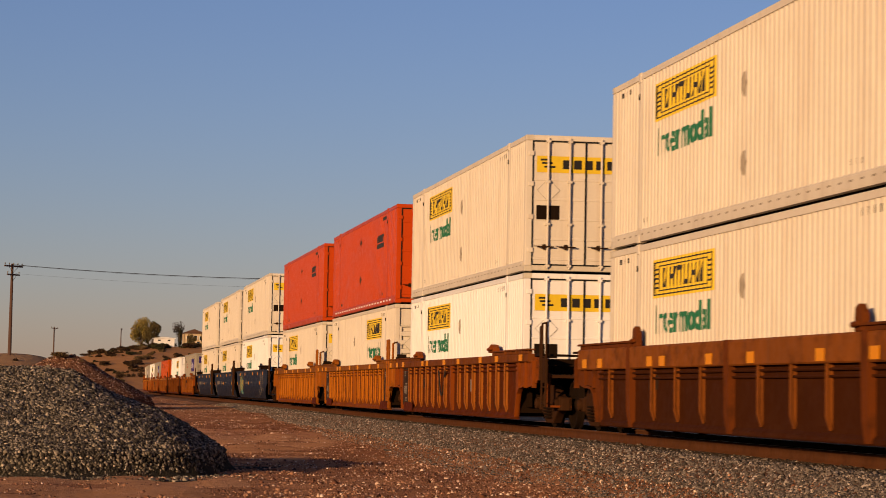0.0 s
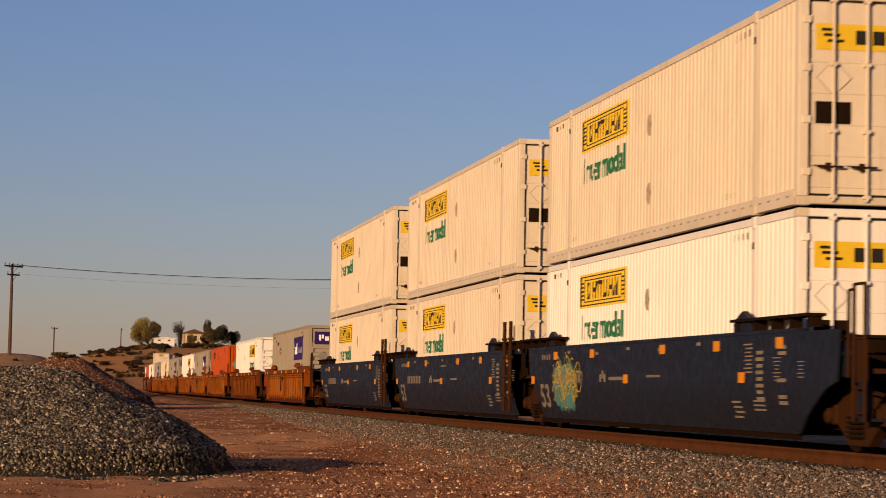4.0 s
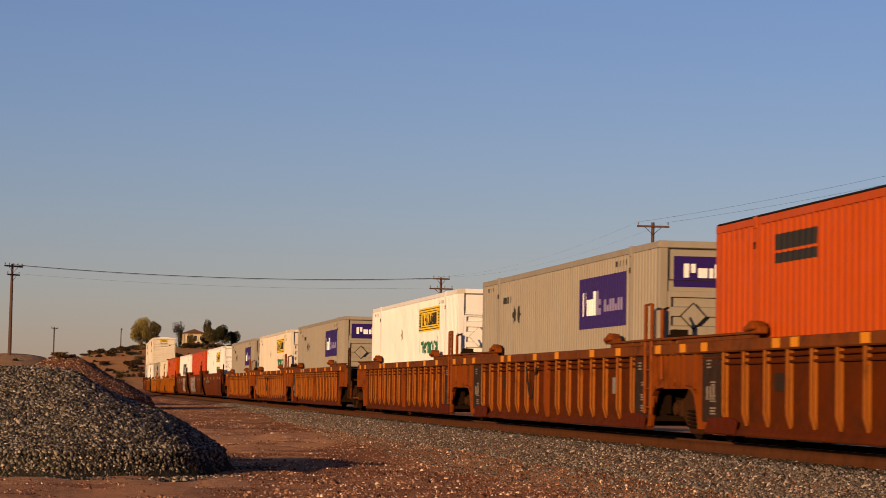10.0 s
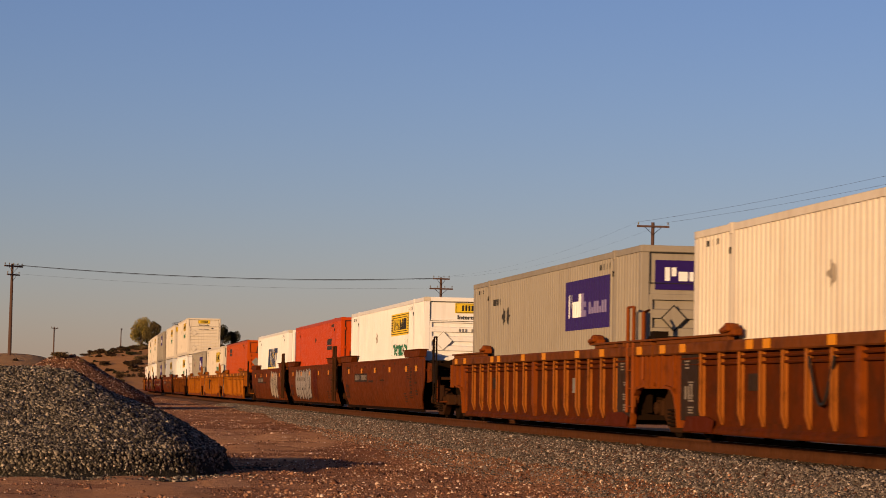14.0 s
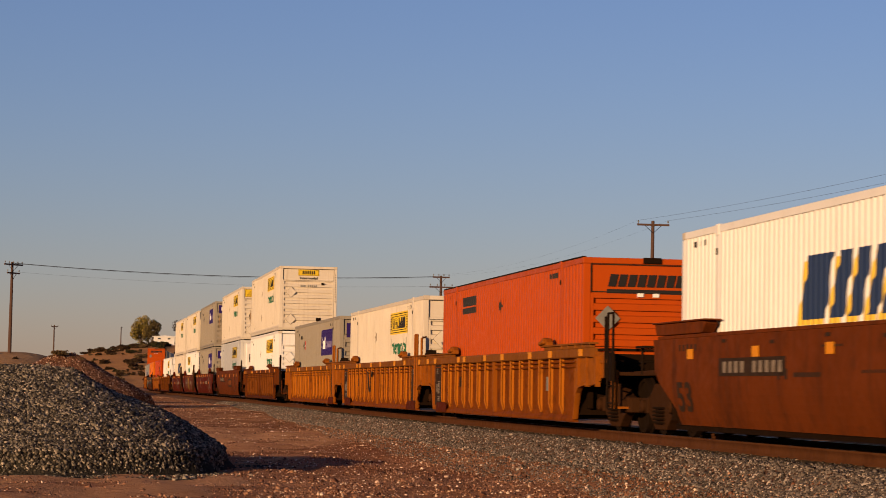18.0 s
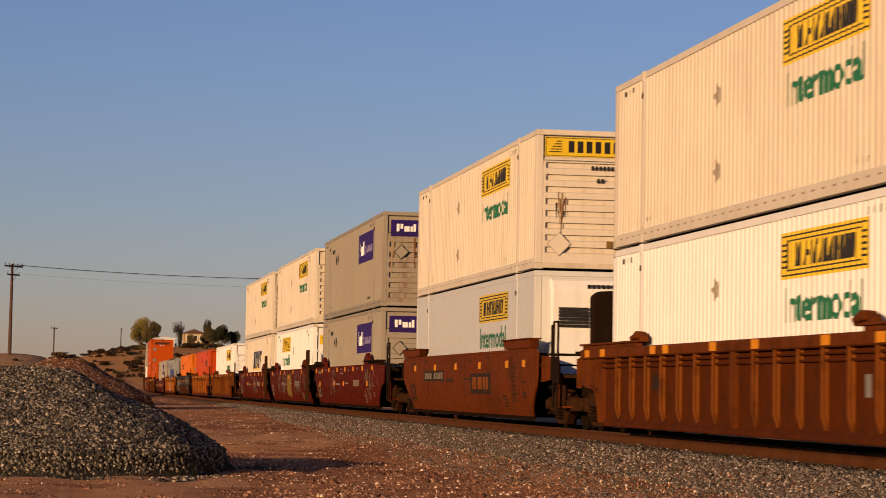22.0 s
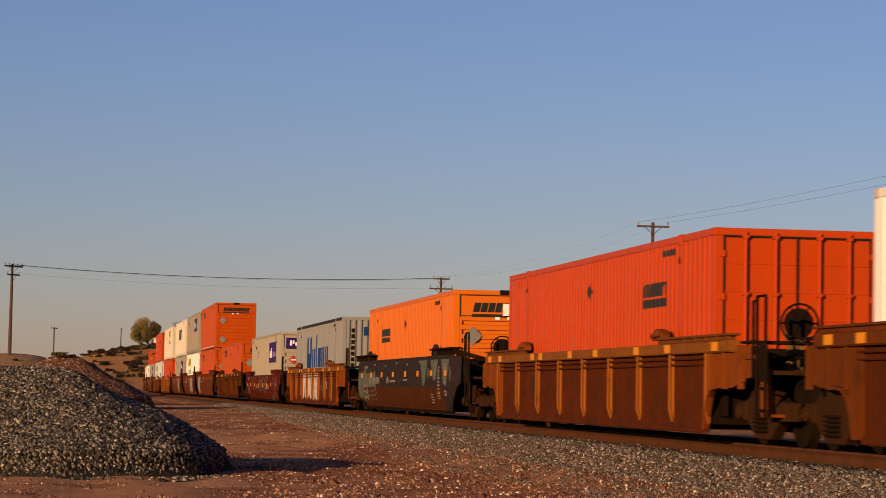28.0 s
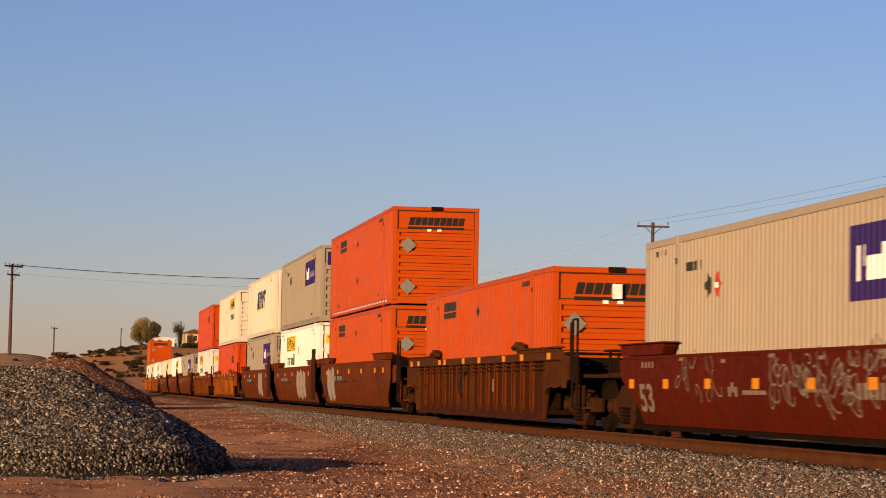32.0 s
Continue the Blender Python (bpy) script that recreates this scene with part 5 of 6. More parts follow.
        part("bulkhead", shared(("bulkhead", rim), lambda b: (box(b, 8.20, 8.28, -1.38, 1.38, 0.28, rim), [box(b, 8.24, 8.40, y - 0.05, y + 0.05, 0.4, 1.3) for y in (-1.2, -0.6, 0, 0.6, 1.2)])), "grime_shade", t, at=turn)
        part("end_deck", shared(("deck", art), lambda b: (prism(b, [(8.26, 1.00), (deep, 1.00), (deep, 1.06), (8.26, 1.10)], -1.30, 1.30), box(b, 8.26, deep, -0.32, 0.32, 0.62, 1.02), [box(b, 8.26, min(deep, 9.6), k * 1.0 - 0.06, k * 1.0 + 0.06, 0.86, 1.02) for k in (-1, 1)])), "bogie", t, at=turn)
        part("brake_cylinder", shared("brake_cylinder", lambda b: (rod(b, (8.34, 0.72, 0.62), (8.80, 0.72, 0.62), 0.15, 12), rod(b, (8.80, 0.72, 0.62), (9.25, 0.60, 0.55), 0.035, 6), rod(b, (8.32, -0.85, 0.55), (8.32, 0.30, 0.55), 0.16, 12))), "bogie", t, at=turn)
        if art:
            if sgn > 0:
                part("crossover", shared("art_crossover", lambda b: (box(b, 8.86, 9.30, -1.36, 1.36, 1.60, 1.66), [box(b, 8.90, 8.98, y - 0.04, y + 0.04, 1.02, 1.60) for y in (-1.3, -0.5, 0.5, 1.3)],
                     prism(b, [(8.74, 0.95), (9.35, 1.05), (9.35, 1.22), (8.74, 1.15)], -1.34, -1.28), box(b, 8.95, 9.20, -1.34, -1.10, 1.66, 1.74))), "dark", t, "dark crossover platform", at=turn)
            part("articulation", shared("articulation", lambda b: (rod(b, (9.6, 0, 0.62), (9.6, 0, 1.0), 0.34, 14), box(b, 8.3, 9.7, -0.28, 0.28, 0.62, 0.82))), "grime_shade", t, at=turn)
        else:
            part("coupler", shared("coupler", lambda b: (box(b, 11.0, 11.55, -0.10, 0.10, 0.78, 0.98), prism(b, [(11.45, -0.16), (11.70, -0.20), (11.78, 0.02), (11.66, 0.10), (11.60, -0.04), (11.45, 0.12)], 0.72, 1.04, "z"))), "dark", t, at=turn)
            part("air_hose", shared("air_hose", lambda b: [rod(b, (11.1 + 0.12 * i, 0.3, 0.85 - 0.32 * math.sin(i * 0.62)), (11.1 + 0.12 * (i + 1), 0.3, 0.85 - 0.32 * math.sin((i + 1) * 0.62)), 0.025, 6) for i in range(5)]), "black", t, at=turn)
            high = 1.45 if (seed, sgn) in ((7, -1), (8, 1)) else 2.08
            part("side_apron", shared("side_apron", lambda b: (prism(b, [(9.0, 0.94), (9.6, 0.92), (10.6, 0.98), (11.05, 1.02), (11.05, 1.24), (10.5, 1.40), (9.0, 1.46)], -1.40, -1.36), [box(b, 9.6 + 0.45 * i, 9.66 + 0.45 * i, -1.43, -1.398, 1.00, 1.34) for i in range(4)], box(b, 9.0, 11.0, -1.43, -1.36, 1.22, 1.28))), coat, t, at=turn)
            part("crossover", shared("crossover", lambda b: (box(b, 9.9, 10.5, -1.42, 1.42, 1.44, 1.48), [rod(b, (10.5, y, 1.0), (10.5, y, 1.48), 0.025, 6) for y in (-1.3, -0.5, 0.5, 1.3)], rod(b, (10.5, -1.3, 1.25), (10.5, 1.3, 1.25), 0.02, 6))), "dark", t, "dark crossover platform", at=turn)
            part("ladder", shared(("end_ladder", high), lambda b: (ladder_mesh(b, 11.0, 0.42, high, -1.45), rod(b, (10.58, -1.44, 0.95), (10.58, -1.44, high - 0.06), 0.022, 6), rod(b, (10.58, -1.44, high - 0.06), (10.80, -1.44, high - 0.06), 0.018, 6), rod(b, (10.8, -1.45, high), (11.2, -1.45, high), 0.02, 6), box(b, 10.95, 11.22, -1.47, -1.42, 0.9, 1.40))), "bogie" if coat == "well_navy" or (sgn > 0 and seed < 15) else coat if sgn < 0 else "dark", t, at=turn)
            part("end_step", shared("end_step", lambda b: (box(b, 10.75, 11.1, -1.38, -0.9, 0.42, 0.46), box(b, 10.75, 10.8, -1.38, -1.33, 0.42, 1.1), box(b, 11.05, 11.1, -1.38, -1.33, 0.42, 1.1))), coat, t, at=turn)


def reflectors(t, xs, y, z, w, h):
    me = shared(("reflector", w, h), lambda b: box(b, -w / 2, w / 2, -0.004, 0.004, -h / 2, h / 2))
    for s in (-1,):
        for x in xs:
            part("reflector", me, "amber", t, at=pose(x, s * y, z))


def ribbed_well(coat, art_front, art_rear, label, seed, wheel=True, ends="grime_shade"):
    t = thing("well_car", label, "rail car", "well cars of the train")
    heavy_car, wide = seed == 0, seed in (27, 29)
    # edge lightens the ribs, sheet_coat darkens the recesses: light and shade as colour
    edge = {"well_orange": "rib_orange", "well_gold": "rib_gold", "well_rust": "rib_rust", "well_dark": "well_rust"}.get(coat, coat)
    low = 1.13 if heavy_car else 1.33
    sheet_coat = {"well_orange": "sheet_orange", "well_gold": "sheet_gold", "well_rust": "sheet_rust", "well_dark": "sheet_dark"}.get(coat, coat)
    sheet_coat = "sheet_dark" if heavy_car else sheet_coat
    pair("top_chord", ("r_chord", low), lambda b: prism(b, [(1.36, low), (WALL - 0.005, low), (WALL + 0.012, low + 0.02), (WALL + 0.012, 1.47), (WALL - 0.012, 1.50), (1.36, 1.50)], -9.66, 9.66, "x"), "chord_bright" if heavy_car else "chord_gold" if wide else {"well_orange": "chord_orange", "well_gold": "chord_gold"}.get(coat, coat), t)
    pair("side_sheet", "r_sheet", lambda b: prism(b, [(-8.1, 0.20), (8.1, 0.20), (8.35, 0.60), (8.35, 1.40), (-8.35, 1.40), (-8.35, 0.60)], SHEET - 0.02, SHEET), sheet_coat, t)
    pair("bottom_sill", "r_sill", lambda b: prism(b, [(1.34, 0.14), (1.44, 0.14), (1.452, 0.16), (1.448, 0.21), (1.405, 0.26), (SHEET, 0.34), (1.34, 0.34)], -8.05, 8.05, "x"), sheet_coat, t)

    def rib_mesh(b):
        # a tapered web with a narrow outer flange, and a foot bracket on the sill
        prism(b, [(SHEET - 0.002, 0.30), (1.425, 0.30), (1.474, 0.46), (1.476, low + 0.01), (SHEET - 0.002, low + 0.01)], -0.012, 0.012, "x")
        prism(b, [(1.420, 0.285), (1.432, 0.285), (1.488, 0.46), (1.490, low + 0.008), (1.474, low + 0.008), (1.472, 0.47)], -0.036, 0.036, "x")
        box(b, -0.02, 0.10, SHEET - 0.002, 1.44, 0.43, 0.465)
    rib = shared(("rib", low), rib_mesh)
    heavy = shared(("heavy_rib", low), lambda b: prism(b, [(SHEET - 0.002, 0.16), (1.46, 0.16), (1.500, 0.42), (1.517, low - 0.05), (1.517, 1.505), (SHEET - 0.002, 1.505)], -0.12, 0.12, "x") if heavy_car else prism(b, [(SHEET - 0.002, 0.24), (1.45, 0.24), (1.492, 0.50), (1.492, low + 0.006), (SHEET - 0.002, low + 0.006)], -0.09, 0.09, "x"))
    step, reach = (1.46, 5) if heavy_car else (2.08, 4) if wide else (1.0, 7)
    for k in range(-reach, reach + 1):
        main = k % 4 == 0 if heavy_car else k == 0 and not wide
        me, nm = (heavy, "post") if main else (rib, "rib")
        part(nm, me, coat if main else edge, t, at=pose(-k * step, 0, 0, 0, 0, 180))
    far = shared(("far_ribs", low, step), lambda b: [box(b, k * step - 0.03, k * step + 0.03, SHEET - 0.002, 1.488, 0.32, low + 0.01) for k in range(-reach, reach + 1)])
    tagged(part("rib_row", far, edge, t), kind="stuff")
    if coat in ("well_orange", "well_gold") and not wide:
        pan = shared("stencil_panel", lambda b: box(b, -0.46, 0.46, -1.457, -SHEET, 0.32, 1.32))
        ink = shared("stencil", lambda b: [box(b, dx - w, dx + w, -1.461, -1.457, z - 0.012, z + 0.012) for dx, z, w in ((-0.1, 1.22, 0.12), (-0.12, 1.17, 0.09), (-0.1, 1.12, 0.11), (0.12, 0.90, 0.14), (0.12, 0.86, 0.10), (0.10, 0.70, 0.16), (0.10, 0.66, 0.12), (0.12, 0.62, 0.15), (0.12, 0.52, 0.15), (0.10, 0.48, 0.12), (0.12, 0.44, 0.14))])
        bolt = shared("stencil_digit", lambda b: box(b, -0.05, 0.05, -1.461, -1.457, -0.10, 0.10))
        for x in [x for x, art in ((-7.72, art_rear), (7.62, art_front)) if art]:
            panel = part("stencil_panel", pan, "panel", t, "dark painted panel with pale stencils", at=pose(x, 0, 0))
            tagged(part("stencil", ink, "stencil", panel), kind="stuff")
            if x < 0:
                for i in range(3):
                    part("stencil_bar", bolt, "stencil", panel, at=pose(-0.18 + 0.17 * i, 0, 0.74))
            part("stencil_panel", pan, "panel", t, "dark painted panel with pale stencils", at=pose(x, 0, 0, 0, 0, 180))
        foot = shared("corner_patch", lambda b: prism(b, [(-0.8, 0.16), (0.8, 0.16), (0.9, 0.34), (0.5, 0.40), (-0.6, 0.38)], -1.472, -1.464))
        for x in [x for x, art in ((-7.2, art_rear), (7.1, art_front)) if art]:
            part("corner_patch", foot, "faded_red", t, "faded red painted patch", at=pose(x, 0, 0))
    for z, y in ((low - 0.07, 1.446), (low - 0.16, 1.440)):
        pipe = shared(("brake_pipe", z), lambda b: rod(b, (-8.2, y, z), (8.2, y, z), 0.020, 6))
        part("brake_pipe", pipe, sheet_coat, t)
        part("brake_pipe", pipe, sheet_coat, t, at=pose(0, 0, 0, 0, 0, 180))
    if not heavy_car and seed % 3 == 1:
        part("air_hose", shared("side_hose", lambda b: [rod(b, (-1.9 + 0.1 * i, -1.478, 1.22 - 0.62 * math.sin(i * math.pi / 10)), (-1.8 + 0.1 * i, -1.478, 1.22 - 0.62 * math.sin((i + 1) * math.pi / 10)), 0.022, 6) for i in range(10)]), "black", t, "black hanging air hose")
    for x in (-7.5, 0.0, 7.5):
        part("cross_beam", shared("cross_beam", lambda b: box(b, -0.5, 0.5, -1.34, 1.34, 0.20, DECK), 0.01), "grime_shade", t, at=pose(x, 0, 0))

    def arch(b, s0, s1, reach):
        pts = [(8.06, 0.20), (8.26, 0.20), (8.36, 0.46), (8.48, 0.68), (8.66, 0.78), (9.10, 0.82), (9.55, 0.82), (reach, 0.90), (reach, 1.36), (8.06, 1.36)]
        prism(b, pts, s0, s1)
        for x in (8.52, 9.20, reach - 0.10):
            prism(b, [(x, 0.80), (x + 0.05, 0.80), (x + 0.05, 1.34), (x, 1.34)], s0 - 0.05 if s0 < 0 else s0, s1 if s0 < 0 else s1 + 0.05)
        # the rolled lip of the wheel opening
        prism(b, [(8.26, 0.20), (8.36, 0.46), (8.48, 0.68), (8.66, 0.78), (9.10, 0.82), (9.10, 0.86), (8.62, 0.82), (8.44, 0.72), (8.31, 0.48), (8.22, 0.20)], s0 - 0.06 if s0 < 0 else s0, s1 if s0 < 0 else s1 + 0.06)
    for s0 in (1.40, -1.44):
        for turn, art in ((0, art_front), (180, art_rear)):
            reach_x = 9.62 if art else 10.10
            cut = shared(("r_end", s0, art), lambda b: arch(b, s0, s0 + 0.04, reach_x))
            part("end_plate", cut, coat, t, at=pose(0, 0, 0, 0, 0, turn))
    plat = shared("r_platform", lambda b: (box(b, 5.5, 9.70, -0.075, 0.10, 0, 0.035), box(b, 5.56, 9.60, -0.035, 0.06, -0.065, 0.004), [box(b, 7.2 + 0.6 * i, 7.26 + 0.6 * i, -0.07, -0.03, -0.065, 0.0) for i in range(4)]), 0.006)
    lump = shared("guide", lambda b: (prism(b, [(-0.34, 0), (0.34, 0), (0.34, 0.09), (0.16, 0.17), (-0.10, 0.19), (-0.34, 0.12)], -0.07, 0.07), rod(b, (-0.22, -0.09, 0.07), (0.20, -0.09, 0.10), 0.045), rod(b, (0.05, -0.10, 0.11), (0.05, 0.10, 0.11), 0.07, 10)), 0.015)
    tall_guide = shared("tall_guide", lambda b: (prism(b, [(-0.16, 0), (0.16, 0), (0.16, 0.22), (0.02, 0.34), (-0.12, 0.30)], -0.05, 0.05), rod(b, (-0.12, -0.08, 0.08), (0.14, -0.08, 0.10), 0.04)), 0.012)
    for sx in (0, 180):
        for y in (-1.46, 1.42):
            sy = y if not sx else y + 0.04
            part("walkway", plat, {"well_orange": "chord_orange", "well_gold": "chord_gold"}.get(coat, coat), t, at=pose(0, sy, 1.565, 0, 0, sx))
            if heavy_car or y > 0:
                part("guide", tall_guide if heavy_car else lump, coat, t, at=pose(-5.6 if sx else 5.6, sy, 1.50 if heavy_car else 1.565))
                continue
            part("guide", tall_guide if heavy_car else lump, coat, t, at=pose(-5.6 if sx else 5.6, sy, 1.50 if heavy_car else 1.565))
    well_ends(t, coat, art_front, art_rear, seed, 1.42)
    if art_front:
        lad = shared("r_ladder", lambda b: (ladder_mesh(b, 8.25, 0.40, 2.16, -1.50, 0.034), rod(b, (8.05, -1.50, 2.16), (8.45, -1.50, 2.16), 0.02, 6), box(b, 8.28, 8.48, -1.50, -1.46, 0.5, 1.5), rod(b, (8.95, -1.46, 0.95), (8.95, -1.46, 2.05), 0.034, 6), rod(b, (8.95, -1.46, 2.05), (8.7, -1.3, 2.1), 0.02, 6)))
        part("ladder", lad, coat, t)
    if not art_front:
        bogie(t, 10.0)
        if wheel:
            brake_wheel(t, 9.45, coat)
    bogie(t, -9.72 if art_rear else -10.0)
    g = random.Random(seed)
    reflectors(t, [-9.1, -7.9, -4.4, -3.6, -0.9, 1.2, 4.2, 6.2, 8.9], WALL + 0.016, 1.42 if not heavy_car else 1.24, 0.32, 0.13 if not heavy_car else 0.16)
    part("notice", shared("notice", lambda b: box(b, -0.28, 0.28, -0.004, 0.004, -0.12, 0.12)), "panel", t, "dark notice plate", at=pose(-4.5, -SHEET - 0.006, 0.90))
    if g.random() < 0.6:
        part("notice", shared("notice_pale", lambda b: box(b, -0.10, 0.10, -0.004, 0.004, -0.14, 0.14)), "silver", t, "pale notice plate", at=pose(g.randint(2, 5) + 0.5, -SHEET - 0.006, 0.85))
    return t


def wall_y(z):
    """The outer face of a smooth side, which curls inwards below."""
    return WALL - 0.28 * max(0.0, 0.95 - z) ** 2


def film_box(b, u0, u1, z0, z1, lift):
    """A thin painted plate that follows a smooth side."""
    zs = [z0 + (z1 - z0) * i / 3 for i in range(4)]
    prism(b, [(-wall_y(z) - lift, z) for z in zs] + [(-wall_y(z), z) for z in reversed(zs)], u0, u1, "x")


def smooth_well(coat, art_front, art_rear, label, seed, marks=(), top=1.55):
    t = thing("well_car", label, "rail car", "well cars of the train")

    k = top - 1.55

    ahead = ((0.22, 8.72), (0.95, 8.72), (1.55, 8.74)) if art_front else ((0.22, 8.45), (0.45, 8.75), (0.80, 9.36), (1.0, 9.48), (1.55, 9.50)) if coat == "well_brown" else ((0.22, 8.45), (0.45, 8.95), (0.80, 9.85), (0.90, 10.30), (1.55, 10.40))
    behind = ((0.22, 7.75), (0.60, 7.90), (0.90, 8.30), (1.05, 8.60), (1.55, 8.80)) if art_rear else ((0.22, 7.75), (0.50, 7.85), (0.90, 8.70), (1.10, 8.98), (1.55, 9.02))

    def end_x(rows_of, z):
        return float(np.interp(z, [a for a, _ in rows_of], [c for _, c in rows_of]))

    def wall(b, side):
        rows = []
        for z in (0.22, 0.34, 0.46, 0.58, 0.70, 0.80, 0.90, 0.95, 1.05, 1.55 + k):
            y = side * wall_y(z)
            a, c = end_x(ahead, z), -end_x(behind, z)
            rows.append([b.verts.new(p) for p in ((c, y, z), (a, y, z), (a, y - side * 0.03, z), (c, y - side * 0.03, z))])
        for p, q in zip(rows, rows[1:]):
            for i in range(4):
                j = (i + 1) % 4
                b.faces.new((p[i], p[j], q[j], q[i]))
        b.faces.new(rows[0][::-1])
        b.faces.new(rows[-1])
    for side in (-1, 1):
        part("side_wall", shared(("s_wall", top, art_front, art_rear, side, coat == "well_brown"), lambda b: wall(b, side)), coat, t)
    if coat == "well_slate":
        def band(b):
            zs = (0.22, 0.34, 0.46, 0.58, 0.70, 0.80)
            prism(b, [(wall_y(z) + 0.004, z) for z in zs] + [(wall_y(z) - 0.01, z) for z in reversed(zs)], -7.7, 7.7, "x")
        pair("lower_band", "s_band", band, "well_foot", t, "bare rust brown lower band")
    pair("top_lip", ("s_lip", top), lambda b: prism(b, [(1.36, 1.52 + k), (1.462, 1.52 + k), (1.462, 1.548 + k), (WALL + 0.012, 1.552 + k), (WALL + 0.012, 1.60 + k), (1.36, 1.60 + k)], -8.70, 8.70, "x"), coat, t)
    # Sill coated near black, standing for the shade below the wall.
    pair("bottom_sill", "s_sill", lambda b: prism(b, [(1.24, 0.14), (1.32, 0.14), (1.335, 0.215), (1.24, 0.26)], -8.2, 8.2, "x"), "grime_shade", t)
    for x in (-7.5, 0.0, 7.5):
        part("cross_beam", shared("cross_beam", lambda b: box(b, -0.5, 0.5, -1.34, 1.34, 0.20, DECK), 0.01), "grime_shade", t, at=pose(x, 0, 0))
    hatch = shared("s_guide", lambda b: prism(b, [(5.0, 1.60), (6.05, 1.60), (5.75, 1.78), (5.42, 1.90), (5.0, 1.76)], -0.05, 0.05), 0.01)
    peak = shared("s_peak", lambda b: prism(b, [(5.55, 1.595), (6.65, 1.595), (6.62, 1.80), (6.22, 1.96), (6.02, 1.94), (5.58, 1.78)], -0.06, 0.06), 0.012)
    walkw = shared("s_walk", lambda b: (box(b, 5.6, 9.1, -0.12, 0.14, 1.74, 1.78), [box(b, 5.8 + 0.8 * i, 5.86 + 0.8 * i, -0.08, 0.10, 1.60, 1.74) for i in range(5)]))
    solid = shared("s_solid", lambda b: (prism(b, [(5.85, 1.75), (6.05, 1.61), (8.68, 1.61), (8.78, 1.79), (5.95, 1.79)], -0.09, 0.11), box(b, 5.80, 8.82, -0.13, 0.15, 1.79, 1.815)), 0.008)
    for sx in (0, 180):
        for y in (-1.43, 1.43):
            if coat == "well_brown" or k < -0.2:
                part("walkway", solid, coat, t, "rusty plate walkway on a closed bracket", at=pose(0, y, k, 0, 0, sx))
                continue
            if coat == "well_red":
                part("guide", peak, coat, t, at=pose(0, y, k, 0, 0, sx))
                part("walkway", walkw, "grime_shade", t, "dark grated walkway", at=pose(-0.15 if sx else 0.15, y, k - 0.06, 0, 0, sx))
                continue
            part("guide", hatch, coat, t, at=pose(-1.3 if sx else 0.75, y, k, 0, 0, sx))
            part("walkway", walkw, "grime_shade", t, "dark grated walkway", at=pose(-0.3 if sx else 0.2, y, k, 0, 0, sx))
    post = shared("s_post", lambda b: (rod(b, (0, 0, 0.30), (0, 0, 2.20), 0.040, 8), [box(b, -0.06, 0.06, -0.05, 0.05, z, z + 0.05) for z in (0.62, 1.02, 1.42, 1.80)]), 0.0)
    for x in (8.09, 8.76) if art_front else ():
        for sy in (-1, 1):
            part("post", post, "bogie", t, at=pose(x, sy * 1.545, 0))
    well_ends(t, coat, art_front, art_rear, seed, 1.52 + k)
    if not art_front:
        bogie(t, 10.0)
        if coat == "well_slate":
            brake_wheel(t, 10.04, coat)
    bogie(t, -9.72 if art_rear else -10.0)
    upper, lower, level = {"well_brown": ((-6.8, -3.45, -0.3, 2.95, 6.25, 8.1), (), 1.30),
                           "well_navy": ((-6.17, -3.07, 1.88, 4.98, 8.0), (-8.3, -0.54, 6.25), 1.42)}.get(coat, ((-8.2, -6.2, -4.06, -1.56, 0.70, 2.94, 5.34, 7.73), (-6.88, -2.47, 0.36, 6.57), 1.45))
    if coat == "well_slate" or k < -0.2:
        upper, lower, level = (-8.1, -5.9, -3.5, -1.1, 1.3, 3.6, 5.9, 8.2), (), 1.12 if k < -0.2 else 1.16
    elif coat == "well_red":
        level = 1.475
        if art_rear and art_front:
            upper, lower = (-7.50, -3.45, -1.57, 2.20, 5.64), (8.54,)
            reflectors(t, (0.16,), WALL + 0.006, 1.19, 0.28, 0.15)
        elif art_front:
            upper, lower = (-5.54, -3.23, -0.92, 1.27, 3.71, 5.46), (-8.60, -3.12, 1.26, 6.35)
    reflectors(t, upper, WALL + 0.006, level + k * 0.9, 0.30, 0.15)
    reflectors(t, lower, WALL + 0.006, 0.96 + k * 0.5, 0.28, 0.15)
    g = random.Random(seed)
    ink = "stencil" if coat not in ("well_brown",) else "panel"

    def bars(b, spots):
        for u, z, w, h in spots:
            lo, hi = z - h / 2 + k * 0.8, z + h / 2 + k * 0.8
            prism(b, [(-wall_y(lo) - 0.006, lo), (-wall_y(hi) - 0.006, hi), (-wall_y(hi), hi), (-wall_y(lo), lo)], u - w / 2, u + w / 2, "x")
    first = -6.2 if coat in ("well_navy", "well_slate") else 3.1
    spots = [(first + (0.2 if coat == "well_red" else 0.30) * i, 1.0, 0.11 if coat == "well_red" else 0.14, 0.20) for i in range(8 if coat != "well_brown" else 0)]
    spots += [(-2.4 + 0.16 * i, 0.98 + 0.06 * (i % 2), 0.10, 0.14) for i in range(3)] + [(-1.7 + 0.14 * i, 0.97, 0.10, 0.06) for i in range(8)]
    spots += [(u, 1.47 - 0.05 * (i % 2), 0.20, 0.05) for i, u in enumerate((-5.0, -2.7, -0.4, 1.7, 4.0))] + [(8.1, z, 0.34, 0.05) for z in (1.36, 1.28, 0.92, 0.70, 0.62)]
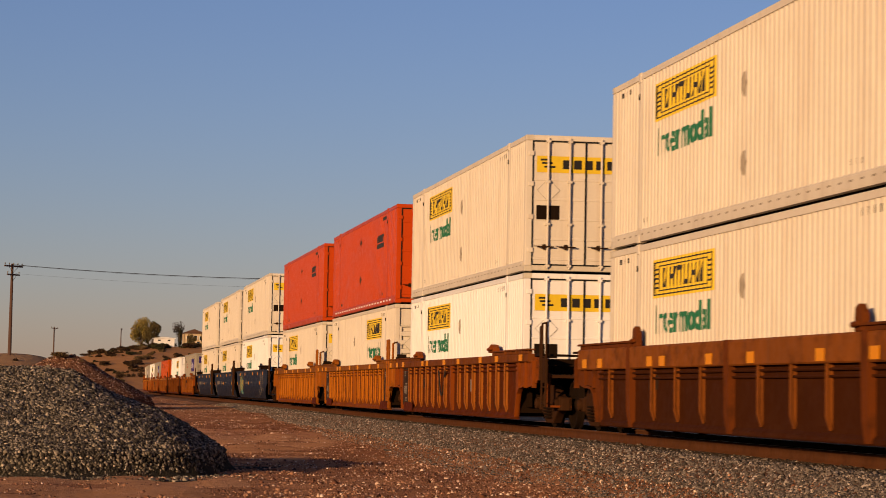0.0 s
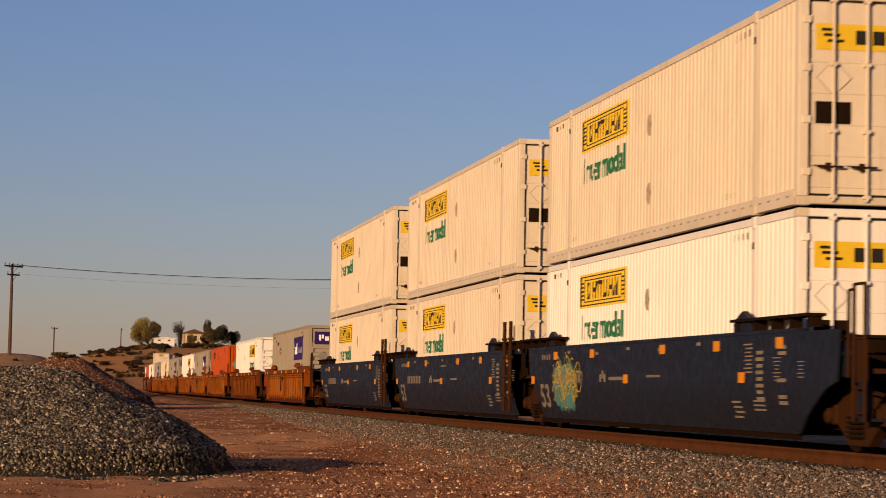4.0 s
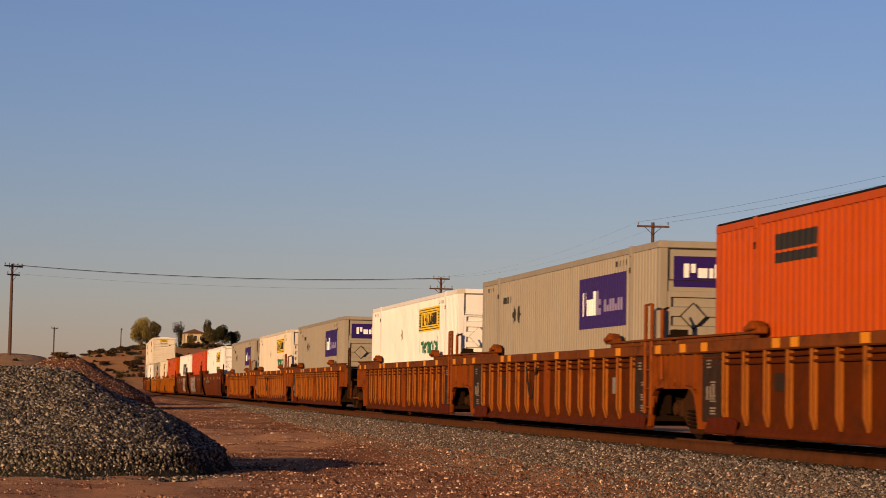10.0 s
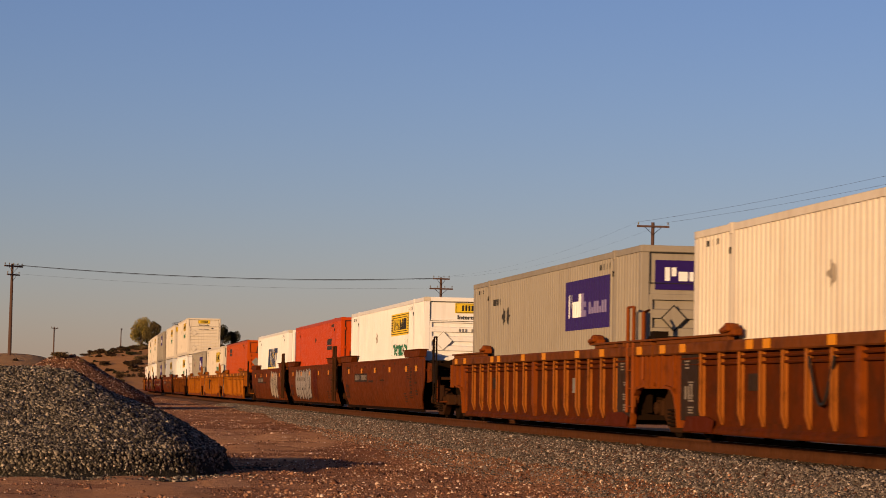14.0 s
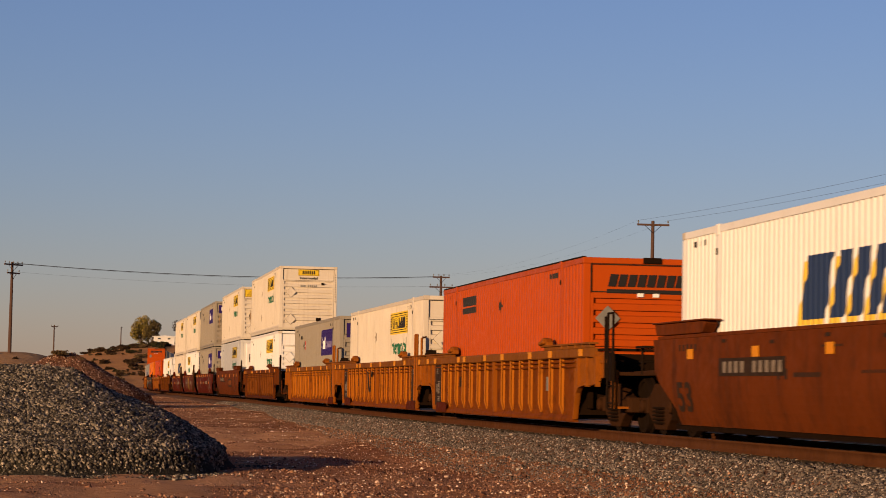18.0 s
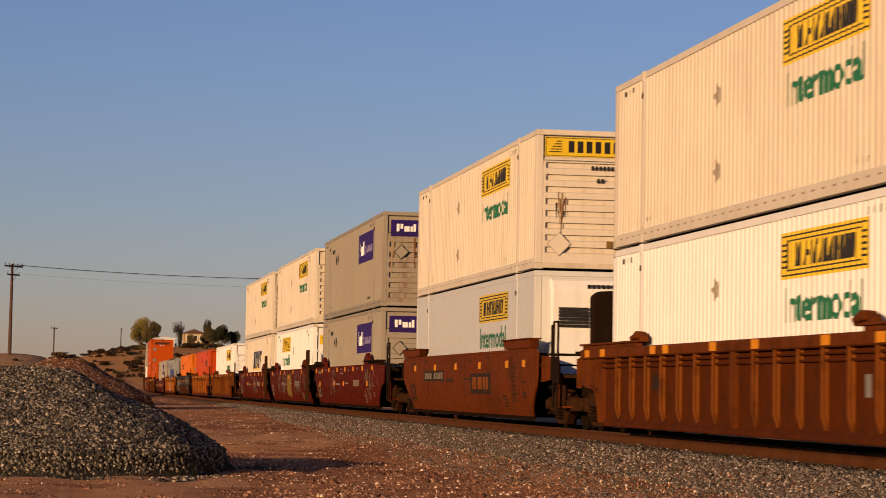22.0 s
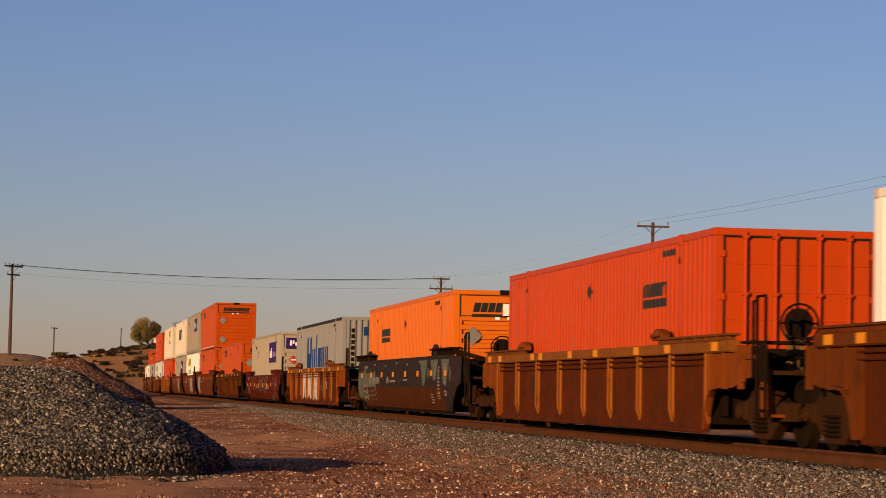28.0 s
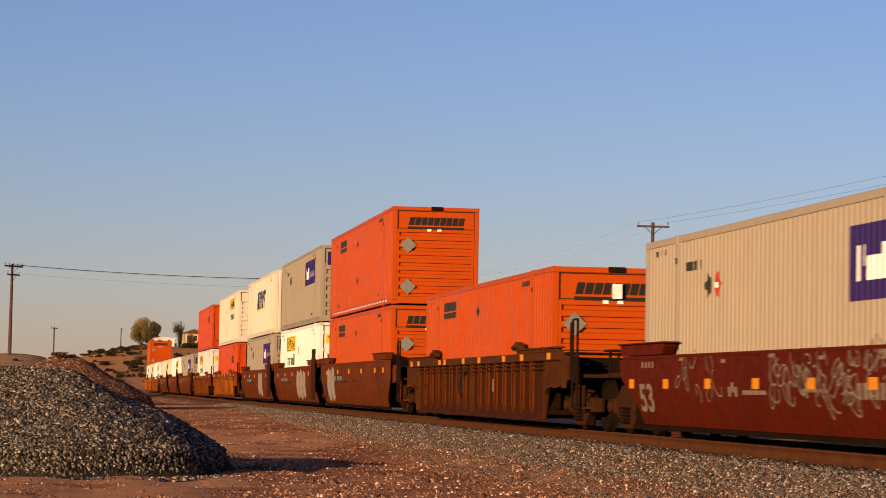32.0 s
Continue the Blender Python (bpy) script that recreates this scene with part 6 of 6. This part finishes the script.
    spots += [(5.9 + 0.06 * (i % 3), 0.62 - 0.07 * (i % 4), 0.4, 0.03) for i in range(4)] + [(7.0, 0.52 + 0.06 * i, 0.5, 0.025) for i in range(3)] + [(7.1, 1.30 - 0.09 * i, 0.26 + 0.07 * (i % 2), 0.05) for i in range(8)] + [(6.55 + 0.05 * (i % 2), 1.42 - 0.055 * i, 0.36 - 0.05 * (i % 3), 0.022) for i in range(8)]
    spots += [(7.88, 1.22 - 0.05 * i, 0.36 - 0.08 * (i % 4), 0.014) for i in range(7)] + [(8.9, 1.16 - 0.05 * i, 0.26 - 0.05 * (i % 3), 0.014) for i in range(5)]
    spots += [(0.9 + 0.10 * i, 1.0, 0.05, 0.04) for i in range(9)] + [(-7.4 + 0.22 * i, 1.40, 0.08, 0.10) for i in range(4 + seed % 2)] + [(-0.6 + 0.12 * i, 1.33, 0.07, 0.03) for i in range(7 * (seed % 2))]
    if coat == "well_red":
        spots = [(u, z, w * 0.65, h * 0.7) if u > 6.4 else (u, z, w, h) for u, z, w, h in spots]
    part("marking", shared(("well_bars", seed % 2, top, coat), lambda b: bars(b, spots)), ink, t, "small painted marking bars")
    if coat == "well_brown":
        plate = part("number_plate", shared("plate_back", lambda b: box(b, -5.25, -2.10, -WALL - 0.006, -WALL, 0.96, 1.22)), "panel", t, "dark plate with pale marking bars")
        part("plate_bars", shared("plate_bars", lambda b: [box(b, -5.02 + 0.29 * i, -4.86 + 0.29 * i, -WALL - 0.010, -WALL - 0.006, 1.01, 1.17) for i in range(10) if i != 4]), "stencil", plate)
        if not (art_front or art_rear):
            logo = part("logo_plate", shared("logo_back", lambda b: film_box(b, 1.75, 4.33, 0.66, 1.12, 0.006)), "panel", t, "dark worn logo plate with pale shapes")
            part("logo_shape", shared("logo_bars", lambda b: [film_box(b, u, u + w, z0, z1, 0.010) for u, w, z0, z1 in
                 ((2.05, 0.50, 0.76, 1.04), (2.75, 0.50, 0.76, 1.04), (3.45, 0.24, 0.76, 1.04), (3.80, 0.24, 0.76, 1.04))]), "rib_rust", logo)
    if "num53" not in CACHE:
        bm = letters("53", 0.86, 0.46)
        for v in bm.verts:
            v.co = Vector((v.co.x - 7.62, -wall_y(v.co.z + 0.42) - 0.006, v.co.z + 0.42))
        CACHE["num53"] = finish(bm)
    part("number", CACHE["num53"], ink, t, "painted number 53")
    for mat, u0, u1, style in marks:
        part("graffiti", shared(("graffiti", u0, u1, style), lambda b: scrawl(b, u0, u1, style)), mat, t, "sprayed graffiti")
    return t


def scrawl(b, u0, u1, style, flat=False):
    """Sprayed shapes on a side wall, or on the flat sheet between ribs."""
    g = random.Random(int(u0 * 10) + style)

    def face(pts, lift):
        b.faces.new([b.verts.new((u, -(SHEET if flat else wall_y(z)) - lift, z)) for u, z in pts])

    def blob(u, w, z0, z1, slant, lift, power=3.4):
        """A fat rounded stroke, laid in rows that follow the wall."""
        n = 12
        rows = []
        for i in range(n + 1):
            f = i / n
            half = w * max(0.12, 1 - abs(2 * f - 1) ** power) ** (1 / power)
            rows.append((u + slant * (f - 0.5) - half, u + slant * (f - 0.5) + half, z0 + (z1 - z0) * f))
        for (a0, a1, za), (c0, c1, zc) in zip(rows, rows[1:]):
            face([(a0, za), (a1, za), (c1, zc), (c0, zc)], lift)

    if style in (0, 3, 6):      # swollen letter shapes: 3 the dark rim, 0 the fill, 6 the dark slots
        g = random.Random(int(u0 * 10))
        n = max(1, round((u1 - u0) / 1.05))
        w = (u1 - u0) / n
        for i in range(n):
            u = u0 + (i + 0.5) * w
            z0, z1, d = g.uniform(0.28, 0.40), g.uniform(1.40, 1.49), g.uniform(-0.22, 0.22)
            kind = g.randrange(3)
            if style == 6:
                if kind == 0:
                    blob(u, 0.07 * w, 0.66, 1.16, d * 0.4, 0.010)
                elif kind == 1:
                    blob(u - 0.03 * w, 0.045 * w, 0.34, 0.92, d * 0.3, 0.010)
                    blob(u + 0.18 * w, 0.040 * w, 0.98, 1.40, d * 0.3, 0.010)
                else:
                    blob(u + 0.20 * w, 0.14 * w, 1.02, 1.14, 0, 0.010)
                    blob(u + 0.22 * w, 0.13 * w, 0.66, 0.76, 0, 0.010)
            else:
                rim, lift = (0.045, 0.004) if style == 3 else (0.0, 0.007)
                blob(u - 0.20 * w, 0.27 * w + rim, z0 - rim, z1 + rim * 0.4, d, lift)
                blob(u + 0.20 * w, 0.27 * w + rim, z0 + 0.06 - rim, z1 - 0.05 + rim * 0.4, -d * 0.5, lift + 0.001)
    elif style in (1, 4):    # looping thin lines; 4 is denser
        for i in range(int((u1 - u0) * (4.0 if style == 1 else 11.0))):
            cu, cz = g.uniform(u0, u1), g.uniform(0.62, 1.28)
            ru, rz, tilt, turn = g.uniform(0.05, 0.20), g.uniform(0.06, 0.22), g.uniform(-0.9, 0.9), g.uniform(0, 6)
            arc = g.uniform(2.5, 6.5)
            pts = [(cu + ru * math.cos(turn + arc * j / 9) + tilt * rz * math.sin(turn + arc * j / 9), cz + rz * math.sin(turn + arc * j / 9)) for j in range(10)]
            for (a, za), (c, zc) in zip(pts, pts[1:]):
                dx, dz = c - a, zc - za
                k = 0.013 / max(1e-4, math.hypot(dx, dz))
                face([(a - dz * k, za + dx * k), (c - dz * k, zc + dx * k), (c + dz * k, zc - dx * k), (a + dz * k, za - dx * k)], 0.011 + 0.0001 * (i % 9))
    elif style == 5:         # wedge shaped patches of paint
        for i in range(3):
            u, w = u0 + (u1 - u0) * i / 3, (u1 - u0) / 3
            for j in range(4):
                f, h = j / 4, (j + 1) / 4
                za, zc = 0.84 + 0.14 * (i % 2) + (0.66 - 0.14 * (i % 2)) * f, 0.84 + 0.14 * (i % 2) + (0.66 - 0.14 * (i % 2)) * h
                face([(u + 0.30 * w - 0.28 * w * f, za), (u + 0.46 * w + 0.3 * w * f, za), (u + 0.46 * w + 0.3 * w * h, zc), (u + 0.30 * w - 0.28 * w * h, zc)], 0.005)
            face([(u + 0.72 * w, 1.05), (u + 0.72 * w + 0.3, 1.05), (u + 0.74 * w + 0.2, 1.30), (u + 0.74 * w, 1.30)], 0.006)
    else:                    # a worn patch of paint with a ragged rim
        m = 34
        c, r = (u0 + u1) / 2, (u1 - u0) / 2
        for i in range(m):
            a, d = u0 + (u1 - u0) * i / m, u0 + (u1 - u0) * (i + 1) / m
            k = max(0.05, 1 - (((a + d) / 2 - c) / r) ** 2) ** 0.14 * g.uniform(0.72, 1.0)
            z0, z1 = 0.84 - 0.52 * k, 0.86 + 0.56 * k * g.uniform(0.7, 1.0)
            for j in range(6):
                za, zc = z0 + (z1 - z0) * j / 6, z0 + (z1 - z0) * (j + 1) / 6
                face([(a, za), (d, za), (d, zc), (a, zc)], 0.004)


# ---- the train, from its head back: rear end of the load along it, car, loads ----
LABELS = {"jb": "weathered white ribbed container, yellow logo panel", "fx": "grey ribbed container, purple logo panel",
          "sch": "orange ribbed container, black logo bars", "swift": "cream ribbed container, slanted blue logo",
          "mat": "pale grey corrugated container, large blue logo", "reefer": "smooth pale refrigerated container, cooling unit"}
CARS = {
    "orange": ("ribbed", "well_orange", "orange ribbed well car, streaked with rust"),
    "gold": ("ribbed", "well_gold", "yellow orange ribbed well car with rust stains"),
    "rust": ("ribbed", "well_rust", "dark rusty brown ribbed well car"),
    "dark": ("ribbed", "well_dark", "dark brown weathered ribbed well car"),
    "brown": ("smooth", "well_brown", "brown smooth sided well car with amber reflectors"),
    "red": ("smooth", "well_red", "oxide red smooth sided well car with amber reflectors"),
    "navy": ("smooth", "well_navy", "dark navy smooth sided well car with amber reflectors"),
    "slate": ("smooth", "well_slate", "dark slate smooth sided well car with faded paint"),
}
A, B = True, False
TRAIN = [
    (-282.9, "rust", B, B, [("jb", "cream", A), ("jb", "cream", A)], ()),
    (-258.9, "orange", B, A, [("jb", "white", A), ("jb", "cream", A)], ()),
    (-239.6, "gold", A, A, [("jb", "cream", B), ("sch", "red_orange", A)], ()),
    (-220.2, "gold", A, B, [("jb", "cream", A), ("sch", "red_orange", A)], ()),
    (-196.3, "navy", B, A, [("jb", "white", A), ("jb", "cream", A)], (("spray_aqua", -6.3, -4.6, 2), ("spray_gold", -6.4, -3.6, 4), ("spray_gold", -5.8, -4.4, 4))),
    (-177.0, "navy", A, A, [("jb", "cream", A), ("jb", "cream", A)], ()),
    (-157.7, "navy", A, B, [("jb", "cream", A), ("jb", "cream", A)], ()),
    (-134.0, "orange", B, B, [("fx", "grey", B)], ()),
    (-110.5, "rust", B, B, [("jb", "white", B)], ()),
    (-87.3, "orange", B, A, [("sch", "orange", B)], ()),
    (-67.8, "orange", A, A, [("fx", "grey", B)], ()),
    (-48.3, "orange", A, B, [("jb", "white", B)], ()),
    (-24.8, "orange", B, A, [("fx", "grey", B)], ()),
    (-5.3, "orange", A, A, [("jb", "cream", B)], ()),
    (14.2, "orange", A, B, [("fx", "grey", B)], ()),
    (37.9, "brown", B, A, [("jb", "white", B)], ()),
    (57.0, "brown", A, A, [("sch", "red_orange", A)], (("spray_black", -5.65, 0.3, 3), ("spray", -5.65, 0.3, 0), ("spray_black", -5.65, 0.3, 6), ("faded_red", 0.9, 2.6, 0))),
    (76.3, "brown", A, B, [("swift", "white", B)], (("spray_black", 1.9, 5.3, 3), ("spray_cream", 1.9, 5.3, 0), ("spray_black", 2.0, 5.2, 4))),
    (99.5, "gold", B, A, [("sch", "orange", B)], ()),
    (119.0, "gold", A, A, [("jb", "cream", B)], ()),
    (138.3, "gold", A, B, [("fx", "grey", B)], ()),
    (162.1, "rust", B, B, [("jb", "white", B), ("jb", "cream", B)], ()),
    (185.2, "brown", B, B, [("reefer", "cool", B), ("jb", "cream", B)], ()),
    (208.6, "red", B, A, [("fx", "grey", B), ("fx", "grey", B)], (("stencil", -3.5, -2.1, 4), ("stencil", 6.0, 6.8, 4), ("stencil", 7.3, 8.1, 1))),
    (228.1, "red", A, A, [("jb", "white", A), ("jb", "cream", B)], (("spray_yellow", -0.4, 1.6, 2), ("stencil", -4.6, -0.2, 4), ("stencil", 2.6, 5.8, 4))),
    (247.1, "red", A, B, [("swift", "cream", B), ("jb", "cream", B)], (("stencil", 0.6, 3.4, 4), ("stencil", -7.2, -5.6, 4))),
    (271.2, "rust", B, B, [("jb", "white", B)], ()),
    (294.3, "orange", B, B, [("sch", "red_orange", A)], ()),
    (317.7, "slate", B, B, [("sch", "light_orange", B)], (("spray_teal", 4.0, 9.2, 5), ("spray_teal", -9.0, -4.8, 2))),
    (341.2, "orange", B, B, [("mat", "silver_grey", B)], (("spray_black", -4.0, -2.4, 3), ("spray_white", -4.0, -2.4, 0), ("spray_black", -2.05, -0.35, 3), ("spray_white", -2.05, -0.35, 0), ("spray_black", 0.1, 1.85, 3), ("spray_white", 0.1, 1.85, 0), ("spray_black", 0.1, 1.85, 6), ("stencil", 2.7, 3.7, 4))),
    (364.7, "red", B, B, [("fx", "pale", B)], (("stencil", -0.4, 4.2, 4), ("stencil", -5.2, -3.0, 1))),
    (388.4, "dark", B, B, [("sch", "orange", B)], ()),
    (411.4, "brown", B, A, [("sch", "orange", B), ("sch", "orange", B)], (("spray", -6.6, -4.4, 0),)),
    (430.9, "brown", A, A, [("jb", "white", A), ("fx", "grey", B)], (("spray", 1.6, 5.2, 0),)),
    (450.4, "brown", A, B, [("fx", "grey", B), ("swift", "cream", B)], (("spray", 2.0, 4.4, 0),)),
    (473.9, "orange", B, B, [("sch", "red_orange", A), ("jb", "cream", B)], ()),
    (497.4, "rust", B, B, [("jb", "cool", A), ("sch", "red_orange", A)], ()),
    (520.9, "brown", B, A, [("fx", "grey", B)], ()),
    (540.4, "brown", A, A, [("jb", "white", B)], ()),
    (559.9, "brown", A, B, [("jb", "cream", B)], ()),
    (583.4, "orange", B, A, [("jb", "white", B)], ()),
    (602.9, "orange", A, A, [("jb", "cream", B)], ()),
    (622.4, "orange", A, B, [("jb", "white", B), ("sch", "orange", B)], ()),
]
STOCK = []
for i, (rear, car, art_front, art_rear, loads, marks) in enumerate(TRAIN):
    style, coat, label = CARS[car]
    if style == "ribbed":
        unit = ribbed_well(coat, art_front, art_rear, label, i, i in (8, 9, 21, 26, 27))
        for mat, u0, u1, style in marks:
            part("graffiti", shared(("graffiti", u0, u1, style, "flat"), lambda b: scrawl(b, u0, u1, style, True)), mat, unit, "sprayed graffiti")
    else:
        unit = smooth_well(coat, art_front, art_rear, label, i, marks, 1.28 if rear == 364.7 else 1.45 if coat == "well_red" else 1.55)
    STOCK.append((unit, rear - HALF, 0.0, 0))
    for level, (kind, paint_name, door_first) in enumerate(loads):
        tone = {"cream": "cream", "white": "white", "cool": "pale"}.get(paint_name, "")
        text = LABELS[kind].replace("white", tone) if tone and kind == "jb" else LABELS[kind]
        text += ", doors ahead" if door_first else ""
        text += ", stacked on top" if level else ", in well car"
        STOCK.append((container(kind, paint_name, door_first, text, level == 1 and rear in (-239.6, 411.4), "left" if rear == 364.7 else rear in (-134.0, 138.3), level == 1 and rear in (208.6, 228.1, 247.1), {-87.3: "sch_tall", 99.5: "dark_top", 119.0: "soot", 388.4: "vent", 185.2: "banner"}.get(rear, "") if kind != "reefer" else ""), rear - HALF, DECK + level * (TALL + 0.035), 180 if door_first else 0))

# ---- ties under the rails ----
tie = shared("tie", lambda b: box(b, -1.30, 1.30, -0.115, 0.115, -0.36, -0.178), 0.01)
for k in range(130):
    x, y, h = on_track(20 + k * 0.55)
    part("tie", tie, "tie", track, at=pose(x, y, 0, 0, 0, -math.degrees(h)))


# ---- what moves ----
def motions():
    times_keyed = [2.0 * k for k in range(17)]
    for ob, middle, up, turn in STOCK:
        walk(ob, [(t, train_pose(middle, t) @ pose(0, 0, up, 0, 0, turn)) for t in times_keyed])
    middles = {ob: middle for ob, middle, up, turn in STOCK}
    for wheel, car, dx, ahead in WHEELS:
        start = middles[car] - ahead
        rolling = []
        for n in range(0, 961):
            t = n / FPS
            if 14.0 < start - travelled(t) < 75.0:
                rolling.append(t)
        rows = [(0.0, pose(dx, 0, RADIUS))] if not rolling or rolling[0] > 0 else []
        for t in rolling:
            rows.append((t, pose(dx, 0, RADIUS, 0, math.degrees((travelled(t) - travelled(rolling[0])) / RADIUS), 0)))
        if not rolling or rolling[-1] < 31.99:
            rows.append((32.0, rows[-1][1]))
        walk(wheel, rows)


motions()
